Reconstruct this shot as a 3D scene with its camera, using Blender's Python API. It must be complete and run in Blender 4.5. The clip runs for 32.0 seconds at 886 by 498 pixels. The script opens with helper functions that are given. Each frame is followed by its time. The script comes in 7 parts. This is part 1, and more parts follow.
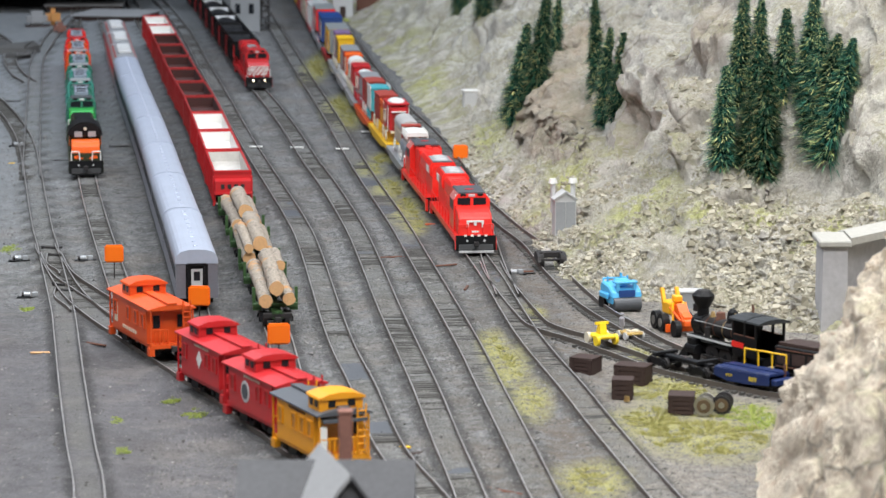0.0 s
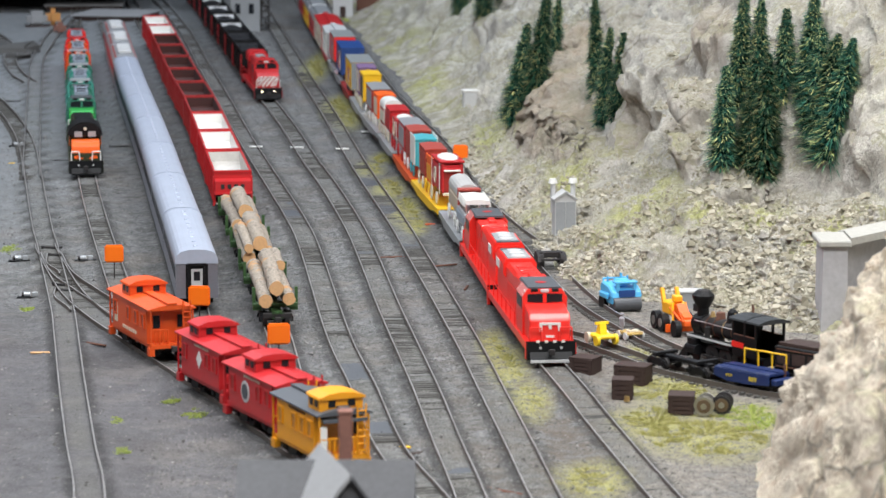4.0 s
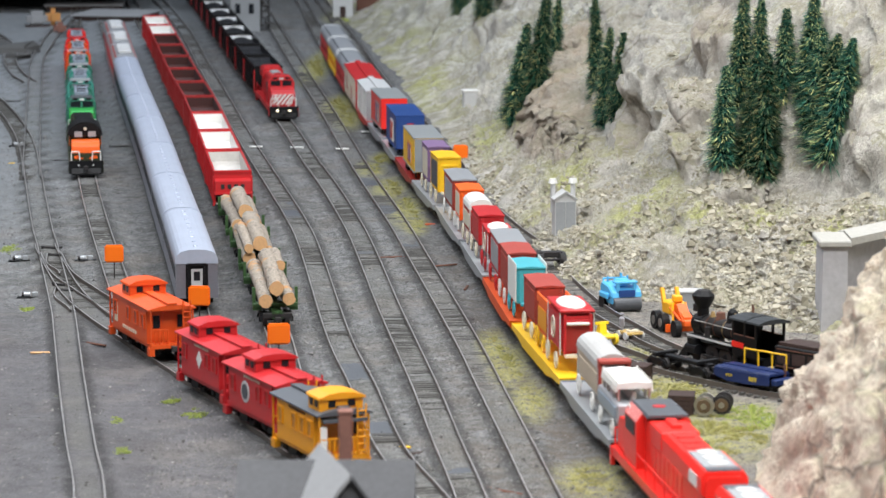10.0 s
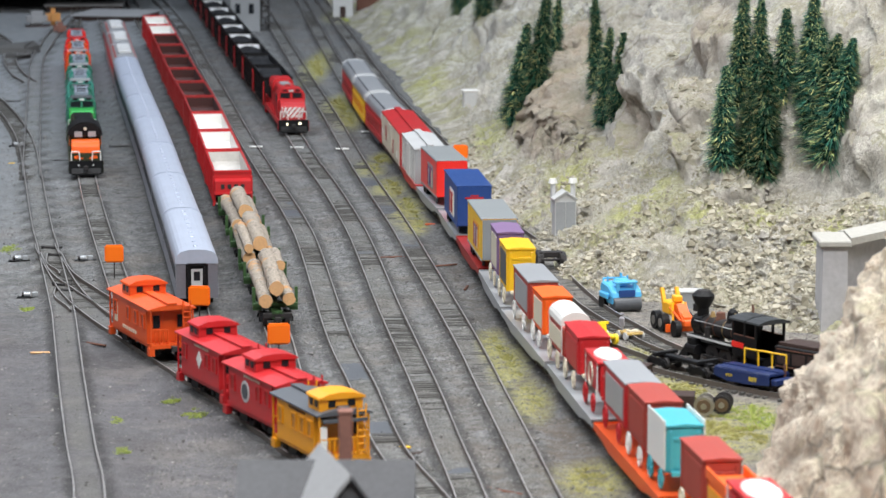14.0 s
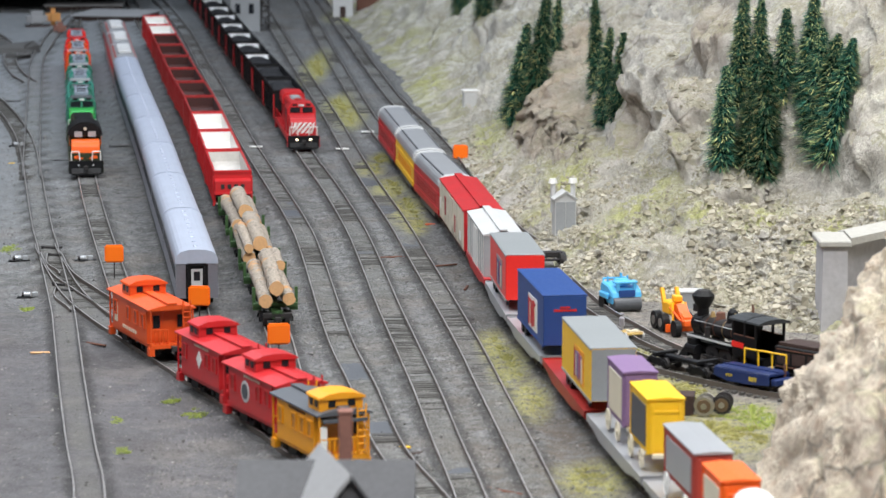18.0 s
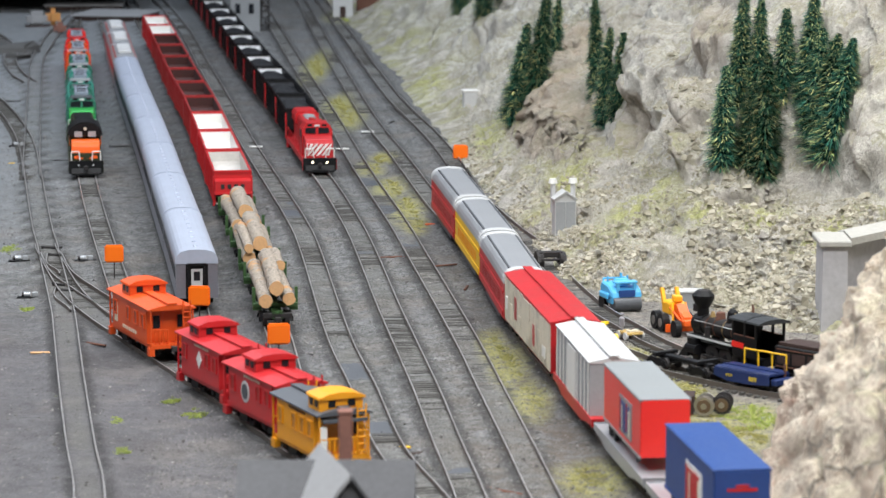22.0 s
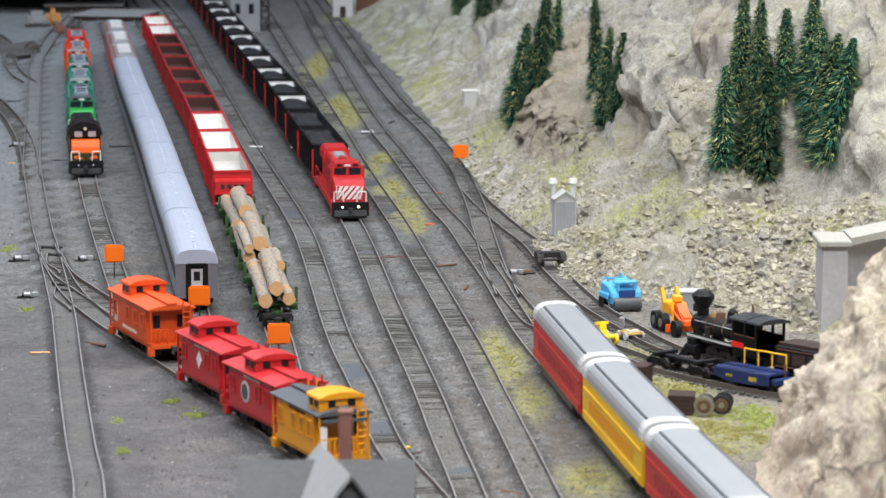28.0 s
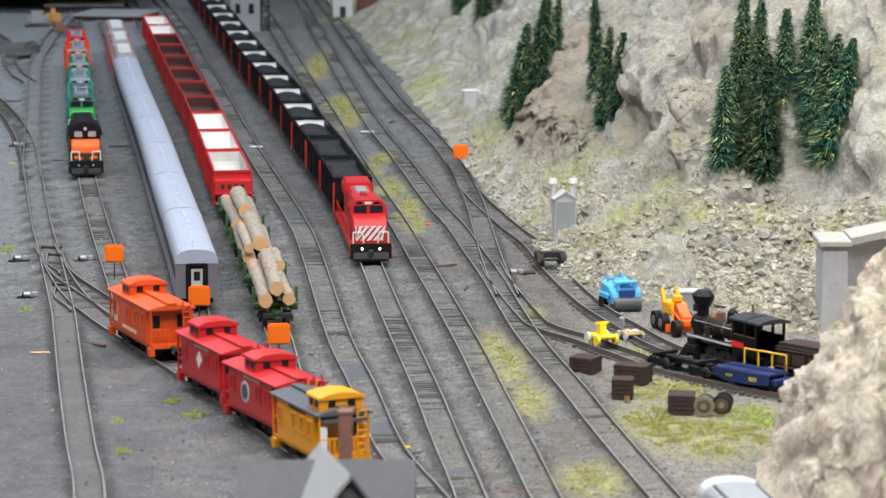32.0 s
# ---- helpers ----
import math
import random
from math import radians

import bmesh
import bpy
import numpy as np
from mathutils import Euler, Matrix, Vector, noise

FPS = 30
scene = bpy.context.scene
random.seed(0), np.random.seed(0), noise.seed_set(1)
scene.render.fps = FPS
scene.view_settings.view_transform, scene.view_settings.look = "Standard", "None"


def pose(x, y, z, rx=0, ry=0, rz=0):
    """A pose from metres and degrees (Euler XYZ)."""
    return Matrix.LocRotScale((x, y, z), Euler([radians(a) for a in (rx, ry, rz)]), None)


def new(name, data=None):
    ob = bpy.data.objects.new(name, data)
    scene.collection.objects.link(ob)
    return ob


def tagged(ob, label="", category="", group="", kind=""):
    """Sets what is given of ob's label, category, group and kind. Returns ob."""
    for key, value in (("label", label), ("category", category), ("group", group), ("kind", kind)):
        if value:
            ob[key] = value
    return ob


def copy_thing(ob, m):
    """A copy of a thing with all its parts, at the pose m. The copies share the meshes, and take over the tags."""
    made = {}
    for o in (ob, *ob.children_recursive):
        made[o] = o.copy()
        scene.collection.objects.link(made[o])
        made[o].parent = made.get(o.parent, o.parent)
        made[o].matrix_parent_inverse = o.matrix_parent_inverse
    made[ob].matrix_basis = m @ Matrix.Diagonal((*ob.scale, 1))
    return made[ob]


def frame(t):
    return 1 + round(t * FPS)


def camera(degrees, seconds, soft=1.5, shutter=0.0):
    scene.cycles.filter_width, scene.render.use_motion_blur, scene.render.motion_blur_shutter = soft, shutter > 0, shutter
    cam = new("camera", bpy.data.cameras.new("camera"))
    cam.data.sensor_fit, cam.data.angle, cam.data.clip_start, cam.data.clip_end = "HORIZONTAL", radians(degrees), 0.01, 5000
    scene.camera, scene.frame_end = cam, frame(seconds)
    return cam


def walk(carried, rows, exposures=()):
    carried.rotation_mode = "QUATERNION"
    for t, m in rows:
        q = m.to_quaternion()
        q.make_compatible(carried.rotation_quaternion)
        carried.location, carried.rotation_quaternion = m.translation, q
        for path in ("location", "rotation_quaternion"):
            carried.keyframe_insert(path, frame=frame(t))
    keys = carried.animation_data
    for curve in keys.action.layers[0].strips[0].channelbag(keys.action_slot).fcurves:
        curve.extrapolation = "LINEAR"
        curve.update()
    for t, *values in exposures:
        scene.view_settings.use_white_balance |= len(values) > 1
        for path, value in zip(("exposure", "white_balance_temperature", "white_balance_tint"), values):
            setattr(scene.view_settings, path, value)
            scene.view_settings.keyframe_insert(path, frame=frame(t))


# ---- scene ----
cam = camera(16.225, 32.0, soft=1.5, shutter=0.4)
cam.data.dof.use_dof = True
cam.data.dof.focus_distance = 2.55
cam.data.dof.aperture_fstop = 26
EYE = pose(0, 0, 0.415, 81.306, 0, 0)
walk(cam, [(0.0, EYE), (32.0, EYE)], [(0.0, 0.0), (32.0, 0.0)])

# ---------------------------------------------------------------- light
world = bpy.data.worlds.new("hall")
scene.world = world
world.use_nodes = True
world.node_tree.nodes["Background"].inputs["Color"].default_value = (0.9, 0.95, 1.0, 1)
world.node_tree.nodes["Background"].inputs["Strength"].default_value = 0.25


def ceiling_lamp(x, y, z, power, sx=1.5, sy=0.35, kelvin=(0.95, 0.98, 1.0)):
    d = bpy.data.lights.new("fluorescent_tube_light", "AREA")
    d.shape, d.size, d.size_y, d.energy, d.color = "RECTANGLE", sx, sy, power, kelvin
    ob = new("fluorescent_tube_light", d)
    ob.matrix_basis = pose(x, y, z)
    return ob


for lx, ly, lp in ((-0.9, 0.7, 37), (0.55, 0.45, 66), (-1.0, 2.3, 39), (0.9, 2.1, 43), (-1.0, 4.4, 26), (0.9, 4.4, 23)):
    ceiling_lamp(lx, ly, 1.93, lp, kelvin=(0.82, 0.94, 1.10) if ly > 4 else (0.93, 0.97, 1.02) if lx < 0 else (0.97, 0.98, 0.98))

# ---------------------------------------------------------------- materials
MATS = {}


def mat(name, color, rough=0.5, metal=0.0, vary=0.12, scale=120.0, bump=0.15, dirt=0.0, coat=0.0, second=None, random=0.0):
    """Procedural surface: colour varied at two scales, worn roughness and fine relief."""
    if name in MATS:
        return MATS[name]
    m = bpy.data.materials.new(name)
    m.use_nodes = True
    n, l = m.node_tree.nodes, m.node_tree.links
    b = n["Principled BSDF"]
    tc = n.new("ShaderNodeTexCoord")
    big = n.new("ShaderNodeTexNoise")
    big.inputs["Scale"].default_value, big.inputs["Detail"].default_value = scale * 0.22, 3
    fine = n.new("ShaderNodeTexNoise")
    fine.inputs["Scale"].default_value, fine.inputs["Detail"].default_value = scale * 4, 4
    for t in (big, fine):
        l.new(tc.outputs["Object"], t.inputs["Vector"])
    add = n.new("ShaderNodeMath")
    add.operation = "ADD"
    l.new(big.outputs["Fac"], add.inputs[0])
    l.new(fine.outputs["Fac"], add.inputs[1])
    ramp = n.new("ShaderNodeMapRange")
    ramp.inputs["From Min"].default_value, ramp.inputs["From Max"].default_value = 0.6, 1.4
    l.new(add.outputs[0], ramp.inputs["Value"])
    mix = n.new("ShaderNodeMix")
    mix.data_type = "RGBA"
    lo = [max(0.0, c * (1 - vary)) for c in color]
    hi = [min(1.0, c * (1 + vary)) for c in color]
    if second:
        hi = second
    mix.inputs["A"].default_value = (*lo, 1)
    mix.inputs["B"].default_value = (*hi, 1)
    l.new(ramp.outputs["Result"], mix.inputs["Factor"])
    out = mix.outputs["Result"]
    if random:
        info = n.new("ShaderNodeObjectInfo")
        hsv = n.new("ShaderNodeHueSaturation")
        mr = n.new("ShaderNodeMapRange")
        mr.inputs["To Min"].default_value, mr.inputs["To Max"].default_value = 1 - random, 1 + random
        l.new(info.outputs["Random"], mr.inputs["Value"])
        l.new(mr.outputs["Result"], hsv.inputs["Value"])
        l.new(out, hsv.inputs["Color"])
        out = hsv.outputs["Color"]
    if dirt:
        dn = n.new("ShaderNodeTexNoise")
        dn.inputs["Scale"].default_value, dn.inputs["Detail"].default_value = scale * 0.6, 6
        l.new(tc.outputs["Object"], dn.inputs["Vector"])
        dr = n.new("ShaderNodeMapRange")
        dr.inputs["From Min"].default_value, dr.inputs["From Max"].default_value = 0.5, 0.72
        dr.inputs["To Max"].default_value = dirt
        l.new(dn.outputs["Fac"], dr.inputs["Value"])
        dm = n.new("ShaderNodeMix")
        dm.data_type = "RGBA"
        dm.inputs["B"].default_value = (0.12, 0.1, 0.08, 1)
        l.new(dr.outputs["Result"], dm.inputs["Factor"])
        l.new(out, dm.inputs["A"])
        out = dm.outputs["Result"]
    l.new(out, b.inputs["Base Color"])
    rr = n.new("ShaderNodeMapRange")
    rr.inputs["To Min"].default_value, rr.inputs["To Max"].default_value = max(0.03, rough - 0.1), min(1, rough + 0.1)
    l.new(fine.outputs["Fac"], rr.inputs["Value"])
    l.new(rr.outputs["Result"], b.inputs["Roughness"])
    b.inputs["Metallic"].default_value = metal
    b.inputs["Coat Weight"].default_value = coat
    if bump:
        bp = n.new("ShaderNodeBump")
        bp.inputs["Strength"].default_value, bp.inputs["Distance"].default_value = bump, 0.0004
        l.new(fine.outputs["Fac"], bp.inputs["Height"])
        l.new(bp.outputs["Normal"], b.inputs["Normal"])
    MATS[name] = m
    return m


def glow(name, color, strength):
    m = bpy.data.materials.new(name)
    m.use_nodes = True
    b = m.node_tree.nodes["Principled BSDF"]
    b.inputs["Base Color"].default_value = (*color, 1)
    b.inputs["Emission Color"].default_value = (*color, 1)
    b.inputs["Emission Strength"].default_value = strength
    MATS[name] = m
    return m


RED = mat("bright_red_paint", (0.80, 0.028, 0.02), 0.36, vary=0.06, bump=0.03, coat=0.2)
CRED = mat("crimson_paint", (0.47, 0.016, 0.02), 0.42, vary=0.1, bump=0.04, dirt=0.12)
DRED = mat("dark_red_paint", (0.30, 0.016, 0.012), 0.45, vary=0.12, bump=0.04, dirt=0.15)
BROWNRED = mat("brown_red_paint", (0.34, 0.045, 0.03), 0.55, vary=0.12, bump=0.05)
ORANGE = mat("orange_paint", (0.85, 0.12, 0.01), 0.45, vary=0.06, bump=0.04)
CABORANGE = mat("vermilion_paint", (0.66, 0.080, 0.010), 0.45, vary=0.07, bump=0.04)
YELLOW = mat("yellow_paint", (0.80, 0.47, 0.015), 0.42, vary=0.06, bump=0.04)
CABYELLOW = mat("ochre_yellow_paint", (0.74, 0.30, 0.010), 0.45, vary=0.07, bump=0.04)
SILVER = mat("silver_paint", (0.40, 0.41, 0.43), 0.36, metal=0.35, vary=0.06, bump=0.03)
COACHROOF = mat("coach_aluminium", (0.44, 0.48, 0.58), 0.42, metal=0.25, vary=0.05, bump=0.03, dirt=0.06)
GREY = mat("grey_paint", (0.28, 0.29, 0.3), 0.5, vary=0.1, bump=0.05)
LGREY = mat("light_grey_paint", (0.5, 0.5, 0.5), 0.5, vary=0.08, bump=0.05)
DGREY = mat("dark_grey_paint", (0.075, 0.08, 0.09), 0.5, vary=0.15, bump=0.05)
BLACK = mat("black_plastic", (0.007, 0.007, 0.008), 0.5, vary=0.3, bump=0.05)
COAL = mat("coal_load", (0.016, 0.016, 0.018), 0.6, vary=0.5, scale=260, bump=0.9)
WHITE = mat("white_paint", (0.72, 0.71, 0.68), 0.45, vary=0.05, bump=0.04)
CREAM = mat("cream_paint", (0.66, 0.6, 0.47), 0.5, vary=0.1, bump=0.05)
DBLUE = mat("deep_blue_paint", (0.007, 0.020, 0.09), 0.45, vary=0.1, bump=0.04)
FADED = mat("faded_red_panels", (0.36, 0.035, 0.035), 0.5, vary=0.2, bump=0.04)
BLUE = mat("navy_blue_paint", (0.014, 0.055, 0.215), 0.42, vary=0.08, bump=0.03)
SKYBLUE = mat("sky_blue_plastic", (0.09, 0.42, 0.72), 0.4, vary=0.08, bump=0.04)
TEAL = mat("teal_paint", (0.06, 0.36, 0.42), 0.45, vary=0.08, bump=0.04)
PURPLE = mat("dull_purple_paint", (0.2, 0.12, 0.24), 0.5, vary=0.1, bump=0.04)
GREEN = mat("loco_green_paint", (0.02, 0.30, 0.05), 0.42, vary=0.08, bump=0.04)
DGREEN = mat("pine_green_paint", (0.03, 0.16, 0.11), 0.45, vary=0.1, bump=0.04)
TGREEN = mat("teal_green_paint", (0.05, 0.25, 0.2), 0.45, vary=0.1, bump=0.04)
FRAMEGREEN = mat("log_car_green_paint", (0.035, 0.085, 0.025), 0.55, vary=0.15, bump=0.05)
GLASS = mat("dark_window_glass", (0.012, 0.014, 0.018), 0.3, vary=0.2, bump=0.0)
STEEL = mat("steel", (0.5, 0.48, 0.45), 0.35, metal=0.9, vary=0.15, bump=0.1)
BRASS = mat("brass", (0.65, 0.45, 0.2), 0.35, metal=0.9, vary=0.1, bump=0.05)
RUST = mat("rusty_iron", (0.13, 0.055, 0.035), 0.8, vary=0.35, bump=0.3)
DARKIRON = mat("dark_iron", (0.035, 0.032, 0.032), 0.6, metal=0.2, vary=0.3, bump=0.15)
RAILSIDE = mat("weathered_rail_steel", (0.125, 0.105, 0.092), 0.6, metal=0.3, vary=0.3, bump=0.1)
TIE = mat("dark_tie", (0.09, 0.086, 0.081), 0.9, vary=0.45, scale=200, bump=0.3)
FLAGORANGE = mat("fluorescent_orange_plastic", (0.95, 0.17, 0.005), 0.4, vary=0.03, bump=0.02)
BROWNWEB = mat("dull_bronze", (0.16, 0.11, 0.07), 0.45, metal=0.5, vary=0.15, bump=0.05)
TANWOOD = mat("varnished_tan_wood", (0.50, 0.34, 0.10), 0.5, vary=0.15, bump=0.1)
OLDROOF = mat("sooty_roof", (0.022, 0.024, 0.027), 0.6, vary=0.2, bump=0.1)
ORERED = mat("weathered_ore_red", (0.33, 0.014, 0.015), 0.5, vary=0.15, bump=0.05, dirt=0.3)
# Pale pink that paints the glossy highlight on the red cabs.
WARMPINK = mat("red_paint_highlight", (0.86, 0.30, 0.28), 0.25, vary=0.1, bump=0.02, coat=0.5)
OLDYELLOW = mat("rubbed_yellow_lettering", (0.45, 0.33, 0.03), 0.6, vary=0.2, bump=0.05)
AMBER = mat("amber_plastic", (0.90, 0.42, 0.012), 0.42, vary=0.06, bump=0.04)
# Coach side steel darker than the roof, its shade put into the colour.
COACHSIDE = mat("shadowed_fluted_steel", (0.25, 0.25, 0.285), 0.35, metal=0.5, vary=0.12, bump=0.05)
# Caboose panes: body colours darkened for shade in the window recesses.
BRICKPANE = mat("shaded_orange_pane", (0.30, 0.035, 0.008), 0.3, vary=0.1, bump=0.0)
OCHREPANE = mat("shaded_ochre_pane", (0.42, 0.16, 0.008), 0.3, vary=0.1, bump=0.0)
BARK = mat("log_bark", (0.13, 0.095, 0.065), 0.9, vary=0.3, scale=150, bump=1.0, second=(0.48, 0.41, 0.34))

# Dark brown ore car inside, its shadow put into the base colour.
OREINSIDE = mat("shaded_ore_interior", (0.05, 0.014, 0.012), 0.8, vary=0.35, bump=0.3)
# White greyed for the shade inside the car, with some scuffs.
OREWHITE = mat("shaded_scuffed_white", (0.52, 0.50, 0.47), 0.6, vary=0.1, bump=0.06, dirt=0.2)
ROOFBLUE = mat("blue_grey_roof_gear", (0.20, 0.23, 0.28), 0.5, vary=0.15, bump=0.05)
OLIVE = mat("dark_olive_paint", (0.035, 0.04, 0.02), 0.45, vary=0.15, bump=0.04)
RAILHEAD = mat("worn_rail_head", (0.46, 0.44, 0.43), 0.38, metal=0.7, vary=0.25, bump=0.05, dirt=0.5)
TRAILERGREY = mat("trailer_silver", (0.27, 0.285, 0.29), 0.45, metal=0.2, vary=0.06, bump=0.03)
DARKROCK = mat("dark_grey_rock", (0.07, 0.068, 0.066), 0.9, vary=0.5, scale=60, bump=0.8)
LEMON = mat("lemon_yellow_plastic", (0.88, 0.62, 0.02), 0.4, vary=0.05, bump=0.03)
FIGURE = mat("painted_plastic", (0.26, 0.25, 0.27), 0.6, vary=0.3, bump=0.1)
CUTWOOD = mat("cut_wood", (0.62, 0.36, 0.17), 0.75, vary=0.2, scale=200, bump=0.3)
RAWWOOD = mat("raw_orange_wood", (0.55, 0.26, 0.08), 0.8, vary=0.25, scale=200, bump=0.4)
DARKWOOD = mat("dark_crate_wood", (0.05, 0.032, 0.028), 0.7, vary=0.3, scale=150, bump=0.4)
CONCRETE = mat("cast_concrete", (0.42, 0.41, 0.42), 0.85, vary=0.14, scale=60, bump=0.4, dirt=0.25)
CONCRETETOP = mat("concrete_coping", (0.40, 0.385, 0.35), 0.85, vary=0.15, scale=60, bump=0.4)
ROOFGREY = mat("grey_roof_shingle", (0.075, 0.075, 0.08), 0.85, vary=0.25, scale=90, bump=0.5)
PLANKGREY = mat("weathered_grey_timber", (0.27, 0.27, 0.275), 0.85, vary=0.15, scale=90, bump=0.5)
CHIMNEY = mat("brown_brick_stack", (0.22, 0.10, 0.075), 0.85, vary=0.2, scale=120, bump=0.4)
HALLWALL = mat("hall_wall_paint", (0.24, 0.235, 0.23), 0.9, vary=0.06, scale=3, bump=0.1)
HALLFLOOR = mat("hall_floor_vinyl", (0.12, 0.12, 0.125), 0.6, vary=0.1, scale=6, bump=0.1)
FASCIA = mat("dark_fascia_board", (0.03, 0.035, 0.03), 0.6, vary=0.15, scale=10, bump=0.1)
HALLCEIL = mat("ceiling_tile_paint", (0.42, 0.42, 0.41), 0.9, vary=0.05, scale=4, bump=0.1)
NIGHT = mat("black_cloth_backdrop", (0.012, 0.012, 0.014), 0.95, vary=0.2, scale=20, bump=0.1)

HEADLIGHT = glow("lit_headlight", (1.0, 0.85, 0.6), 6.0)


def nodes_of(m):
    return m.node_tree.nodes, m.node_tree.links, m.node_tree.nodes["Principled BSDF"]


def noise_tex(n, l, vec, scale, detail=5.0, rough=0.55):
    t = n.new("ShaderNodeTexNoise")
    t.inputs["Scale"].default_value, t.inputs["Detail"].default_value, t.inputs["Roughness"].default_value = scale, detail, rough
    l.new(vec, t.inputs["Vector"])
    return t.outputs["Fac"]


def remap(n, l, src, a, b, c=0.0, d=1.0):
    r = n.new("ShaderNodeMapRange")
    for key, v in (("From Min", a), ("From Max", b), ("To Min", c), ("To Max", d)):
        r.inputs[key].default_value = v
    l.new(src, r.inputs["Value"])
    return r.outputs["Result"]


def blend(n, l, fac, a, b, mode="MIX"):
    m = n.new("ShaderNodeMix")
    m.data_type, m.blend_type = "RGBA", mode
    for key, v in (("A", a), ("B", b)):
        if isinstance(v, tuple):
            m.inputs[key].default_value = (*v, 1)
        else:
            l.new(v, m.inputs[key])
    if isinstance(fac, float):
        m.inputs["Factor"].default_value = fac
    else:
        l.new(fac, m.inputs["Factor"])
    return m.outputs["Result"]


def ground_material():
    m = bpy.data.materials.new("yard_ballast")
    m.use_nodes = True
    n, l, b = nodes_of(m)
    geo = n.new("ShaderNodeNewGeometry").outputs["Position"]
    grain = noise_tex(n, l, geo, 520, 4, 0.75)
    speck = noise_tex(n, l, geo, 1100, 2, 0.6)
    mid = noise_tex(n, l, geo, 60, 6, 0.65)
    large = noise_tex(n, l, geo, 6.5, 5, 0.6)
    c = blend(n, l, remap(n, l, grain, 0.36, 0.64), (0.042, 0.043, 0.045), (0.31, 0.313, 0.315))
    c = blend(n, l, remap(n, l, speck, 0.62, 0.72, 0.0, 0.7), c, (0.50, 0.49, 0.47))
    c = blend(n, l, remap(n, l, mid, 0.44, 0.62, 0.0, 0.75), c, (0.075, 0.07, 0.065))
    c = blend(n, l, remap(n, l, large, 0.46, 0.60, 0.0, 0.55), c, (0.145, 0.145, 0.15))
    c = blend(n, l, remap(n, l, noise_tex(n, l, geo, 13, 5, 0.6), 0.52, 0.64, 0.0, 0.45), c, (0.17, 0.135, 0.105))
    grit = noise_tex(n, l, geo, 170, 5, 0.75)
    c = blend(n, l, remap(n, l, grit, 0.54, 0.66, 0.0, 0.65), c, (0.34, 0.34, 0.33))
    c = blend(n, l, remap(n, l, grit, 0.46, 0.36, 0.0, 0.7), c, (0.045, 0.043, 0.042))
    sep = n.new("ShaderNodeSeparateXYZ")
    l.new(geo, sep.inputs[0])
    c = blend(n, l, remap(n, l, noise_tex(n, l, geo, 19, 7, 0.72), 0.50, 0.60, 0.0, 0.6), c, (0.075, 0.072, 0.066))
    c = blend(n, l, remap(n, l, noise_tex(n, l, geo, 31, 6, 0.7), 0.55, 0.66, 0.0, 0.5), c, (0.26, 0.245, 0.22))
    # brown earth towards the cutting, grey cinders in the yard
    right = remap(n, l, sep.outputs["X"], -0.03, 0.09, 0.0, 0.9)
    wob = n.new("ShaderNodeMath")
    wob.operation = "MULTIPLY"
    l.new(right, wob.inputs[0])
    l.new(remap(n, l, mid, 0.35, 0.6), wob.inputs[1])
    c = blend(n, l, wob.outputs[0], c, (0.135, 0.105, 0.08))
    east = n.new("ShaderNodeMath")
    east.operation = "MULTIPLY"
    l.new(remap(n, l, sep.outputs["X"], 0.085, 0.125, 0.0, 0.75), east.inputs[0])
    l.new(remap(n, l, mid, 0.3, 0.55, 0.3, 1.0), east.inputs[1])
    c = blend(n, l, east.outputs[0], c, blend(n, l, remap(n, l, grit, 0.35, 0.65), (0.13, 0.115, 0.10), (0.40, 0.365, 0.32)))
    # paler, bluish tint towards the far west side
    c = blend(n, l, remap(n, l, sep.outputs["X"], -0.34, -0.46, 0.0, 0.5), c, (0.27, 0.29, 0.31))
    # darker, smoother purple-grey on the near west side
    sy = remap(n, l, sep.outputs["Y"], 2.55, 2.2)
    sx = n.new("ShaderNodeMath")
    sx.operation = "ADD"
    l.new(sep.outputs["X"], sx.inputs[0])
    l.new(remap(n, l, large, 0.3, 0.7, -0.05, 0.05), sx.inputs[1])
    west = n.new("ShaderNodeMath")
    west.operation = "MULTIPLY"
    l.new(sy, west.inputs[0])
    l.new(remap(n, l, sx.outputs[0], -0.09, -0.15, 0.0, 0.75), west.inputs[1])
    plain = blend(n, l, remap(n, l, noise_tex(n, l, geo, 30, 6, 0.7), 0.35, 0.65), (0.066, 0.062, 0.070), (0.15, 0.141, 0.151))
    plain = blend(n, l, remap(n, l, noise_tex(n, l, geo, 9, 6, 0.62), 0.50, 0.60, 0.0, 0.65), plain, (0.062, 0.057, 0.062))
    plain = blend(n, l, remap(n, l, noise_tex(n, l, geo, 16, 5, 0.6), 0.56, 0.66, 0.0, 0.5), plain, (0.20, 0.175, 0.165))
    plain = blend(n, l, remap(n, l, grit, 0.45, 0.35, 0.0, 0.45), plain, (0.05, 0.046, 0.05))
    plain = blend(n, l, remap(n, l, speck, 0.60, 0.70, 0.0, 0.5), plain, (0.24, 0.225, 0.22))
    c = blend(n, l, west.outputs[0], c, plain)
    # dark bands just outside the rails, greenish dust between them
    near = n.new("ShaderNodeAttribute")
    near.attribute_name = "cinder"
    mid_way = n.new("ShaderNodeAttribute")
    mid_way.attribute_name = "between"
    patchy = noise_tex(n, l, geo, 24, 6, 0.7)
    for source, lo, hi, amount, tint in ((mid_way, 0.30, 0.54, 0.5, (0.135, 0.132, 0.118)), (near, 0.28, 0.52, 0.85, (0.036, 0.034, 0.034))):
        wm = n.new("ShaderNodeMath")
        wm.operation = "MULTIPLY"
        l.new(source.outputs["Fac"], wm.inputs[0])
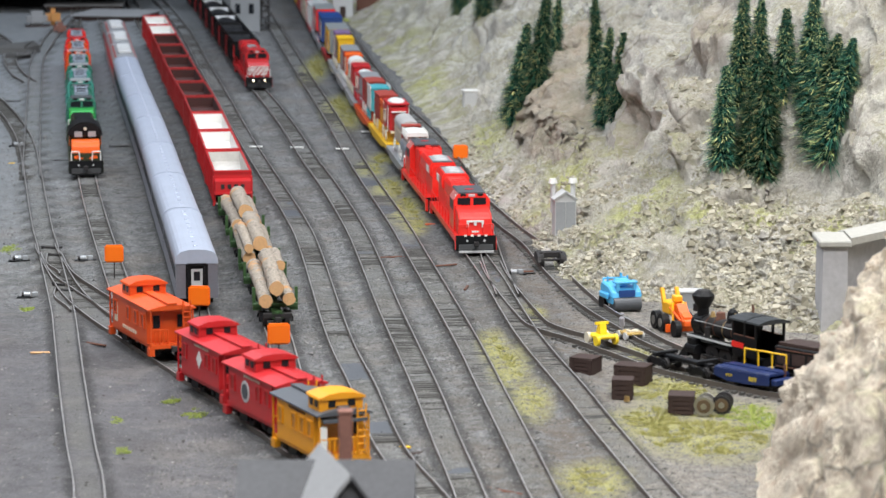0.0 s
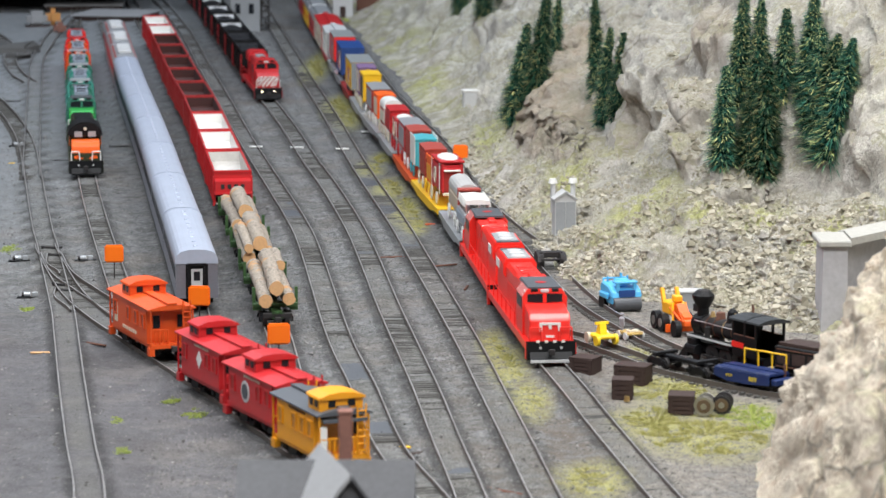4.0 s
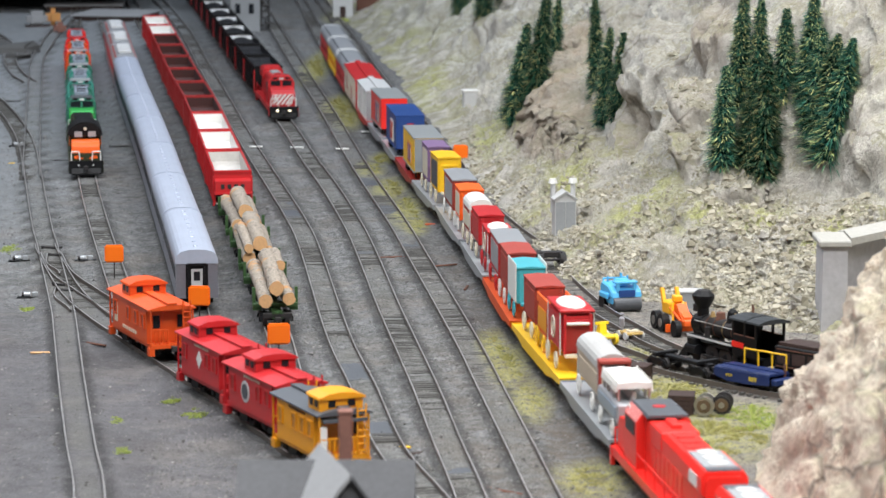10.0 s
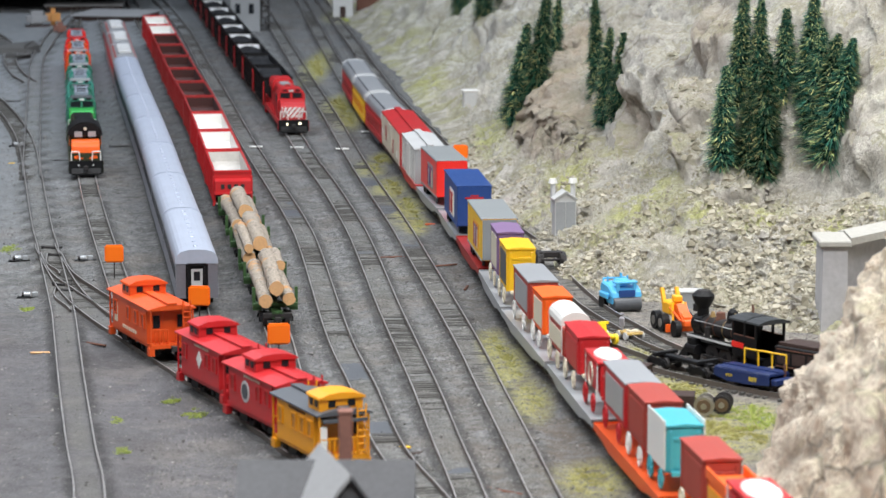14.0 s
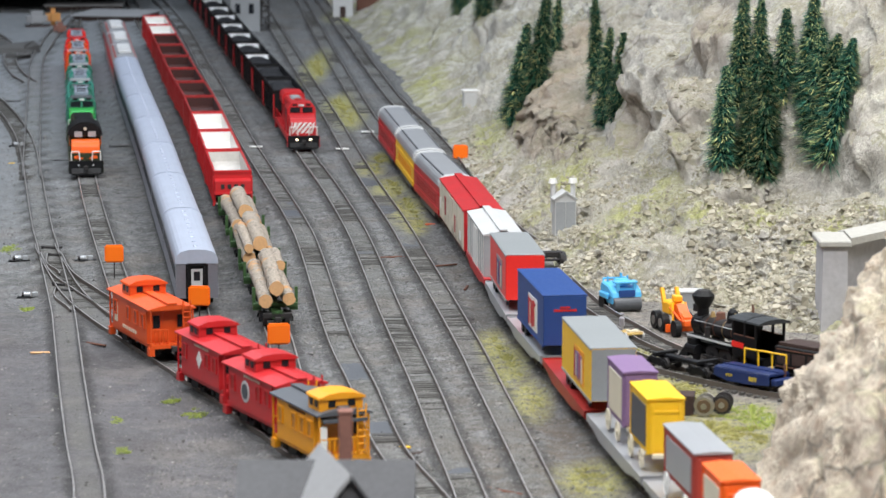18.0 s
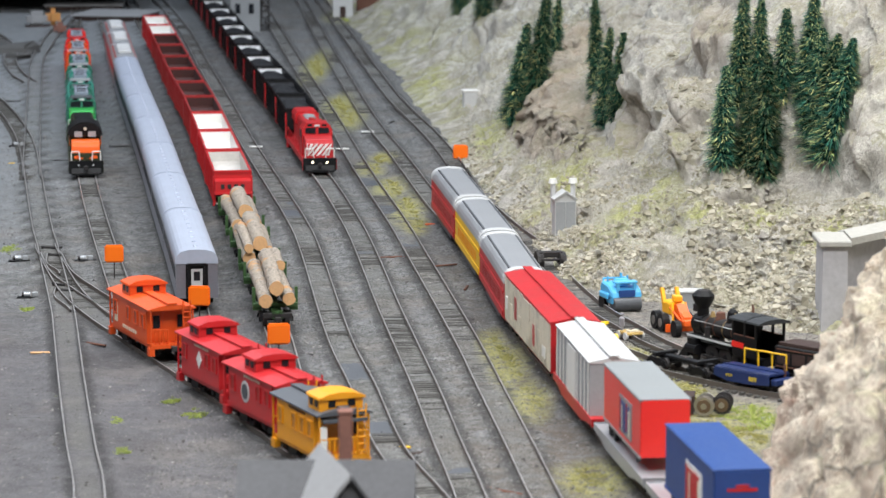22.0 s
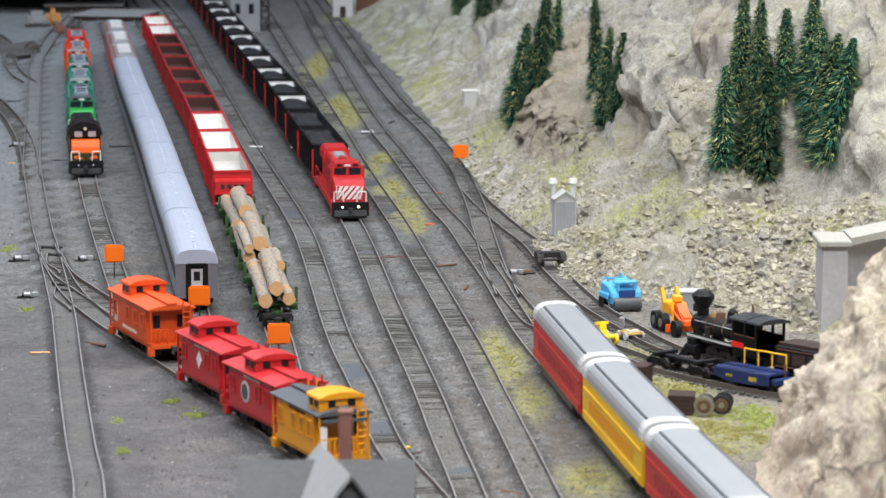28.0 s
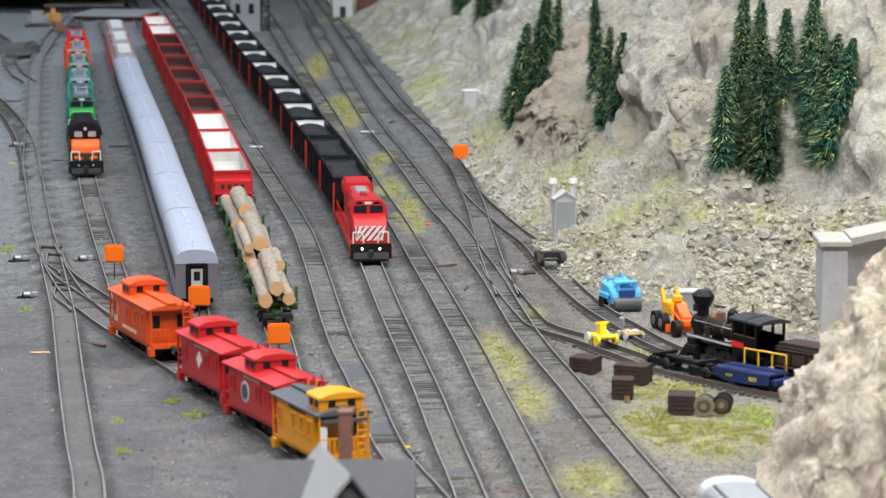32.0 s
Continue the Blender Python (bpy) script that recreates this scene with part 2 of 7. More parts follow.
        l.new(remap(n, l, patchy, lo, hi, 0.0, amount), wm.inputs[1])
        c = blend(n, l, wm.outputs[0], c, tint)
    # moss and turf where it was glued down
    att = n.new("ShaderNodeAttribute")
    att.attribute_name = "turf"
    tw = n.new("ShaderNodeMath")
    tw.operation = "MULTIPLY"
    l.new(att.outputs["Fac"], tw.inputs[0])
    l.new(remap(n, l, noise_tex(n, l, geo, 85, 6, 0.7), 0.36, 0.52), tw.inputs[1])
    green = blend(n, l, remap(n, l, grain, 0.35, 0.65), (0.19, 0.18, 0.05), (0.46, 0.43, 0.19))
    c = blend(n, l, tw.outputs[0], c, green)
    l.new(c, b.inputs["Base Color"])
    b.inputs["Roughness"].default_value = 0.92
    bp = n.new("ShaderNodeBump")
    bp.inputs["Strength"].default_value, bp.inputs["Distance"].default_value = 1.0, 0.0022
    l.new(grain, bp.inputs["Height"])
    l.new(bp.outputs["Normal"], b.inputs["Normal"])
    return m


def rock_material(name, warm=0.0):
    m = bpy.data.materials.new(name)
    m.use_nodes = True
    n, l, b = nodes_of(m)
    geo = n.new("ShaderNodeNewGeometry")
    pos = geo.outputs["Position"]
    grain = noise_tex(n, l, pos, 260, 7, 0.7)
    mid = noise_tex(n, l, pos, 38, 6, 0.6)
    large = noise_tex(n, l, pos, 9, 4)
    c = blend(n, l, remap(n, l, grain, 0.3, 0.7), (0.31, 0.285, 0.235), (0.76, 0.72, 0.63))
    c = blend(n, l, remap(n, l, mid, 0.45, 0.62, 0.0, 0.55), c, (0.50, 0.475, 0.43))
    c = blend(n, l, remap(n, l, large, 0.54, 0.68, 0.0, 0.4), c, (0.44, 0.35, 0.25))
    if warm:
        c = blend(n, l, warm, c, blend(n, l, remap(n, l, grain, 0.35, 0.65), (0.70, 0.56, 0.42), (0.98, 0.86, 0.70)))
        c = blend(n, l, remap(n, l, noise_tex(n, l, pos, 75, 5, 0.65), 0.53, 0.66, 0.0, 0.45), c, (0.60, 0.40, 0.26))
    blot = noise_tex(n, l, pos, 21, 7, 0.7)
    c = blend(n, l, remap(n, l, blot, 0.57, 0.68, 0.0, 0.1 if warm else 0.5), c, (0.24, 0.21, 0.17))
    c = blend(n, l, remap(n, l, noise_tex(n, l, pos, 14, 4, 0.5), 0.46, 0.58, 0.0, 0.12 if warm else 0.5), c, (0.74, 0.70, 0.66))
    # bare cast plaster on the steep faces, tan wash on some of them
    face = n.new("ShaderNodeAttribute")
    face.attribute_name = "face"
    plaster = blend(n, l, remap(n, l, grain, 0.3, 0.7), (0.40, 0.38, 0.335), (0.66, 0.635, 0.58))
    plaster = blend(n, l, remap(n, l, noise_tex(n, l, pos, 24, 6, 0.65), 0.44, 0.62, 0.0, 0.75), plaster, (0.32, 0.29, 0.245))
    fm = n.new("ShaderNodeMath")
    fm.operation = "MULTIPLY"
    l.new(face.outputs["Fac"], fm.inputs[0])
    l.new(remap(n, l, mid, 0.25, 0.5, 0.45, 0.95), fm.inputs[1])
    c = blend(n, l, fm.outputs[0], c, plaster)
    wash = n.new("ShaderNodeAttribute")
    wash.attribute_name = "tan"
    tm = n.new("ShaderNodeMath")
    tm.operation = "MULTIPLY"
    l.new(wash.outputs["Fac"], tm.inputs[0])
    l.new(remap(n, l, mid, 0.3, 0.6, 0.5, 1.0), tm.inputs[1])
    c = blend(n, l, tm.outputs[0], c, blend(n, l, remap(n, l, mid, 0.35, 0.65), (0.27, 0.205, 0.145), (0.46, 0.37, 0.285)))
    warp = n.new("ShaderNodeVectorMath")
    warp.operation = "MULTIPLY_ADD"
    nz = n.new("ShaderNodeTexNoise")
    nz.inputs["Scale"].default_value = 40
    l.new(pos, nz.inputs["Vector"])
    l.new(nz.outputs["Color"], warp.inputs[0])
    warp.inputs[1].default_value = (0.02, 0.02, 0.02)
    l.new(pos, warp.inputs[2])
    vor = n.new("ShaderNodeTexVoronoi")
    vor.feature = "DISTANCE_TO_EDGE"
    vor.inputs["Scale"].default_value = 15
    l.new(warp.outputs[0], vor.inputs["Vector"])
    crack = remap(n, l, vor.outputs["Distance"], 0.0, 0.04, 1.0, 0.0)
    crackmask = n.new("ShaderNodeMath")
    crackmask.operation = "MULTIPLY"
    l.new(crack, crackmask.inputs[0])
    l.new(remap(n, l, large, 0.42, 0.55, 0.0, 0.75), crackmask.inputs[1])
    c = blend(n, l, crackmask.outputs[0], c, (0.15, 0.125, 0.10))
    # moss and dried grass scatter on the gentler faces
    sep = n.new("ShaderNodeSeparateXYZ")
    l.new(geo.outputs["Normal"], sep.inputs[0])
    up = remap(n, l, sep.outputs["Z"], 0.48, 0.72)
    # olive-grey soil between the stones of the talus
    soil = n.new("ShaderNodeMath")
    soil.operation = "MULTIPLY"
    l.new(up, soil.inputs[0])
    l.new(remap(n, l, noise_tex(n, l, pos, 33, 7, 0.7), 0.38, 0.58, 0.0, 0.1 if warm else 0.75), soil.inputs[1])
    c = blend(n, l, soil.outputs[0], c, (0.27, 0.245, 0.175))
    moss = n.new("ShaderNodeMath")
    moss.operation = "MULTIPLY"
    l.new(up, moss.inputs[0])
    l.new(remap(n, l, noise_tex(n, l, pos, 9, 8, 0.72), 0.48, 0.60, 0.0, 0.35 if warm else 0.6), moss.inputs[1])
    bare = n.new("ShaderNodeMath")
    bare.operation = "MULTIPLY"
    l.new(moss.outputs[0], bare.inputs[0])
    l.new(remap(n, l, face.outputs["Fac"], 0.2, 1.0, 1.0, 0.25), bare.inputs[1])
    c = blend(n, l, bare.outputs[0], c, blend(n, l, remap(n, l, grain, 0.35, 0.65), (0.25, 0.245, 0.08), (0.48, 0.47, 0.20)))
    # thick moss where it was glued down
    patch = n.new("ShaderNodeAttribute")
    patch.attribute_name = "moss"
    pw = n.new("ShaderNodeMath")
    pw.operation = "MULTIPLY"
    l.new(patch.outputs["Fac"], pw.inputs[0])
    l.new(remap(n, l, noise_tex(n, l, pos, 55, 7, 0.75), 0.40, 0.54, 0.0, 0.85), pw.inputs[1])
    c = blend(n, l, pw.outputs[0], c, blend(n, l, remap(n, l, grain, 0.35, 0.65), (0.30, 0.30, 0.08), (0.60, 0.60, 0.26)))
    l.new(c, b.inputs["Base Color"])
    b.inputs["Roughness"].default_value = 0.95
    bp = n.new("ShaderNodeBump")
    bp.inputs["Distance"].default_value = 0.006
    l.new(remap(n, l, face.outputs["Fac"], 0.0, 1.0, 1.0, 0.75), bp.inputs["Strength"])
    h = n.new("ShaderNodeMath")
    h.operation = "ADD"
    l.new(grain, h.inputs[0])
    l.new(mid, h.inputs[1])
    l.new(h.outputs[0], bp.inputs["Height"])
    l.new(bp.outputs["Normal"], b.inputs["Normal"])
    return m


def bark_material():
    m = bpy.data.materials.new("log_bark_peeled")
    m.use_nodes = True
    n, l, b = nodes_of(m)
    tc = n.new("ShaderNodeTexCoord").outputs["Object"]
    fine = noise_tex(n, l, tc, 520, 5, 0.7)
    mid = noise_tex(n, l, tc, 95, 5, 0.6)
    c = blend(n, l, remap(n, l, fine, 0.35, 0.65), (0.06, 0.042, 0.03), (0.52, 0.45, 0.38))
    c = blend(n, l, remap(n, l, mid, 0.42, 0.62, 0.0, 0.7), c, (0.33, 0.28, 0.22))
    c = blend(n, l, remap(n, l, noise_tex(n, l, tc, 38, 4, 0.6), 0.56, 0.62, 0.0, 0.9), c, (0.52, 0.25, 0.08))
    l.new(c, b.inputs["Base Color"])
    b.inputs["Roughness"].default_value = 0.9
    bp = n.new("ShaderNodeBump")
    bp.inputs["Strength"].default_value, bp.inputs["Distance"].default_value = 0.9, 0.001
    l.new(fine, bp.inputs["Height"])
    l.new(bp.outputs["Normal"], b.inputs["Normal"])
    return m


PEELED = bark_material()
GROUND = ground_material()
ROCK = rock_material("plaster_rock")
WARMROCK = rock_material("sandy_rock", 0.85)

for dull in (BLACK, DARKIRON, DARKWOOD, OLIVE, COAL, TIE, GLASS):
    dull.node_tree.nodes["Principled BSDF"].inputs["Specular IOR Level"].default_value = 0.22

# ---------------------------------------------------------------- mesh kit (millimetres)
MM = 0.001


def at(x, y, z=0, rx=0, ry=0, rz=0):
    return pose(x * MM, y * MM, z * MM, rx, ry, rz)


def mesh_of(bm, name, material, smooth=False):
    bmesh.ops.scale(bm, vec=(MM, MM, MM), verts=bm.verts)
    bmesh.ops.recalc_face_normals(bm, faces=bm.faces)
    me = bpy.data.meshes.new(name)
    bm.to_mesh(me)
    bm.free()
    for f in me.polygons:
        f.use_smooth = smooth
    for m_ in (material if isinstance(material, (list, tuple)) else [material]):
        me.materials.append(m_)
    return me


def part(name, bm, material, parent=None, label="", smooth=False, kind=""):
    ob = new(name, mesh_of(bm, name, material, smooth))
    if parent is not None:
        ob.parent = parent
    if label or kind:
        tagged(ob, label, kind=kind)
    return ob


def share(name, ob, parent, m=None):
    """Another part on the mesh of ob."""
    o = new(name, ob.data)
    o.parent = parent
    if m is not None:
        o.matrix_basis = m
    return o


def thing(name, label, category, m=None, group=""):
    e = new(name)
    e.empty_display_size = 0.01
    tagged(e, label, category, group)
    if m is not None:
        e.matrix_basis = m
    return e


def bx(bm, x0, x1, y0, y1, z0, z1, bevel=0.0):
    r = bmesh.ops.create_cube(bm, size=1)
    vs = r["verts"]
    for v in vs:
        v.co = Vector(((x0 + x1) / 2 + v.co.x * (x1 - x0), (y0 + y1) / 2 + v.co.y * (y1 - y0), (z0 + z1) / 2 + v.co.z * (z1 - z0)))
    if bevel:
        es = list({e for v in vs for e in v.link_edges})
        bmesh.ops.bevel(bm, geom=es, offset=bevel, segments=1, affect="EDGES", profile=0.5)
    return bm


def box(x0, x1, y0, y1, z0, z1, bevel=0.0):
    return bx(bmesh.new(), x0, x1, y0, y1, z0, z1, bevel)


def cy(bm, a, b, r0, r1=None, seg=12, caps=True):
    a, b = Vector(a), Vector(b)
    r1 = r0 if r1 is None else r1
    m = Matrix.Translation((a + b) / 2) @ (b - a).to_track_quat("Z", "Y").to_matrix().to_4x4()
    bmesh.ops.create_cone(bm, cap_ends=caps, segments=seg, radius1=r0, radius2=r1, depth=(b - a).length, matrix=m)
    return bm


def cyl(a, b, r0, r1=None, seg=12):
    return cy(bmesh.new(), a, b, r0, r1, seg)


def prism(bm, prof, x0, x1, axis="x"):
    """Sweeps a closed profile along an axis: (y, z) along x, (x, z) along y, (x, y) along z."""
    def put(p, t):
        return {"x": (t, p[0], p[1]), "y": (p[0], t, p[1]), "z": (p[0], p[1], t)}[axis]
    A = [bm.verts.new(put(p, x0)) for p in prof]
    B = [bm.verts.new(put(p, x1)) for p in prof]
    k = len(prof)
    for i in range(k):
        bm.faces.new((A[i], A[(i + 1) % k], B[(i + 1) % k], B[i]))
    bm.faces.new(A)
    bm.faces.new(B[::-1])
    return bm


def arch(w, z0, z1, rise, n=8, shoulder=0.0):
    """Cross-section of a body with a curved roof, half width w."""
    pts = [(-w, z0), (w, z0), (w, z1)]
    for i in range(1, n):
        a = math.pi * i / n
        pts.append((w * math.cos(a) * (1 - shoulder * 0), z1 + rise * math.sin(a) ** (0.8)))
    pts.append((-w, z1))
    return pts


def tube(bm, pts, r, seg=6):
    for a, b in zip(pts, pts[1:]):
        cy(bm, a, b, r, r, seg)
    return bm


def smooth_line(pts, n=10):
    P = [Vector(p) for p in pts]
    P = [2 * P[0] - P[1]] + P + [2 * P[-1] - P[-2]]
    out = []
    for i in range(1, len(P) - 2):
        a, b, c, d = P[i - 1:i + 3]
        for k in range(n):
            t = k / n
            out.append(0.5 * (2 * b + (c - a) * t + (2 * a - 5 * b + 4 * c - d) * t * t + (3 * b - a - 3 * c + d) * t ** 3))
    out.append(P[-2])
    return out


class Route:
    """A line in plan, in millimetres, walked by arc length."""

    def __init__(self, pts, n=12):
        self.p = smooth_line([(x, y, 0) for x, y in pts], n)
        self.s = [0.0]
        for a, b in zip(self.p, self.p[1:]):
            self.s.append(self.s[-1] + (b - a).length)

    def spot(self, s):
        p, S = self.p, self.s
        if s <= 0:
            return p[0] + (p[0] - p[1]).normalized() * (-s)
        if s >= S[-1]:
            return p[-1] + (p[-1] - p[-2]).normalized() * (s - S[-1])
        i = max(0, min(len(S) - 2, int(np.searchsorted(S, s)) - 1))
        return p[i].lerp(p[i + 1], (s - S[i]) / max(1e-6, S[i + 1] - S[i]))

    def seat(self, s, base=0.0):
        """The pose of a vehicle whose middle is at s, carried on two points."""
        base = base or 60.0
        a, b = self.spot(s - base / 2), self.spot(s + base / 2)
        d = b - a
        mid = (a + b) / 2
        return Matrix.Translation((mid.x * MM, mid.y * MM, RAILTOP * MM)) @ Matrix.Rotation(math.atan2(d.y, d.x), 4, "Z")


RAILTOP = 4.4

# ---------------------------------------------------------------- routes of the tracks (far end first)
ROUTES = {
    "west_lead": [(-640, 6500), (-636, 5400), (-624, 4993), (-612, 4803), (-591, 4517), (-551, 4184), (-507, 3830), (-469, 3530), (-436, 3273), (-373, 2856), (-350, 2717), (-320, 2532), (-294, 2370), (-280, 2272), (-250, 2060), (-224, 1883), (-205, 1759), (-175, 1500), (-150, 1250)],
    "engine_track": [(-760, 6500), (-594, 5015), (-474, 4035), (-399, 3423), (-361, 3136), (-320, 2856), (-274, 2561), (-232, 2300)],
    "coach_track": [(-735, 6500), (-565, 5186), (-487, 4608), (-394, 3896), (-309, 3273), (-254, 2856), (-200, 2448), (-168, 2180)],
    "ore_track": [(-680, 6500), (-510, 5245), (-421, 4608), (-327, 3896), (-276, 3530), (-190, 2830), (-129, 2332), (-105, 2100)],
    "yard_track_east": [(-640, 6500), (-433, 5127), (-342, 4429), (-273, 3896), (-218, 3465), (-161, 3051), (-135, 2856), (-116, 2685), (-78, 2272), (-55, 2080), (-33, 1883), (-5, 1740), (30, 1560), (70, 1300)],
    "coal_track": [(-560, 6500), (-466, 5776), (-298, 4499), (-248, 4123), (-216, 3896), (-180, 3627), (-146, 3347), (-110, 3072), (-76, 2771), (-45, 2422), (-31, 2272), (-11, 2060), (1, 1916), (15, 1759), (40, 1450), (60, 1200)],
    "runaround": [(-430, 6500), (-332, 5634), (-251, 4854), (-190, 4262), (-144, 3830), (-88, 3273), (-44, 2875), (-25, 2685), (15, 2272), (33, 2060), (48, 1883), (58, 1759), (85, 1450), (108, 1200)],
    "main_line": [(-350, 6800), (-212, 5127), (-98, 3830), (-50, 3382), (-9, 2994), (11, 2838), (26, 2685), (41, 2532), (63, 2272), (89, 2060), (102, 1947), (126, 1759), (165, 1480), (230, 1000), (420, -500), (610, -2000)],
    "siding_back": [(-295, 6500), (-159, 5015), (-69, 4035), (-16, 3586), (10, 3322), (29, 3030), (38, 2760), (44, 2590), (52, 2440)],
    "spur_upper": [(12, 3300), (31, 3051), (60, 2838), (80, 2717), (95, 2561), (116, 2408), (139, 2308), (170, 2204), (245, 2080), (380, 1975), (600, 1890)],
    "spur_lower": [(40, 2620), (47, 2520), (64, 2370), (75, 2308), (103, 2256), (129, 2200), (164, 2130), (234, 2050), (380, 1930), (600, 1850)],
    "ladder": [(-352, 2720), (-343, 2669), (-300, 2470), (-262, 2345), (-211, 2210), (-147, 2039), (-110, 1934), (-77, 1840), (-25, 1725), (35, 1600)],
    "west_branch": [(-660, 4300), (-600, 4060), (-558, 3896), (-523, 3747), (-484, 3558), (-452, 3372), (-424, 3180)],
    "crossover": [(-341, 2669), (-318, 2561), (-289, 2476), (-264, 2408), (-236, 2330), (-205, 2250)],
    "west_yard": [(-760, 5100), (-700, 4900), (-655, 4700), (-625, 4480), (-590, 4300), (-556, 4180)],
}
R = {k: Route(v) for k, v in ROUTES.items()}

# ---------------------------------------------------------------- shape of the cutting
TOE = [(-420, 7200), (-300, 6400), (-184, 5498), (-67, 4344), (10, 3423), (58, 2970), (96, 2600), (112, 2505), (130, 2466), (170, 2450), (205, 2432), (228, 2394), (248, 2352), (268, 2305), (300, 2265), (420, 2238), (900, 2200)]
CREST = [(-420, 7200), (-300, 6400), (-184, 5498), (-67, 4344), (10, 3423), (58, 2970), (98, 2600), (125, 2535), (169, 2503), (235, 2476), (272, 2380), (300, 2290), (420, 2240), (900, 2200)]
KNOLL = [(900, 1955), (340, 1955), (255, 1940), (215, 1905), (192, 1850), (184, 1780), (183, 1700), (190, 1600), (212, 1450), (250, 1300), (430, 900)]


def inland(line, x, y):
    """Signed distance from a toe line, positive on the hill side."""
    best, side = 1e9, 1
    for (ax, ay), (bx_, by) in zip(line, line[1:]):
        dx, dy = bx_ - ax, by - ay
        t = max(0.0, min(1.0, ((x - ax) * dx + (y - ay) * dy) / (dx * dx + dy * dy)))
        ex, ey = x - ax - t * dx, y - ay - t * dy
        d = math.hypot(ex, ey)
        if d < best - 1e-6:
            best, side = d, 1 if dx * ey - dy * ex > 0 else -1
    return best * side


def fractal(x, y, z, size, octaves=5):
    return noise.fractal(Vector((x / size, y / size, z / size)), 1.0, 2.0, octaves)


def blocks(x, y, size, seed=0.0):
    """Broken facets: each cell of rock has its own level and tilt."""
    u, v = x / size, y / size * 0.7
    dist, pts = noise.voronoi(Vector((u, v, seed)))
    c = noise.cell_vector(pts[0] * 7.3)
    return (c.x - 0.5) * 1.2 + (c.y - 0.5) * (u - pts[0].x) * 1.6 + (c.z - 0.5) * (v - pts[0].y) * 1.2 - max(0.0, 0.14 - (dist[1] - dist[0])) * 3.0


def hill_height(x, y):
    wave = 9 * fractal(x, y, 0, 90, 3)
    foot, d = inland(TOE, x, y) + wave, inland(CREST, x, y) + wave
    if foot <= 0:
        return max(-20, foot * 0.5)
    far = min(1.0, max(0.0, (y - 2750) / 700))
    talus = 125 - 45 * far
    low = 0.60 - 0.14 * far
    z = talus * low * foot / (foot + talus - d) if d < talus else talus * low + (d - talus) * (1.9 - 1.1 * far)
    d = max(d, 0.6 * foot)
    z += 5 * (1 - far) * min(1.0, foot / 8) * max(0.0, 1 - d / 90)
    z = min(z, 360 + 0.1 * d)
    k = min(1.0, foot / 40)
    rubble = max(0.0, 1 - max(0.0, d - talus * 0.8) / 40)
    cliff = 1 - rubble
    z += k * (9 * fractal(x, y, 0, 120, 3) + (5.0 - 2.4 * min(1.0, d / 90)) * rubble * blocks(x, y, 15, 1.0) + 2.4 * rubble * blocks(x, y, 6, 4.0))
    z += k * cliff * 10 * fractal(x, y, 1, 80, 2)
    return z


def knoll_height(x, y):
    d = inland(KNOLL, x, y) + 4 * fractal(x, y, 2, 40, 3)
    if d <= 0:
        return max(-20, d * 0.5)
    z = 2.2 * d if d < 35 else 77 + 1.45 * (d - 35)
    k = min(1, d / 20)
    z += k * (5 * fractal(x, y, 5, 50, 3) + 2 * blocks(x, y, 20, 3.0))
    return min(z, 250 + 5 * fractal(x, y, 9, 30, 3))


def sheet(name, fn, xs, ys, material, smooth=True):
    nx, ny = len(xs), len(ys)
    verts = [(x * MM, y * MM, fn(x, y) * MM) for y in ys for x in xs]
    faces = [(j * nx + i, j * nx + i + 1, (j + 1) * nx + i + 1, (j + 1) * nx + i) for j in range(ny - 1) for i in range(nx - 1)]
    me = bpy.data.meshes.new(name)
    me.from_pydata(verts, [], faces)
    me.materials.append(material)
    for f in me.polygons:
        f.use_smooth = smooth
    return new(name, me)


def steps(a, b, n):
    return [a + (b - a) * i / n for i in range(n + 1)]


def ground_height(x, y):
    return 1.1 * fractal(x, y, 0, 160, 3) + 0.75 * fractal(x, y, 4, 15, 3) - 0.6


from mathutils.kdtree import KDTree
BARE = ("spur_upper", "spur_lower", "crossover", "west_branch")      # tracks with open ties
line = [(p.x, p.y, 0.55 if key in BARE else 1.0) for key, r in R.items() for p in (r.spot(q) for q in np.arange(0, r.s[-1], 5.0)) if 1300 < p.y < 5600]
tree = KDTree(len(line))
for i, p in enumerate(line):
    tree.insert((p[0], p[1], 0), i)
tree.balance()


def ground_surface(x, y):
    """The yard with its ballast heaped up to the rails."""
    z = ground_height(x, y)
    if 1300 < y < 5600 and -800 < x < 420:
        at_, i, d = tree.find((x, y, 0))
        z += 2.3 * line[i][2] * max(0.0, min(1.0, (23.0 - d) / 10.0)) - 1.3 * max(0.0, 1.0 - abs(d - 12.5) / 4.5)
    return z


ground = sheet("ground", ground_surface, steps(-1300, -330, 97) + steps(-327, 300, 209) + steps(310, 1300, 99), steps(-2200, 1400, 60) + steps(1404, 2900, 340) + steps(2908, 3600, 86) + steps(3610, 7200, 150), GROUND)
PATCHES = [(36, 2238, 7, 58), (46, 2161, 10, 77), (59, 2041, 9, 58), (153, 2080, 27, 40), (167, 1933, 39, 62), (137, 1968, 22, 54), (89, 1805, 17, 38), (-77, 3273, 11, 59), (-54, 3115, 13, 79), (-35, 2951, 12, 100), (-26, 2856, 8, 56), (-131, 3896, 16, 139), (-181, 4429, 15, 226), (-113, 3766, 14, 116), (71, 2382, 5, 26), (141, 2204, 8, 34), (-64, 3372, 11, 41), (201, 1986, 22, 45), (-170, 5369, 29, 129)]
turf_mask = ground.data.attributes.new("turf", "FLOAT", "POINT")
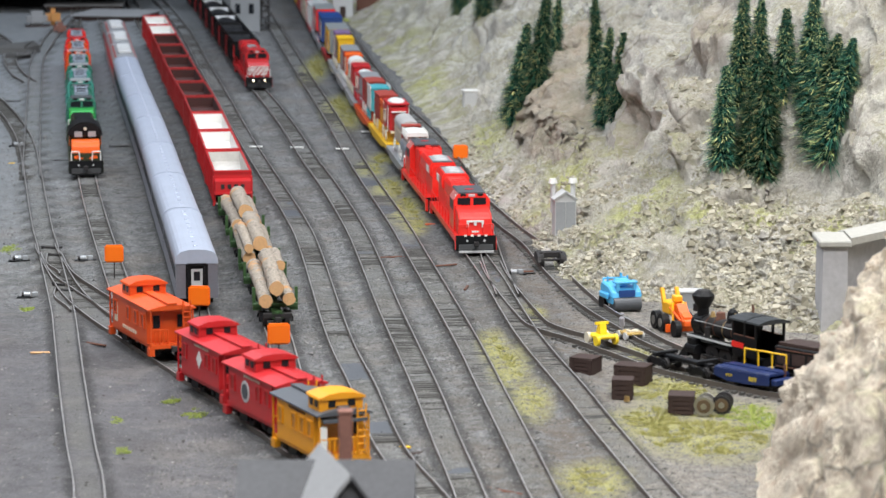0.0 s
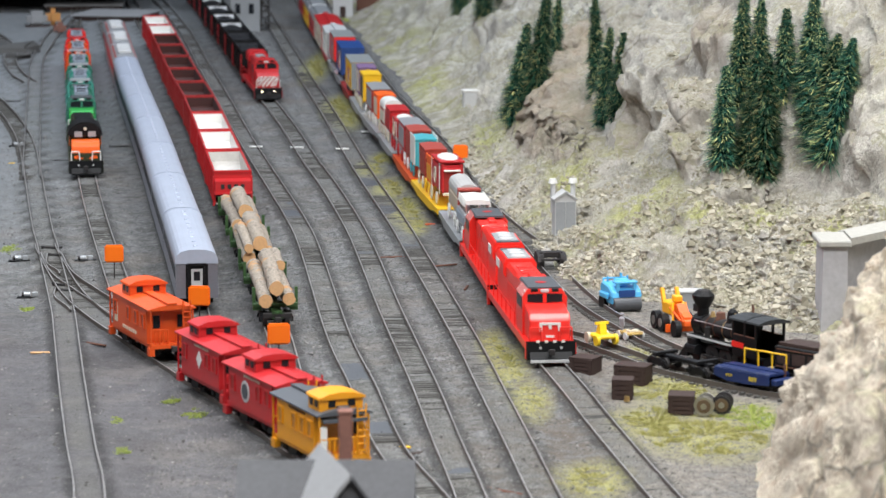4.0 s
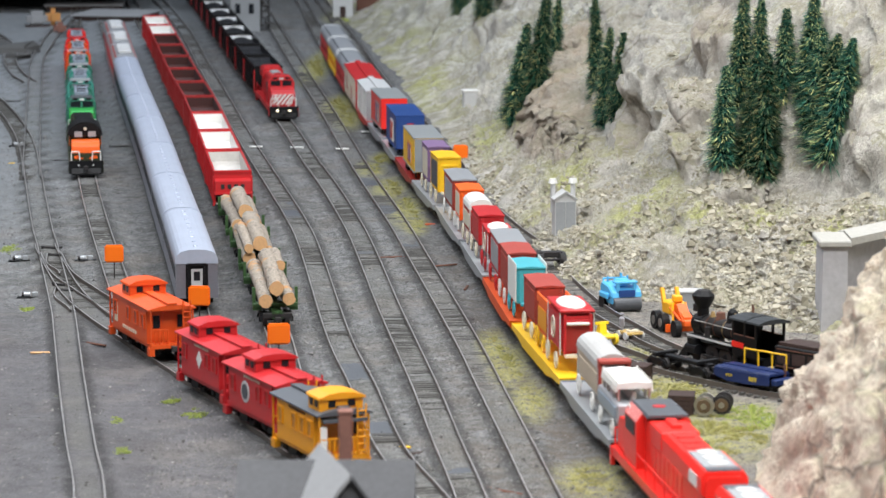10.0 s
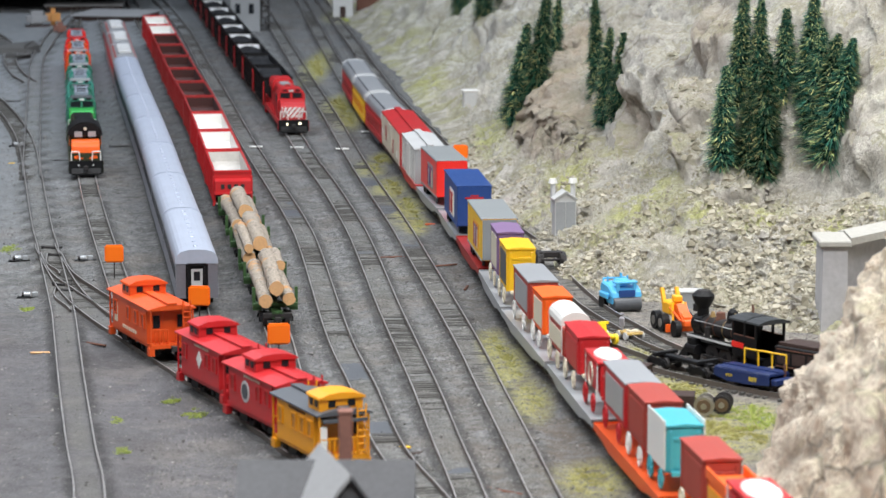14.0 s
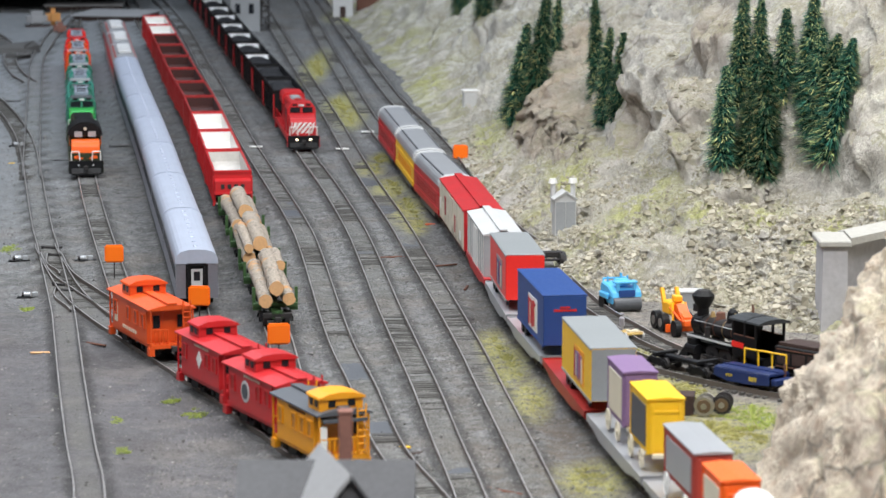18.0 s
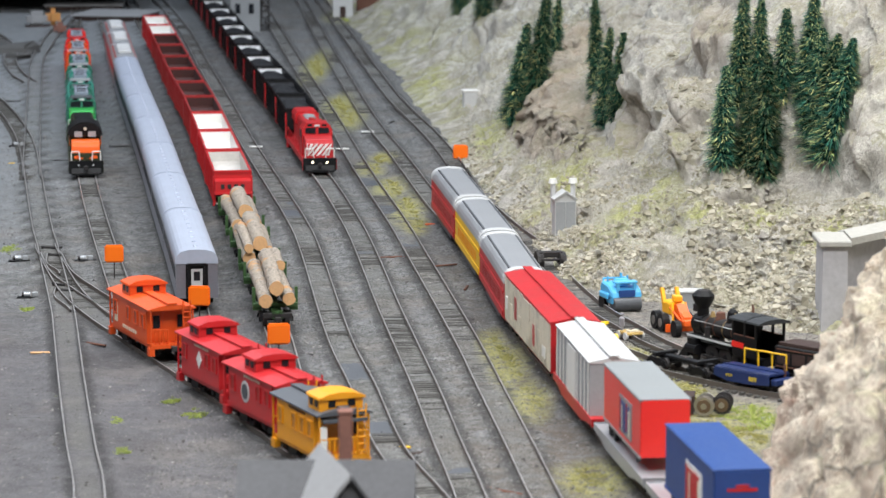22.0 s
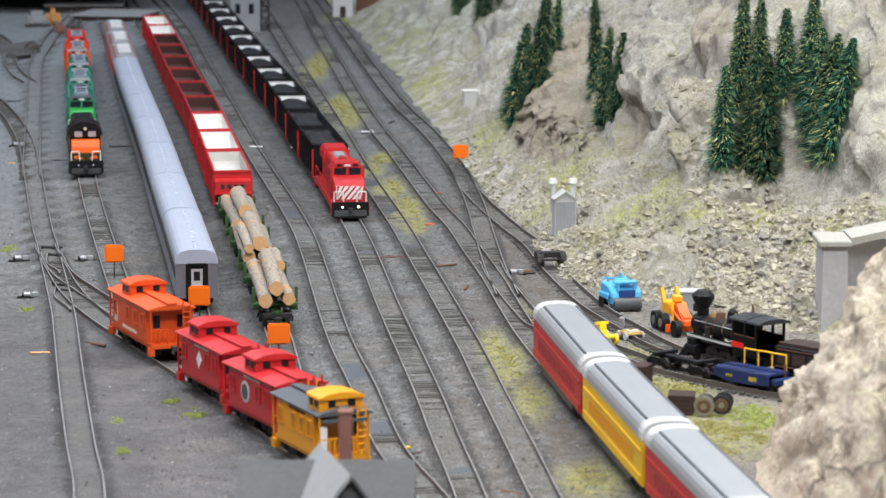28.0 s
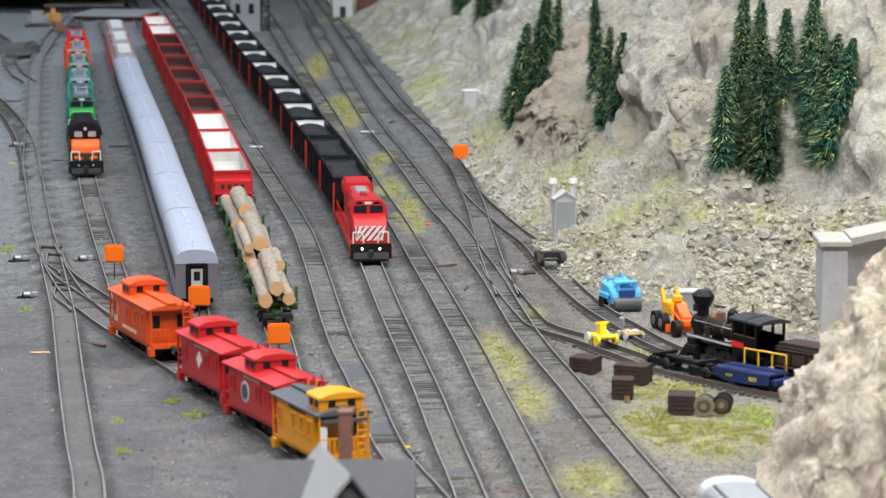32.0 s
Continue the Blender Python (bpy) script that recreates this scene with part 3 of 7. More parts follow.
for i, v in enumerate(ground.data.vertices):
    x, y = v.co.x / MM, v.co.y / MM
    w = 0.0
    if 1700 < y < 5600 and -300 < x < 300:
        for px, py, rx, ry in PATCHES:
            w = max(w, 1.6 - 1.15 * math.hypot((x - px) / (rx + 4), (y - py) / (ry + 8)))
    turf_mask.data[i].value = max(0.0, min(1.0, w))
cinder = ground.data.attributes.new("cinder", "FLOAT", "POINT")
between = ground.data.attributes.new("between", "FLOAT", "POINT")
for i, v in enumerate(ground.data.vertices):
    x, y = v.co.x / MM, v.co.y / MM
    if 1500 < y < 5200 and -800 < x < 420:
        hit, d = tree.find((x, y, 0))[1:]
        cinder.data[i].value = max(0.0, min(1.0, 1.5 - abs(d - 12.0) / 3.2)) * (0.3 if line[hit][2] < 1 else 1.0)
        between.data[i].value = max(0.0, min(1.0, (9.0 - d) / 4.0))
tagged(ground, "grey cinder and ballast yard ground with brown patches", "ground", kind="structure")

def roughen(ob, bands, keep=0.0):
    """Pushes the skin in and out along its normals, so that steep faces break up too."""
    me = ob.data
    nrm = [v.normal.copy() for v in me.vertices]
    for v, nv in zip(me.vertices, nrm):
        q = v.co / MM
        if q.z < 1.0:
            continue
        k = min(1.0, q.z / 12)
        steep = 1.0 - max(0.0, min(1.0, (nv.z - 0.35) / 0.5)) * keep
        d = 0.0
        for size, amp, kind in bands:
            u = q / size
            if kind == "facet":
                dist, pts = noise.voronoi(u)
                c = noise.cell_vector(pts[0] * 5.1)
                d += amp * ((c.x - 0.5) * 1.3 + (c.y - 0.5) * (u - pts[0]).x * 2 + (c.z - 0.5) * (u - pts[0]).z * 2 - max(0.0, 0.16 - (dist[1] - dist[0])) * 3)
            else:
                d += amp * noise.fractal(u, 0.9, 2.1, 4)
        v.co += nv * (d * k * steep * MM)
    me.update()


hill = sheet("rock_cutting", hill_height, steps(-440, 20, 46) + steps(23, 60, 12) + steps(62, 400, 160) + steps(410, 1300, 30), steps(2200, 2380, 40) + steps(2382, 2960, 250) + steps(2964, 3560, 149) + steps(3568, 4400, 90) + steps(4412, 7200, 70), ROCK, False)
TREE_FEET = ((75, 3405), (97, 3393), (117, 3478), (161, 3224), (162, 3129), (171, 3055), (236, 2618), (250, 2647), (265, 2632), (256, 2618), (271, 2610), (289, 2633), (307, 2624), (309, 2612), (314, 2603), (321, 2588))
# large plaster forms on the face: (x, y, z), half sizes along x, y, z, push outwards
FORMS = (((116, 3370, 62), (52, 330, 60), 30, 0.9), ((160, 3560, 105), (30, 180, 40), 22, 0.9), ((208, 3060, 125), (34, 150, 80), 24, 0.0), ((210, 2800, 102), (17, 60, 20), -34, 0.5),
         ((232, 2765, 116), (13, 60, 34), 20, 0.2), ((214, 2700, 88), (11, 50, 28), 18, 0.3), ((252, 2840, 172), (22, 90, 36), 16, 0.55), ((352, 2580, 128), (34, 60, 80), 15, 0.0),
         ((272, 2590, 58), (55, 26, 16), -13, 0.2), ((180, 2960, 80), (16, 70, 50), -16, 0.4), ((330, 2650, 190), (24, 60, 40), 14, 0.0), ((140, 3080, 48), (26, 90, 22), 14, 0.3))


def plaster_forms(ob):
    """Creased planes, buttresses and hollows pressed into the steep part of the skin."""
    me = ob.data
    tan = me.attributes.new("tan", "FLOAT", "POINT")
    face = me.attributes.new("face", "FLOAT", "POINT")
    nrm = [v.normal.copy() for v in me.vertices]
    for i, (v, nv) in enumerate(zip(me.vertices, nrm)):
        x, y, z = v.co / MM
        if z < 1.0 or y > 5600:
            continue
        d = inland(CREST, x, y)
        far = min(1.0, max(0.0, (y - 2750) / 700))
        steep = max(0.0, min(1.0, (d - (105 - 60 * far)) / 40))
        w = Vector((x / 75, y / 150, z / 95)) + 0.25 * noise.noise_vector(Vector((x, y, z)) / 60)
        big = 1.0 - 2.2 * abs(noise.noise(w))
        mid = 1.0 - 2.2 * abs(noise.noise(w * 2.3 + Vector((7, 3, 1))))
        small = 1.0 - 2.0 * abs(noise.noise(w * 6.1 + Vector((1, 9, 4))))
        push = steep * (15 * (big - 0.45) + 7.5 * (mid - 0.45) * (0.55 + max(0.0, noise.noise(w * 0.9 + Vector((4, 4, 4))))) + 2.6 * (small - 0.4) * max(0.25, 2.5 * noise.noise(w * 1.3 + Vector((9, 0, 2)))))
        brown = 0.0
        for (fx, fy, fz), (sx, sy, sz), out, t in FORMS:
            r = math.sqrt(((x - fx) / sx) ** 2 + ((y - fy) / sy) ** 2 + ((z - fz) / sz) ** 2) + 0.18 * noise.noise(Vector((x, y, z)) / 16)
            if r < 1.0:
                push += out * min(1.0, (1.0 - r) * 2.0)
            if r < 1.15 and t:
                brown = max(brown, t * min(1.0, (1.15 - r) * 3.0))
        free = min((math.hypot(x - a, (y - b) * 0.6) for a, b in TREE_FEET), default=99)
        hold = min(1.0, free / 34)
        if push > 0:
            push *= hold
        v.co += nv * (push * min(1.0, z / 20) * MM)
        tan.data[i].value = brown
        face.data[i].value = steep
    me.update()


plaster_forms(hill)
roughen(hill, ((44, 5.0, "facet"), (26, 3.0, "soft"), (17, 2.6, "facet"), (9, 1.2, "facet")), 0.0)
for f in hill.data.polygons:
    f.use_smooth = f.normal.z < 0.62
moss = hill.data.attributes.new("moss", "FLOAT", "POINT")
for i, v in enumerate(hill.data.vertices):
    x, y = v.co.x / MM, v.co.y / MM
    w = 0.0
    if -200 < x < 420 and 2350 < y < 4600:
        for px, py, rx, ry in ((168, 2660, 36, 62), (118, 2930, 26, 90), (262, 2548, 26, 24), (50, 3420, 22, 130), (212, 2560, 20, 26), (300, 2470, 30, 40), (-20, 4050, 25, 160)):
            w = max(w, 1.5 - 1.2 * math.hypot((x - px) / rx, (y - py) / ry))
    moss.data[i].value = max(0.0, min(1.0, w))
tagged(hill, "pale plaster rock cutting with rubble and dry moss", "rock face", kind="structure")
knoll = sheet("rock_knoll", knoll_height, steps(150, 420, 150) + steps(430, 1300, 20), steps(1000, 1400, 20) + steps(1404, 2000, 190), WARMROCK, True)
roughen(knoll, ((34, 5.0, "facet"), (60, 6.0, "soft"), (18, 4.6, "soft"), (11, 3.2, "facet"), (5.5, 2.4, "facet")))
tagged(knoll, "sandy tan rock outcrop beside the main line", "rock", kind="structure")

from mathutils.bvhtree import BVHTree

HILL_SKIN = BVHTree.FromPolygons([v.co for v in hill.data.vertices], [tuple(f.vertices) for f in hill.data.polygons])


def hill_z(x, y):
    """Height of the finished rock skin over a place, in millimetres."""
    hit = HILL_SKIN.ray_cast(Vector((x * MM, y * MM, 2.0)), Vector((0, 0, -1)))
    return max(-0.6, hit[0].z / MM) if hit[0] is not None else -0.6


# ---------------------------------------------------------------- the hall around the layout
def slab(name, x0, x1, y0, y1, z0, z1, material, label, cat):
    me = mesh_of(box(x0, x1, y0, y1, z0, z1), name, material)
    return tagged(new(name, me), label, cat, kind="structure")


slab("floor", -3600, 3600, -3600, 8600, -1100, -1000, HALLFLOOR, "grey vinyl exhibition hall floor", "floor")
slab("ceiling", -3600, 3600, -3600, 8600, 2000, 2100, HALLCEIL, "off-white hall ceiling", "ceiling")
slab("wall_west", -3700, -3600, -3600, 8600, -1000, 2000, HALLWALL, "plain grey hall wall", "wall")
slab("wall_east", 3600, 3700, -3600, 8600, -1000, 2000, HALLWALL, "plain grey hall wall", "wall")
slab("wall_south", -3600, 3600, -3700, -3600, -1000, 2000, HALLWALL, "plain grey hall wall", "wall")
slab("wall_north", -3600, 3600, 8600, 8700, -1000, 2000, HALLWALL, "plain grey hall wall", "wall")
slab("backdrop", -1300, 1300, 7210, 7240, -1000, 900, NIGHT, "black cloth backdrop at the end of the layout", "backdrop")
bench = thing("layout_bench", "dark boarded bench that carries the railway", "bench")
part("fascia", box(-1310, -1290, -2200, 7200, -1000, -22), FASCIA, bench)
part("fascia", box(1290, 1310, -2200, 7200, -1000, -22), FASCIA, bench)
part("fascia", box(-1290, 1290, -2210, -2190, -1000, -22), FASCIA, bench)


# ---------------------------------------------------------------- tracks
def lay_track(key, label):
    r = R[key]
    e = thing("track", label, "railway track", group="yard tracks")
    pts = [r.spot(s) for s in np.arange(0, r.s[-1], 12.0)]
    tang = [(pts[min(i + 1, len(pts) - 1)] - pts[max(i - 1, 0)]).normalized() for i in range(len(pts))]
    for side in (-1, 1):
        bm = bmesh.new()
        rows = []
        for p, d in zip(pts, tang):
            nrm = Vector((-d.y, d.x, 0))
            c = p + nrm * side * 8.8
            rows.append([bm.verts.new(c + nrm * o + Vector((0, 0, z))) for o, z in ((-1.2, -0.4), (-0.4, 0.7), (-0.5, RAILTOP), (0.5, RAILTOP), (0.4, 0.7), (1.2, -0.4))])
        for a, b in zip(rows, rows[1:]):
            for i in range(5):
                bm.faces.new((a[i], a[i + 1], b[i + 1], b[i])).material_index = 1 if i == 2 else 0
        part("rail", bm, [RAILSIDE, RAILHEAD], e)
    bm = bmesh.new()
    s, rng = 0.0, random.Random(len(key))
    while s < r.s[-1]:
        p = r.spot(s)
        d = (r.spot(s + 2) - r.spot(s - 2)).normalized()
        clear = key in ("crossover", "west_branch") or (key == "spur_upper" and 2180 < p.y < 2420)
        if -400 < p.y < 5600 and rng.random() < (0.97 if clear else 0.8 if key in BARE or fractal(p.x, p.y, 9, 170, 2) > (-0.22 if p.y > 1950 else 0.1) and key != "west_lead" else 0.0):
            nrm = Vector((-d.y, d.x, 0))
            h, w, hw = (0.9 if clear else 0.55 if key in BARE else 1.5 + 0.4 * fractal(p.x, p.y, 0, 120, 2)) + rng.random() * 0.7, 1.5, (12.0 if key in BARE else 8.6) + rng.random() * 1.5
            q = [p + d * u * w + nrm * v * hw for u, v in ((-1, -1), (1, -1), (1, 1), (-1, 1))]
            lo = [bm.verts.new((k.x, k.y, -1.5)) for k in q]
            hi = [bm.verts.new((k.x, k.y, h)) for k in q]
            bm.faces.new(hi)
            for i in range(4):
                bm.faces.new((lo[i], lo[(i + 1) % 4], hi[(i + 1) % 4], hi[i]))
        s += 6.6
    part("tie_bed", bm, TIE, e, kind="stuff")
    return e


for key in ROUTES:
    lay_track(key, "weathered dark steel rails on half-buried ties")


# ---------------------------------------------------------------- rolling stock (x forward, z up from the rail head)
def wheelset_mesh():
    bm = bmesh.new()
    for s in (-1, 1):
        cy(bm, (0, s * 7.6, 5.2), (0, s * 9.8, 5.2), 5.2, 5.2, 14)
        cy(bm, (0, s * 6.9, 5.2), (0, s * 7.6, 5.2), 6.0, 6.0, 14)
    cy(bm, (0, -7, 5.2), (0, 7, 5.2), 1.1, 1.1, 8)
    return bm


def truck(parent, x, axles=2, material=None, spread=18.0):
    material = material or BLACK
    half = spread * (axles - 1) / 2
    bm = bmesh.new()
    for s in (-1, 1):
        prism(bm, [(-half - 5, 4), (-half - 3, 8), (-6, 9.5), (6, 9.5), (half + 3, 8), (half + 5, 4), (half - 2, 3.2), (5, 2.4), (-5, 2.4), (-half + 2, 3.2)], s * 11.0 - 0.9, s * 11.0 + 0.9, "y")
        for k in range(axles):
            bx(bm, -half + k * spread - 2.2, -half + k * spread + 2.2, s * 11.9 - 0.7 * s, s * 13.0, 3.6, 7.4)
    bx(bm, -4, 4, -11, 11, 5, 9)
    t = part("truck", bm, material, parent)
    t.matrix_basis = at(x, 0, 0)
    first = None
    for k in range(axles):
        if first is None:
            first = part("wheelset", wheelset_mesh(), DARKIRON, t)
            o = first
        else:
            o = share("wheelset", first, t)
        o.matrix_basis = at(-half + k * spread, 0, 0)
    return t


def coupler(parent, x, sign=1):
    bm = bmesh.new()
    bx(bm, min(x, x + sign * 5), max(x, x + sign * 5), -1.2, 1.2, 8, 10.2)
    bx(bm, min(x + sign * 4, x + sign * 7), max(x + sign * 4, x + sign * 7), -2.4, 2.0, 7, 11, 0.4)
    return part("coupler", bm, DARKIRON, parent)


def diesel(name, label, L, body, roof, nose=None, cab_z=46.0, group="", stripes=None, m=None, axles=3, rail=None, lit=False, stripes_on=None, marks=None, hood=45.0):
    """A hood diesel, nose to +x, L long over its platforms."""
    nose = nose or body
    e = thing(name, label, "locomotive", m, group)
    h = L / 2
    # frame and walkway
    part("frame", prism(bmesh.new(), [(-h, 9), (h, 9), (h, 14.5), (-h, 14.5)], -17.5, 17.5, "y"), body, e)
    part("fuel_tank", box(-h * 0.26, h * 0.26, -15, 15, 2.5, 10, 1.5), BLACK, e)
    for s in (1, -1):
        bm = bmesh.new()
        prism(bm, [(-17.5, 2.2), (17.5, 2.2), (17.5, 15.5), (-17.5, 15.5)], s * h, s * (h + 1.6), "x")
        prism(bm, [(s * (h + 1.6), 1.5), (s * (h + 6.5), 1.8), (s * (h + 1.6), 8)], -15, 15, "y")
        part("pilot", bm, BLACK, e)
        part("plow_edge", box(min(s * (h + 5.6), s * (h + 6.8)), max(s * (h + 5.6), s * (h + 6.8)), -15, 15, 1.2, 3.0), LGREY if marks is not None else BLACK, e)
        coupler(e, s * (h + 3), s)
        truck(e, s * (h * 0.62), axles, BLACK, 20.5)
        for y in (-16.8, 16.8):
            part("step_well", box(s * h - 3, s * h + 1.4, y - 1.2, y + 1.2, 3, 14), body, e)
    # long hood
    hx0, hx1 = -h + 6, h * 0.42
    part("long_hood", prism(bmesh.new(), [(-10.5, 14.5), (10.5, 14.5), (10.5, hood - 3), (8.5, hood), (-8.5, hood), (-10.5, hood - 3)], hx0, hx1, "x"), body, e)
    part("radiator", prism(bmesh.new(), [(-12.8, hood - 9), (-10.4, hood - 12), (10.4, hood - 12), (12.8, hood - 9), (12.8, hood - 1), (10.5, hood + 2.5), (-10.5, hood + 2.5), (-12.8, hood - 1)], hx0 + 2, hx0 + L * 0.23, "x"), body, e)
    part("radiator_grille", box(hx0 + 3 if marks is not None else hx0 + 5, hx0 + L * (0.045 if marks is not None else 0.21), -9.2, 9.2, hood + 2.4, hood + 3.2), roof, e, "dark roof grille")
    part("intake", box(hx1 - L * 0.20, hx1 - L * 0.05, -11.2, 11.2, hood - 11, hood + 0.5, 0.8), body, e)
    fan = None
    tail = marks is not None
    if tail:
        part("fan_deck", box(hx0 + L * 0.05, hx0 + L * 0.22, -9, 9, hood + 2.3, hood + 3.3, 0.2), GREY, e, "grey fan deck")
        for k in range(5):
            part("hood_hatch", box(hx1 - L * 0.38 + k * L * 0.062, hx1 - L * 0.335 + k * L * 0.062, -5.5, 5.5, hood - 0.1, hood + 0.7, 0.2), body, e)
        # pale strip along each cab edge, painted as its highlight
        for s in (-1, 1):
            part("cab_shoulder", prism(bmesh.new(), [(s * 16.2, cab_z - 4), (s * 12.2, cab_z + 1.7), (s * 12.0, cab_z + 1.2), (s * 15.8, cab_z - 4.4)], hx1 + 1, h * 0.72 - 1, "x"), WARMPINK, e, "pale painted highlight on the cab shoulder")
    for k in range(3):
        fx = hx0 + L * 0.075 + k * L * 0.06 if tail else hx1 - L * 0.24 - k * L * 0.062
        o = part("roof_fan", cyl((0, 0, hood + (3.2 if tail else 0)), (0, 0, hood + (4.2 if tail else 1.6)), 6.0, 5.6, 16), LGREY if tail else GREY, e) if fan is None else share("roof_fan", fan, e)
        fan = fan or o
        o.matrix_basis = at(fx, 0, 0)
    part("exhaust_pipe", box(hx1 - L * 0.16, hx1 - L * 0.08, -3, 3, hood, hood + 3, 0.5), DRED if stripes_on is not None else body if marks is not None else LGREY, e)
    for s in (-1, 1):
        for k in range(7):
            x = hx0 + L * 0.25 + k * L * 0.05
            part("hood_door", box(x, x + L * 0.04, s * 10.3 if s > 0 else -10.9, 10.9 if s > 0 else -10.3, 19, hood - 12, 0.2), body, e)
    # cab and nose
    c0, c1, n1 = hx1, h * 0.72, h - 3
    part("cab", prism(bmesh.new(), [(-16, 14.5), (16, 14.5), (16, cab_z - 4), (12, cab_z + 1.5), (-12, cab_z + 1.5), (-16, cab_z - 4)], c0, c1, "x"), body, e)
    part("cab_roof", prism(bmesh.new(), [(-12.4, cab_z + 1), (12.4, cab_z + 1), (11.4, cab_z + 2.6), (-11.4, cab_z + 2.6)], c0 - (14 if marks is not None else -2), c1 - 1, "x"), roof, e, "dark cab roof panel")
    bm = prism(bmesh.new(), [(c1 - 1, 14.5), (n1, 14.5), (n1 - 1.5, 30), (n1 - 6, 34), (c1 - 1, cab_z - 9)], -14.5, 14.5, "y")
    bmesh.ops.bevel(bm, geom=list(bm.edges), offset=0.9, segments=1, affect="EDGES")
    part("nose", bm, nose, e)
    for s in (-1, 1):
        part("windscreen", prism(bmesh.new(), [(s * 1.4, cab_z - 8.5), (s * 12.5, cab_z - 8.0), (s * 12.5, cab_z - 2.2), (s * 1.4, cab_z - 2.0)], c1 - 0.2, c1 + 0.35, "x"), GLASS, e)
        part("side_window", box(c0 + 5, c1 - 4, min(s * 15.9, s * 16.3), max(s * 15.9, s * 16.3), cab_z - 13, cab_z - 5), GLASS, e)
        part("number_board", box(c1 - 1, c1 + 0.6, min(s * 5, s * 10), max(s * 5, s * 10), cab_z - 0.6, cab_z + 1.6, 0.3), BLACK, e)
        bm = bmesh.new()
        tube(bm, [(h, s * 15, 13), (h, s * 15, 25), (h, s * 7, 25), (h, s * 6, 14)], 0.6)
        part("end_handrail", bm, rail or body, e)
        bm = bmesh.new()
        tube(bm, [(c0 - 2, s * 16.6, 25), (-h + 2, s * 16.6, 25), (-h + 2, s * 16.6, 14)], 0.4)
        for k in range(6):
            x = c0 - 4 - k * (c0 + h - 8) / 6
            cy(bm, (x, s * 16.6, 14), (x, s * 16.6, 25), 0.35, 0.35, 5)
        part("side_handrail", bm, body, e)
        part("radiator_patch", box(hx0 + L * 0.05, hx0 + L * 0.13, min(s * 12.7, s * 13.2), max(s * 12.7, s * 13.2), 37, 43.5), marks or body, e)
        part("cab_mark", box(c1 - 7, c1 - 1, min(s * 13.6, s * 14.1), max(s * 13.6, s * 14.1), cab_z - 2.5, cab_z + 0.2), marks or body, e)
        part("ditch_light", cyl((h + 1.4, s * 7.5, 11), (h + 2.0, s * 7.5, 11), 1.0, 1.0, 10), HEADLIGHT if lit else LGREY, e)
    part("headlight_bar", box(c1 - 1, c1 + 0.8, -3, 3, cab_z - 1.2, cab_z + 1.2, 0.4), LGREY, e)
    if stripes_on is not None:
        for k in range(8):
            y0 = -25 + k * 5.4
            poly = []
            for z in (17.5, 29.5):
                off = (z - 17.5) * 0.85
                poly.append((max(-12.8, min(12.8, y0 + off)), z, max(-12.8, min(12.8, y0 + off + 2.9))))
            if poly[0][2] - poly[0][0] < 0.2 and poly[1][2] - poly[1][0] < 0.2:
                continue
            part("nose_stripe", prism(bmesh.new(), [(poly[0][0], 17.5), (poly[0][2] + 0.05, 17.5), (poly[1][2] + 0.05, 29.5), (poly[1][0], 29.5)], n1 - 1.6, n1 + 0.25, "x"), stripes_on, e)
    if marks is not None:
        for y0, y1, z0, z1 in ((-7.5, 7.5, 26.4, 28), (-7.5, -5.6, 22, 26.4), (-1, 1, 23.5, 26.4), (5.6, 7.5, 22, 26.4), (-3, 3, 17.5, 19)):
            part("nose_mark", box(n1 - 1.4, n1 + 0.15, y0, y1, z0, z1), marks, e)
        for k in range(4):
            part("pilot_mark", box(h + 1.4, h + 1.9, -10.5 + k * 6, -8 + k * 6, 14.6, 16.4), marks, e)
        part("roof_badge", cyl((c0 + 12, 0, cab_z + 2.4), (c0 + 12, 0, cab_z + 2.9), 4, 4, 14), CRED, e)
    return e


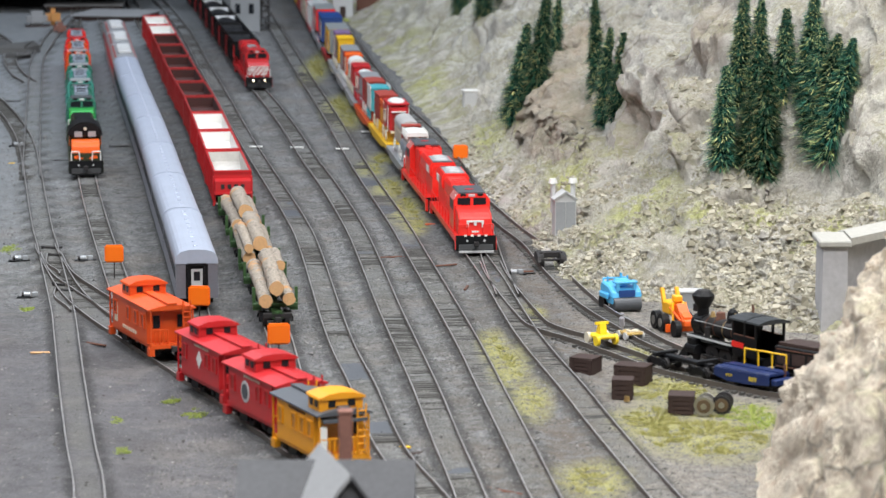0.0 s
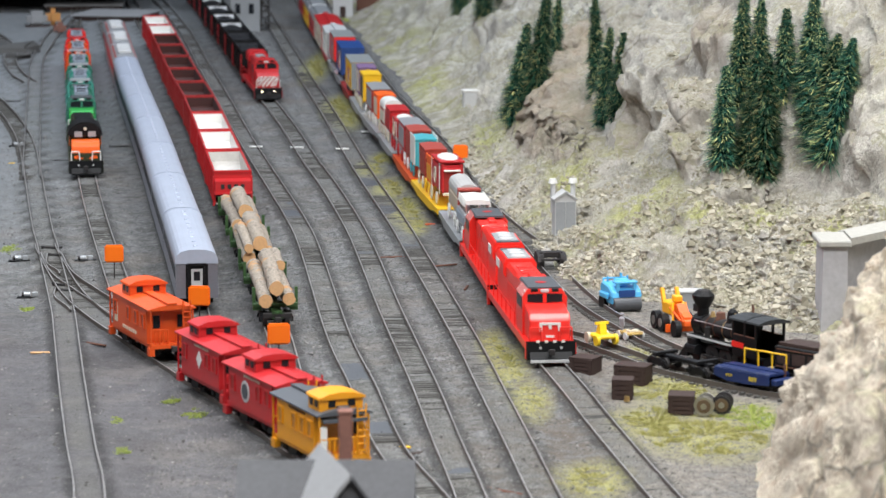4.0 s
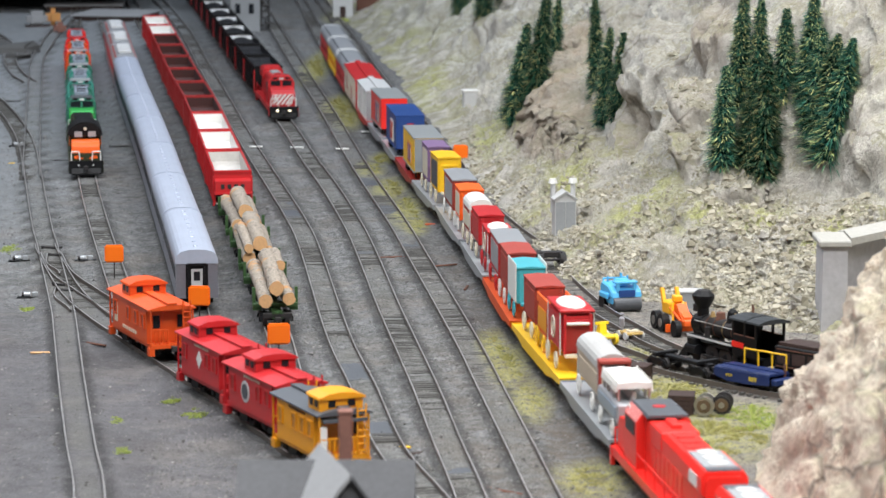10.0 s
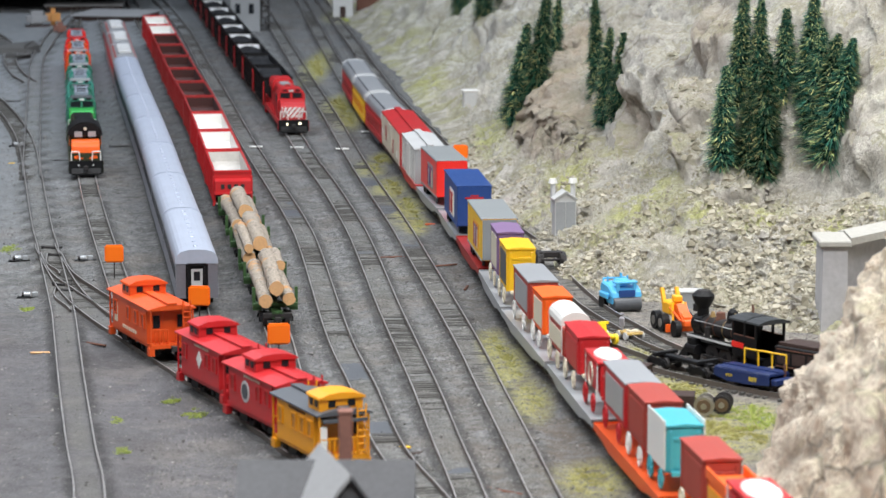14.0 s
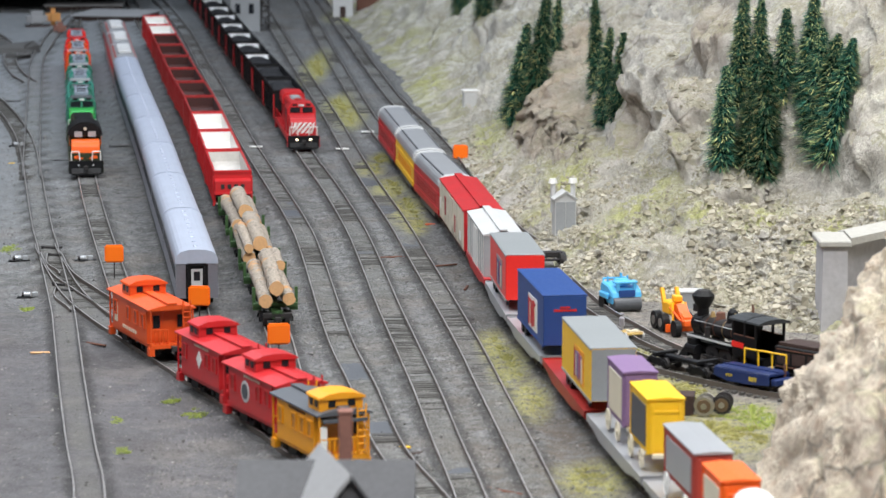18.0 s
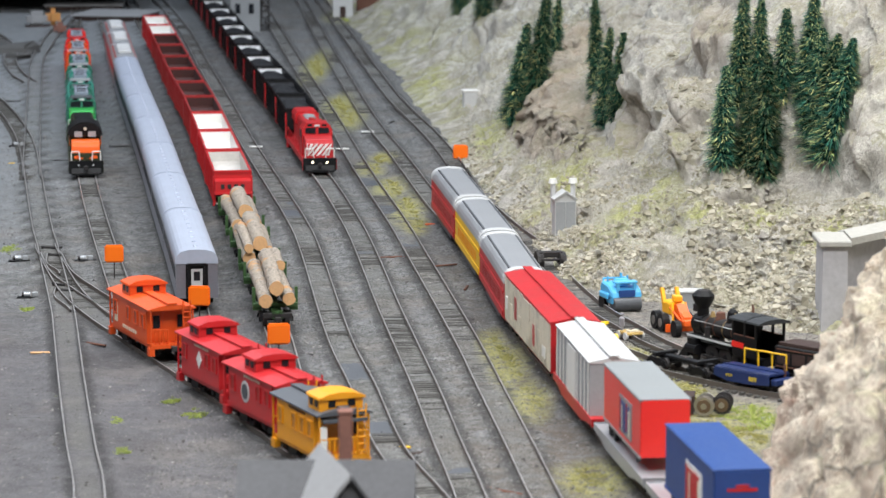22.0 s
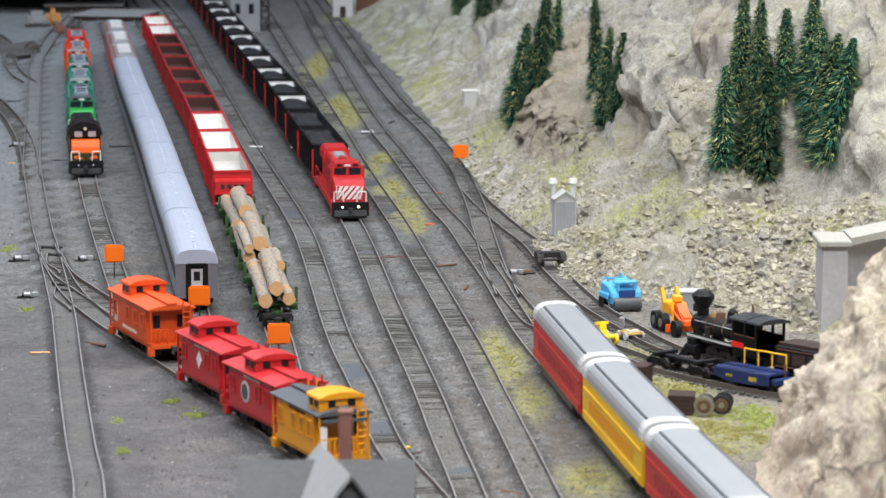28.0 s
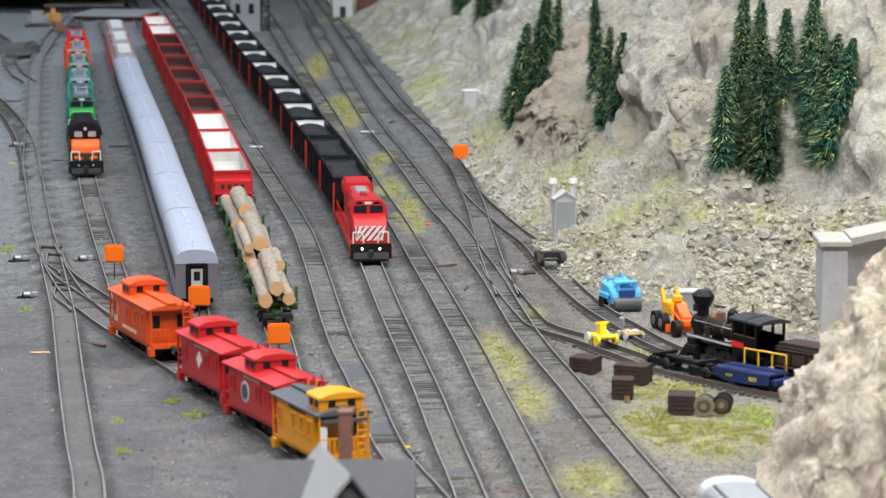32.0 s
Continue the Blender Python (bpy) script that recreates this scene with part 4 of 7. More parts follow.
def hopper(name, label, L, body, inside, trim=None, load=None, m=None, group=""):
    """An open ore or coal car: sides with ribs, sloped hoppers below, open top."""
    e = thing(name, label, "freight car", m, group)
    h = L / 2 - 5
    for s in (-1, 1):
        part("side", prism(bmesh.new(), [(-h, 12), (h, 12), (h, 42), (-h, 42)], min(s * 16, s * 17.2), max(s * 16, s * 17.2), "y"), body, e)
        part("top_rail", box(-h, h, min(s * 16.2, s * 17.9), max(s * 16.2, s * 17.9), 41.8, 43.2), body, e)
        rib = None
        for k in range(7):
            o = part("rib", box(-0.9, 0.9, min(s * 17.1, s * 18.3), max(s * 17.1, s * 18.3), 12, 42), body, e) if rib is None else share("rib", rib, e)
            rib = rib or o
            o.matrix_basis = at(-h + 8 + k * (2 * h - 16) / 6, 0, 0)
        part("inner_end", box(min(s * (h - 1.9), s * (h - 1.4)), max(s * (h - 1.9), s * (h - 1.4)), -15.6, 15.6, 38 if load else 30, 41.6), inside, e)
        part("end_wall", prism(bmesh.new(), [(s * (h - 1.4), 20), (s * h, 20), (s * h, 42.5), (s * (h - 1.4), 42.5)], -16, 16, "y"), body, e)
        part("end_rail", box(min(s * (h - 1.6), s * (h + 0.8)), max(s * (h - 1.6), s * (h + 0.8)), -16.5, 16.5, 41.5, 43.6), body, e)
        part("slope_sheet", prism(bmesh.new(), [(s * (h - 2), 40 if load else 32), (s * (h - 2), 38.5 if load else 30.5), (s * 18, 12), (s * 18, 13.5)], -16, 16, "y"), inside, e)
        part("inner_side", box(-h + 1.6, h - 1.6, min(s * 15.6, s * 16), max(s * 15.6, s * 16), 13, 41.6), body if load else inside, e)
        part("bolster", box(min(s * (h - 24), s * (h + 3)), max(s * (h - 24), s * (h + 3)), -10, 10, 9.5, 13), BLACK, e)
        part("corner_ladder", box(min(s * (h - 5), s * h), max(s * (h - 5), s * h), -18.6, -17.0, 10, 38), trim or body, e)
        part("corner_ladder", box(min(s * (h - 5), s * h), max(s * (h - 5), s * h), 17.0, 18.6, 10, 38), trim or body, e)
        truck(e, s * (h - 17), 2, BLACK)
        coupler(e, s * h, s)
    part("floor", box(-h + 2, h - 2, -16, 16, 11.5, 13), inside, e)
    if load is not None:
        bm = bmesh.new()
        rng = random.Random(int(L))
        nx, ny = 14, 6
        vs = [[bm.verts.new((-h + 4 + i * (2 * h - 7) / nx, -15.9 + j * 31.8 / ny, (35 + 7 * math.sin(math.pi * j / ny) * abs(math.sin(math.pi * 2 * i / nx)) + rng.random() * 1.4) if i else 36.5)) for j in range(ny + 1)] for i in range(nx + 1)]
        for i in range(nx):
            for j in range(ny):
                bm.faces.new((vs[i][j], vs[i + 1][j], vs[i + 1][j + 1], vs[i][j + 1]))
        part("coal_load", bm, load, e)
    return e


def coach(name, label, L, side, roof, m=None, group="", band=None, ribbed=False, w=16.5, top=39.0, rise=8.0, windows=True, seam=None, letters=None, vents=0):
    """A passenger car with a curved roof, window band, end doors and diaphragms."""
    e = thing(name, label, "passenger car", m, group)
    h = L / 2 - 3
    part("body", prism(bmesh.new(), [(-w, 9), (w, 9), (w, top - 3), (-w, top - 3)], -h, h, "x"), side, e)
    prof = [(-w - 0.3, top - 3), (w + 0.3, top - 3)]
    for i in range(0, 13):
        a = math.pi * i / 12
        c, s_ = math.cos(a), math.sin(a)
        prof.append(((w + 0.3) * math.copysign(abs(c) ** 0.7, c), top - 3 + (rise + 3) * s_ ** 0.75))
    part("roof", prism(bmesh.new(), prof[2:], -h - 0.5, h + 0.5, "x"), roof, e, smooth=False)
    for k in range(vents):
        part("roof_vent", box(-2.4, 2.4, -1.6, 1.6, top + rise - 1, top + rise + 0.9, 0.3), roof, e).matrix_basis = at(-h + 20 + k * (2 * h - 40) / max(1, vents - 1), 0, 0)
    for s in (-1, 1):
        part("roof_end_band", prism(bmesh.new(), [(q[0] * 1.012, q[1] + 0.25) for q in prof[2:]], min(s * (h - (12 if letters else 3.5)), s * (h + 0.6)), max(s * (h - (12 if letters else 3.5)), s * (h + 0.6)), "x"), LGREY if letters else roof, e)
        if band is not None:
            part("window_band", box(-h + 10, h - 10, min(s * w, s * (w + 0.35)), max(s * w, s * (w + 0.35)), 23, 32), band, e)
        first = None
        n = max(5, int(L / 20))
        if seam is not None:
            part("roof_seam", box(-h + 14, h - 14, s * (w - 5.4) - 0.7, s * (w - 5.4) + 0.7, top + 4.5, top + 7.2), seam, e, "dark roof seam")
        if letters is not None:
            for k in range(14):
                part("lettering_bar", box(-h + 24 + k * (2 * h - 48) / 14, -h + 24 + (k + 0.62) * (2 * h - 48) / 14, min(s * w, s * (w + 0.4)), max(s * w, s * (w + 0.4)), 17.5, 25.5), letters, e)
            part("lower_panel", box(-h + 4, h - 4, min(s * w, s * (w + 0.8)), max(s * w, s * (w + 0.8)), 10, 15), side, e)
            part("belt_rail", box(-h + 4, h - 4, min(s * w, s * (w + 0.8)), max(s * w, s * (w + 0.8)), 28, 30), side, e)
        for k in range(n if windows else 0):
            o = part("window", box(-4.5, 4.5, min(s * (w + 0.2), s * (w + 0.6)), max(s * (w + 0.2), s * (w + 0.6)), 24.5, 31), GLASS, e) if first is None else share("window", first, e)
            first = first or o
            o.matrix_basis = at(-h + 18 + k * (2 * h - 36) / (n - 1), 0, 0)
        if ribbed:
            for k in range(5):
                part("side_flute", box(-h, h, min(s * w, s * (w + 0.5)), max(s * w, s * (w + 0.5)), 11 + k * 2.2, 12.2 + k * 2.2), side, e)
        part("skirt", box(-h + 40, h - 40, min(s * (w - 4), s * (w - 1)), max(s * (w - 4), s * (w - 1)), 3.5, 9), DGREY, e)
        part("end_door", box(min(s * h, s * (h + 0.7)), max(s * h, s * (h + 0.7)), -4.4, 4.4, 10, 32), LGREY if ribbed else DGREY, e)
        part("vestibule", box(min(s * h, s * (h + 0.4)), max(s * h, s * (h + 0.4)), -8.6, 8.6, 9.5, 37), BLACK, e)
        part("door_window", box(min(s * (h + 0.6), s * (h + 1.0)), max(s * (h + 0.6), s * (h + 1.0)), -2.4, 2.4, 23, 30), GLASS, e)
        bm = bmesh.new()
        for y in (-7.2, 5.6):
            bx(bm, min(s * h, s * (h + 2.6)), max(s * h, s * (h + 2.6)), y, y + 1.6, 9, 36)
        bx(bm, min(s * h, s * (h + 2.6)), max(s * h, s * (h + 2.6)), -7.2, 7.2, 34.5, 36.5)
        part("diaphragm", bm, BLACK, e)
        truck(e, s * (h - 26), 2, BLACK, 26)
        coupler(e, s * h, s)
    return e


def boxcar(name, label, L, body, roof, m=None, group="", door=None, w=16.5, top=45.0, wheels=True, sides=None, ribs=None):
    e = thing(name, label, "freight car", m, group)
    h = L / 2 - 4
    part("body", prism(bmesh.new(), [(-w, 11), (w, 11), (w, top), (-w, top)], -h, h, "x"), body, e)
    part("roof", prism(bmesh.new(), [(-w - 0.8, top), (w + 0.8, top), (w + 0.8, top + 1), (0, top + 4), (-w - 0.8, top + 1)], -h - 0.6, h + 0.6, "x"), roof, e)
    part("running_board", box(-h - 2, h + 2, -3.2, 3.2, top + 4.2, top + 5.2), roof, e)
    for s in (-1, 1):
        part("side_door", box(-15, 15, min(s * w, s * (w + 1)), max(s * w, s * (w + 1)), 12.5, top - 2), door or body, e)
        rib = None
        for k in range(10):
            x = -h + 4 + k * (2 * h - 8) / 9
            if abs(x) < 17:
                continue
            o = part("rib", box(-0.6, 0.6, min(s * w, s * (w + 0.7)), max(s * w, s * (w + 0.7)), 12, top - 1), ribs or body, e) if rib is None else share("rib", rib, e)
            rib = rib or o
            o.matrix_basis = at(x, 0, 0)
        bm = bmesh.new()
        for k in range(7):
            bx(bm, min(s * h, s * (h + 0.9)), max(s * h, s * (h + 0.9)), 9, 15, 13 + k * 4.4, 13.8 + k * 4.4)
        part("end_ladder", bm, body, e)
        if sides is not None:
            part("side_sheet", box(-h + 1, -16, min(s * w, s * (w + 0.45)), max(s * w, s * (w + 0.45)), 12, top - 1.5), sides, e, "mottled cream side sheet")
            part("side_sheet", box(16, h - 1, min(s * w, s * (w + 0.45)), max(s * w, s * (w + 0.45)), 12, top - 1.5), sides, e, "mottled cream side sheet")
            rng_ = random.Random(int(L) + s)
            for k in range(9):
                x, z, a = -h + 8 + k * (2 * h - 20) / 9, rng_.uniform(14, top - 22), rng_.uniform(7, 15)
                part("painted_letter", box(x, x + a, min(s * w, s * (w + 0.85)), max(s * w, s * (w + 0.85)), z, z + rng_.uniform(7, 17)), (WHITE, CREAM, FADED, MOTTLED)[k % 4], e)
        if wheels:
            truck(e, s * (h - 20), 2, BLACK)
            coupler(e, s * h, s)
    return e


def flatcar(name, label, L, paint, m=None, group="", depth=4.0, fish=True, curb=0.0):
    e = thing(name, label, "flat car", m, group)
    h = L / 2 - 3
    part("deck", box(-h, h, -15.5, 15.5, 12, 13.6), paint, e)
    for s in (-1, 1):
        prof = [(-h, 10), (-h, 14.2 + curb), (h, 14.2 + curb), (h, 10)]
        if fish:
            prof += [(h * 0.72, 9), (h * 0.5, 10 - depth), (-h * 0.5, 10 - depth), (-h * 0.72, 9)]
        part("side_sill", prism(bmesh.new(), prof, min(s * 15.4, s * 16.6), max(s * 15.4, s * 16.6), "y"), paint, e)
        part("end_sill", box(min(s * (h - 1), s * h), max(s * (h - 1), s * h), -16, 16, 9, 14.5), paint, e)
        truck(e, s * (h - 22), 2, BLACK)
        coupler(e, s * h, s)
    return e


def caboose(name, label, L, body, roof, m=None, group="", cupola=True, cup_x=0.0, rails=None, trim=None, cap=None, emblem=None, pane=None):
    e = thing(name, label, "caboose", m, group)
    h = L / 2 - 3
    b = h - 9
    w, top = 16.2, 36.0
    part("underframe", box(-h, h, -15, 15, 8.5, 11.5), body, e)
    part("body", prism(bmesh.new(), [(-w, 11), (w, 11), (w, top), (-w, top)], -b, b, "x"), body, e)
    part("roof", prism(bmesh.new(), [(-w - 1.6, top), (w + 1.6, top), (w + 1.6, top + 0.9), (9, top + 3), (0, top + 3.8), (-9, top + 3), (-w - 1.6, top + 0.9)], -h - 0.5, h + 0.5, "x"), roof, e)
    if cupola:
        c0, c1 = cup_x - 9.5, cup_x + 9.5
        part("cupola", box(c0, c1, -13.8, 13.8, top + 0.5, top + 9.6, 0.5), body, e)
        part("cupola_roof", prism(bmesh.new(), [(-14.9, top + 9.2), (14.9, top + 9.2), (14.4, top + 10.4), (8, top + 12.6), (0, top + 13.2), (-8, top + 12.6), (-14.4, top + 10.4)], c0 - 1.5, c1 + 1.5, "x"), cap or roof, e)
        for s in (-1, 1):
            for y in (-8.5, 4.0):
                part("cupola_window", box(min(cup_x + s * 9.3, cup_x + s * 9.8), max(cup_x + s * 9.3, cup_x + s * 9.8), y, y + 4.6, top + 4.2, top + 8.4), GLASS, e)
            for x in (-6.5, 1.5):
                part("cupola_window", box(cup_x + x, cup_x + x + 5, min(s * 13.7, s * 14.2), max(s * 13.7, s * 14.2), top + 4.2, top + 8.4), GLASS, e)
    if emblem == "dark":
        part("porch_ledge", box(b, h + 2, -14, 14, top - 4, top - 2), DGREY, e, "dark ledge over the end porch")
        part("door_curtain", box(h - 1.5, h - 0.3, -15.4, -11, 12, 30), WHITE, e, "white corner strip")
        # added dark ochre panel for the shade within the porch
        part("porch_shade", box(b + 0.5, b + 1, -11, 9, 13, 31), OCHREPANE, e)
    part("running_board", box(-h - 1, h + 1, -3.5, 3.5, top + 4, top + 5), roof, e)
    for s in (-1, 1):
        if emblem == "diamond":
            part("emblem", prism(bmesh.new(), [(-26 + 20, 25), (-21 + 20, 31), (-16 + 20, 25), (-21 + 20, 19)], min(s * w, s * (w + 0.5)), max(s * w, s * (w + 0.5)), "y"), WHITE, e, "white diamond emblem")
        if emblem == "round":
            part("emblem", cyl((-8, s * w, 24), (-8, s * (w + 0.4), 24), 7, 7, 20), LGREY, e, "round pale emblem")
            part("emblem_centre", cyl((-8, s * w, 24), (-8, s * (w + 0.7), 24), 5, 5, 20), DGREY, e)
        if emblem == "letters":
            part("emblem", box(-36, -29, min(s * w, s * (w + 0.4)), max(s * w, s * (w + 0.4)), 16, 30), CREAM, e)
        for k in range(7):
            part("lettering_bar", box(-16 + k * 5, -13 + k * 5, min(s * w, s * (w + 0.35)), max(s * w, s * (w + 0.35)), 14, 16.4) if emblem == "letters" else box(-10 + k * 4, -7.6 + k * 4, min(s * w, s * (w + 0.35)), max(s * w, s * (w + 0.35)), 33, 34.6), CREAM if emblem != "dark" else DARKWOOD, e)
        first = None
        for k, x in enumerate((-b * 0.8, -b * 0.05, b * 0.4, b * 0.8)):
            if k == 1 and emblem in ("diamond", "round"):
                continue
            part("window", box(x - 3, x + 3, min(s * w, s * (w + 0.4)), max(s * w, s * (w + 0.4)), 22, 30.5), pane or GLASS, e)
            for a0, a1, b0, b1 in ((-4, -3, 21, 31.5), (3, 4, 21, 31.5), (-3, 3, 30.5, 31.5), (-3, 3, 21, 22)):
                part("window_frame", box(x + a0, x + a1, min(s * w, s * (w + 0.9)), max(s * w, s * (w + 0.9)), b0, b1), trim or body, e)
        part("end_door", box(min(s * b, s * (b + 0.5)), max(s * b, s * (b + 0.5)), -4.2, 4.2, 12, 33), trim or body, e)
        for y in (-11.5, 6.5):
            part("end_window", box(min(s * b, s * (b + 0.5)), max(s * b, s * (b + 0.5)), y, y + 5, 22, 31), GLASS, e)
        x = s * (h - 0.8)
        bar = None
        for y in np.linspace(-15.5, 15.5, 11):
            if abs(y) > 3:
                o = part("baluster", cyl((0, 0, 11), (0, 0, 22), 0.5, 0.5, 5), rails or body, e) if bar is None else share("baluster", bar, e)
                bar = bar or o
                o.matrix_basis = at(x, y, 0)
        for y0, y1 in ((-15.5, -3.6), (3.6, 15.5)):
            part("hand_rail", cyl((x, y0, 22), (x, y1, 22), 0.6, 0.6, 6), rails or body, e)
        for y in (-15.6, 15.6):
            part("corner_post", cyl((x, y, 6), (x, y, top + 1), 0.7, 0.7, 6), rails or body, e)
        lx = s * (h + 0.6)
        for y in (8, 13.5):
            part("ladder_rail", cyl((lx, y, 11), (lx, y, top + 6), 0.6, 0.6, 6), rails or body, e)
        rung = None
        for k in range(7):
            o = part("ladder_rung", cyl((lx, 8, 14), (lx, 13.5, 14), 0.5, 0.5, 6), rails or body, e) if rung is None else share("ladder_rung", rung, e)
            rung = rung or o
            o.matrix_basis = at(0, 0, k * 4)
        part("end_steps", box(min(s * (h - 6), s * h), max(s * (h - 6), s * h), 13, 17, 3.5, 9), body, e)
        part("end_steps", box(min(s * (h - 6), s * h), max(s * (h - 6), s * h), -17, -13, 3.5, 9), body, e)
        truck(e, s * (h - 22), 2, BLACK)
        coupler(e, s * h, s)
    return e


MOTTLED = mat("mottled_cream_sheet", (0.62, 0.56, 0.45), 0.6, vary=0.15, scale=60, bump=0.1, dirt=0.75)


# ---------------------------------------------------------------- standing stock in the yard
def park(ob, key, s):
    ob.matrix_basis = R[key].seat(s, 90)
    return ob


def s_at(key, y):
    """Arc length at which a route comes down to y."""
    r = R[key]
    for p, s in zip(r.p, r.s):
        if p.y <= y:
            return s
    return r.s[-1]


CL = 240.0
s0 = s_at("coach_track", 2372)
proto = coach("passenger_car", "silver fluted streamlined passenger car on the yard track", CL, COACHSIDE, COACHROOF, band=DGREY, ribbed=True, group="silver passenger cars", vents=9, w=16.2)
park(proto, "coach_track", s0 - CL / 2)
for k in range(1, 7):
    park(copy_thing(proto, at(0, 0)), "coach_track", s0 - CL / 2 - k * CL)
for k in range(3):
    u = coach("streamlined_locomotive", "silver streamlined cab unit with red trim and white roof hatches", 205, SILVER, SILVER, band=CRED, group="silver cab units", windows=False)
    for x in (-55, -15, 30):
        part("roof_hatch", box(x, x + 24, -9, 9, 46, 50.5, 1.2), LGREY, u)
    for s in (-1, 1):
        part("red_shoulder", box(-90, 90, min(s * 11, s * 14), max(s * 11, s * 14), 42, 45, 1.0), BROWNRED, u)
    park(u, "coach_track", s0 - 7 * CL - 103 - k * 206)

OL = 174.0
so = s_at("ore_track", 2905)
lead_ore = hopper("ore_car", "bright red ore car with white interior and slotted end", OL, CRED, OREWHITE, group="red ore cars")
park(lead_ore, "ore_track", so - OL / 2)
part("end_bulkhead", prism(bmesh.new(), [(OL / 2 - 5, 20), (OL / 2 + 3, 22), (OL / 2 + 3, 34), (OL / 2 - 5, 36)], -16.5, 16.5, "y"), CRED, lead_ore)
for k in range(4):
    part("end_slot", box(OL / 2 + 2.6, OL / 2 + 3.4, -11.5 + k * 6.2, -8 + k * 6.2, 27, 31.5, 0.2), DARKIRON, lead_ore)
part("end_lip", box(OL / 2 - 4, OL / 2 + 5, -17.5, 17.5, 22, 23.5), CRED, lead_ore)
white_ore = hopper("ore_car", "bright red open ore car with a white interior", OL, CRED, WHITE, group="red ore cars")
park(white_ore, "ore_track", so - OL / 2 - OL)
for k in (2,):
    park(copy_thing(white_ore, at(0, 0)), "ore_track", so - OL / 2 - k * OL)
dark_ore = hopper("ore_car", "red open ore car with a brown interior darkened for shade", OL, ORERED, OREINSIDE, group="red ore cars")
park(dark_ore, "ore_track", so - OL / 2 - 3 * OL)
for k in range(4, 9):
    park(copy_thing(dark_ore, at(0, 0)), "ore_track", so - OL / 2 - k * OL)
for k in range(9, 11):
    park(copy_thing(white_ore, at(0, 0)), "ore_track", so - OL / 2 - k * OL)

EL = 202.0
se = s_at("engine_track", 3185)
specs = [("black and orange switcher with rounded cab", OLIVE, BLACK, ORANGE), ("green hood locomotive with pale nose marks", DGREEN, DGREY, GREEN), ("teal green hood locomotive", TGREEN, GREY, TGREEN),
         ("dark green hood locomotive with grey roof", DGREEN, GREY, DGREY), ("orange locomotive with grey roof", CABORANGE, GREY, CABORANGE), ("red locomotive with a grey roof", RED, CRED, RED)]
for k, (lab, b1, r1, n1) in enumerate(specs):
    d = diesel("diesel_locomotive", lab + ", parked", EL - 16 + (100 if k == 0 else 0), b1, r1, n1, group="parked locomotives", rail=WHITE, cab_z=45 if k else 43, marks=None, hood=45 if k else 33)
    park(d, "engine_track", se - EL / 2 - k * EL - (50 if k == 0 else 100))
    f = EL / 2 - 8 + (50 if k == 0 else 0)
    if k:
        for gx in (-0.55, -0.2, 0.08):
            part("roof_gear", box(f * gx, f * gx + 17, -8, 8, 45, 49.5, 0.8), ROOFBLUE, d, "blue-grey roof equipment")
            part("roof_opening", box(f * gx + 4, f * gx + 13, -5, 5, 49.4, 49.9), BLACK, d)
    if k == 0:
        prof = [(18 * math.cos(math.pi * i / 12), 38 + 14 * math.sin(math.pi * i / 12)) for i in range(13)]
        part("arched_cab_roof", prism(bmesh.new(), prof, f * 0.40, f * 0.76, "x"), BLACK, d, "rounded black cab roof")
        part("orange_band", box(f * 0.42, f * 0.7, -16.5, 16.5, 26, 34), ORANGE, d)
        part("lower_nose", box(f - 3.4, f - 2.2, -14.8, 14.8, 14.5, 23), OLIVE, d, "dark olive lower nose")
        # lower cab panes painted grey as the reflection on their glass
        for s in (-1, 1):
            part("cab_window", box(f * 0.755, f * 0.77, min(s * 3, s * 11), max(s * 3, s * 11), 36.5, 42), GREY, d)
        for s in (-1, 1):
            part("nose_chevron", prism(bmesh.new(), [(s * 2, 17), (s * 12, 17.5), (s * 12, 20), (s * 8, 21)], f - 2.6, f - 1.9, "x"), ORANGE, d)
        part("headlamp", cyl((f * 0.74, 0, 45), (f * 0.78, 0, 45), 1.5, 1.5, 12), CREAM, d)
    if k == 1:
        for y0, y1 in ((-8, -3), (0.5, 6)):
            for z in (22, 25.5):
                part("nose_letter_bar", box(f - 4.2, f - 2.4, y0, y1, z + 3.5, z + 5.1), WHITE, d)
            part("nose_letter_bar", box(f - 4.2, f - 2.4, y0, y0 + 1.6, 24.5, 31), WHITE, d)

for lab, L, b1, r1, px, py, ang, cup, cap, emb in (("vermilion caboose with a cupola and end railings", 108, CABORANGE, CABORANGE, -211, 2212, -67.5, -16, None, "letters"),
                                                   ("crimson caboose with a white diamond emblem", 98, CRED, CRED, -147, 2040, -66, -18, None, "diamond"),
                                                   ("crimson caboose with a round pale emblem", 98, CRED, CRED, -107, 1931, -65, -6, None, "round"),
                                                   ("ochre yellow caboose with a dark grey roof", 84, CABYELLOW, DGREY, -74, 1836, -66, 25, CABYELLOW, "dark")):
    # panes painted as shaded recesses; the crimson cabooses take DRED
    c = caboose("caboose", lab, L, b1, r1, at(px, py, RAILTOP, 0, 0, ang), group="cabooses on the ladder track", cup_x=cup, cap=cap, emblem=emb, pane={"letters": BRICKPANE, "dark": OCHREPANE}.get(emb, DRED))

# ---------------------------------------------------------------- the two moving trains
MAIN, COAL_ROUTE = R["main_line"], R["coal_track"]
consist = []          # (thing, distance of its middle behind the leading coupler, route, base)


def couple(ob, lead, tail, base=0):
    consist.append((ob, (lead + tail) / 2, max(50, (tail - lead) * 0.6)))
    return ob


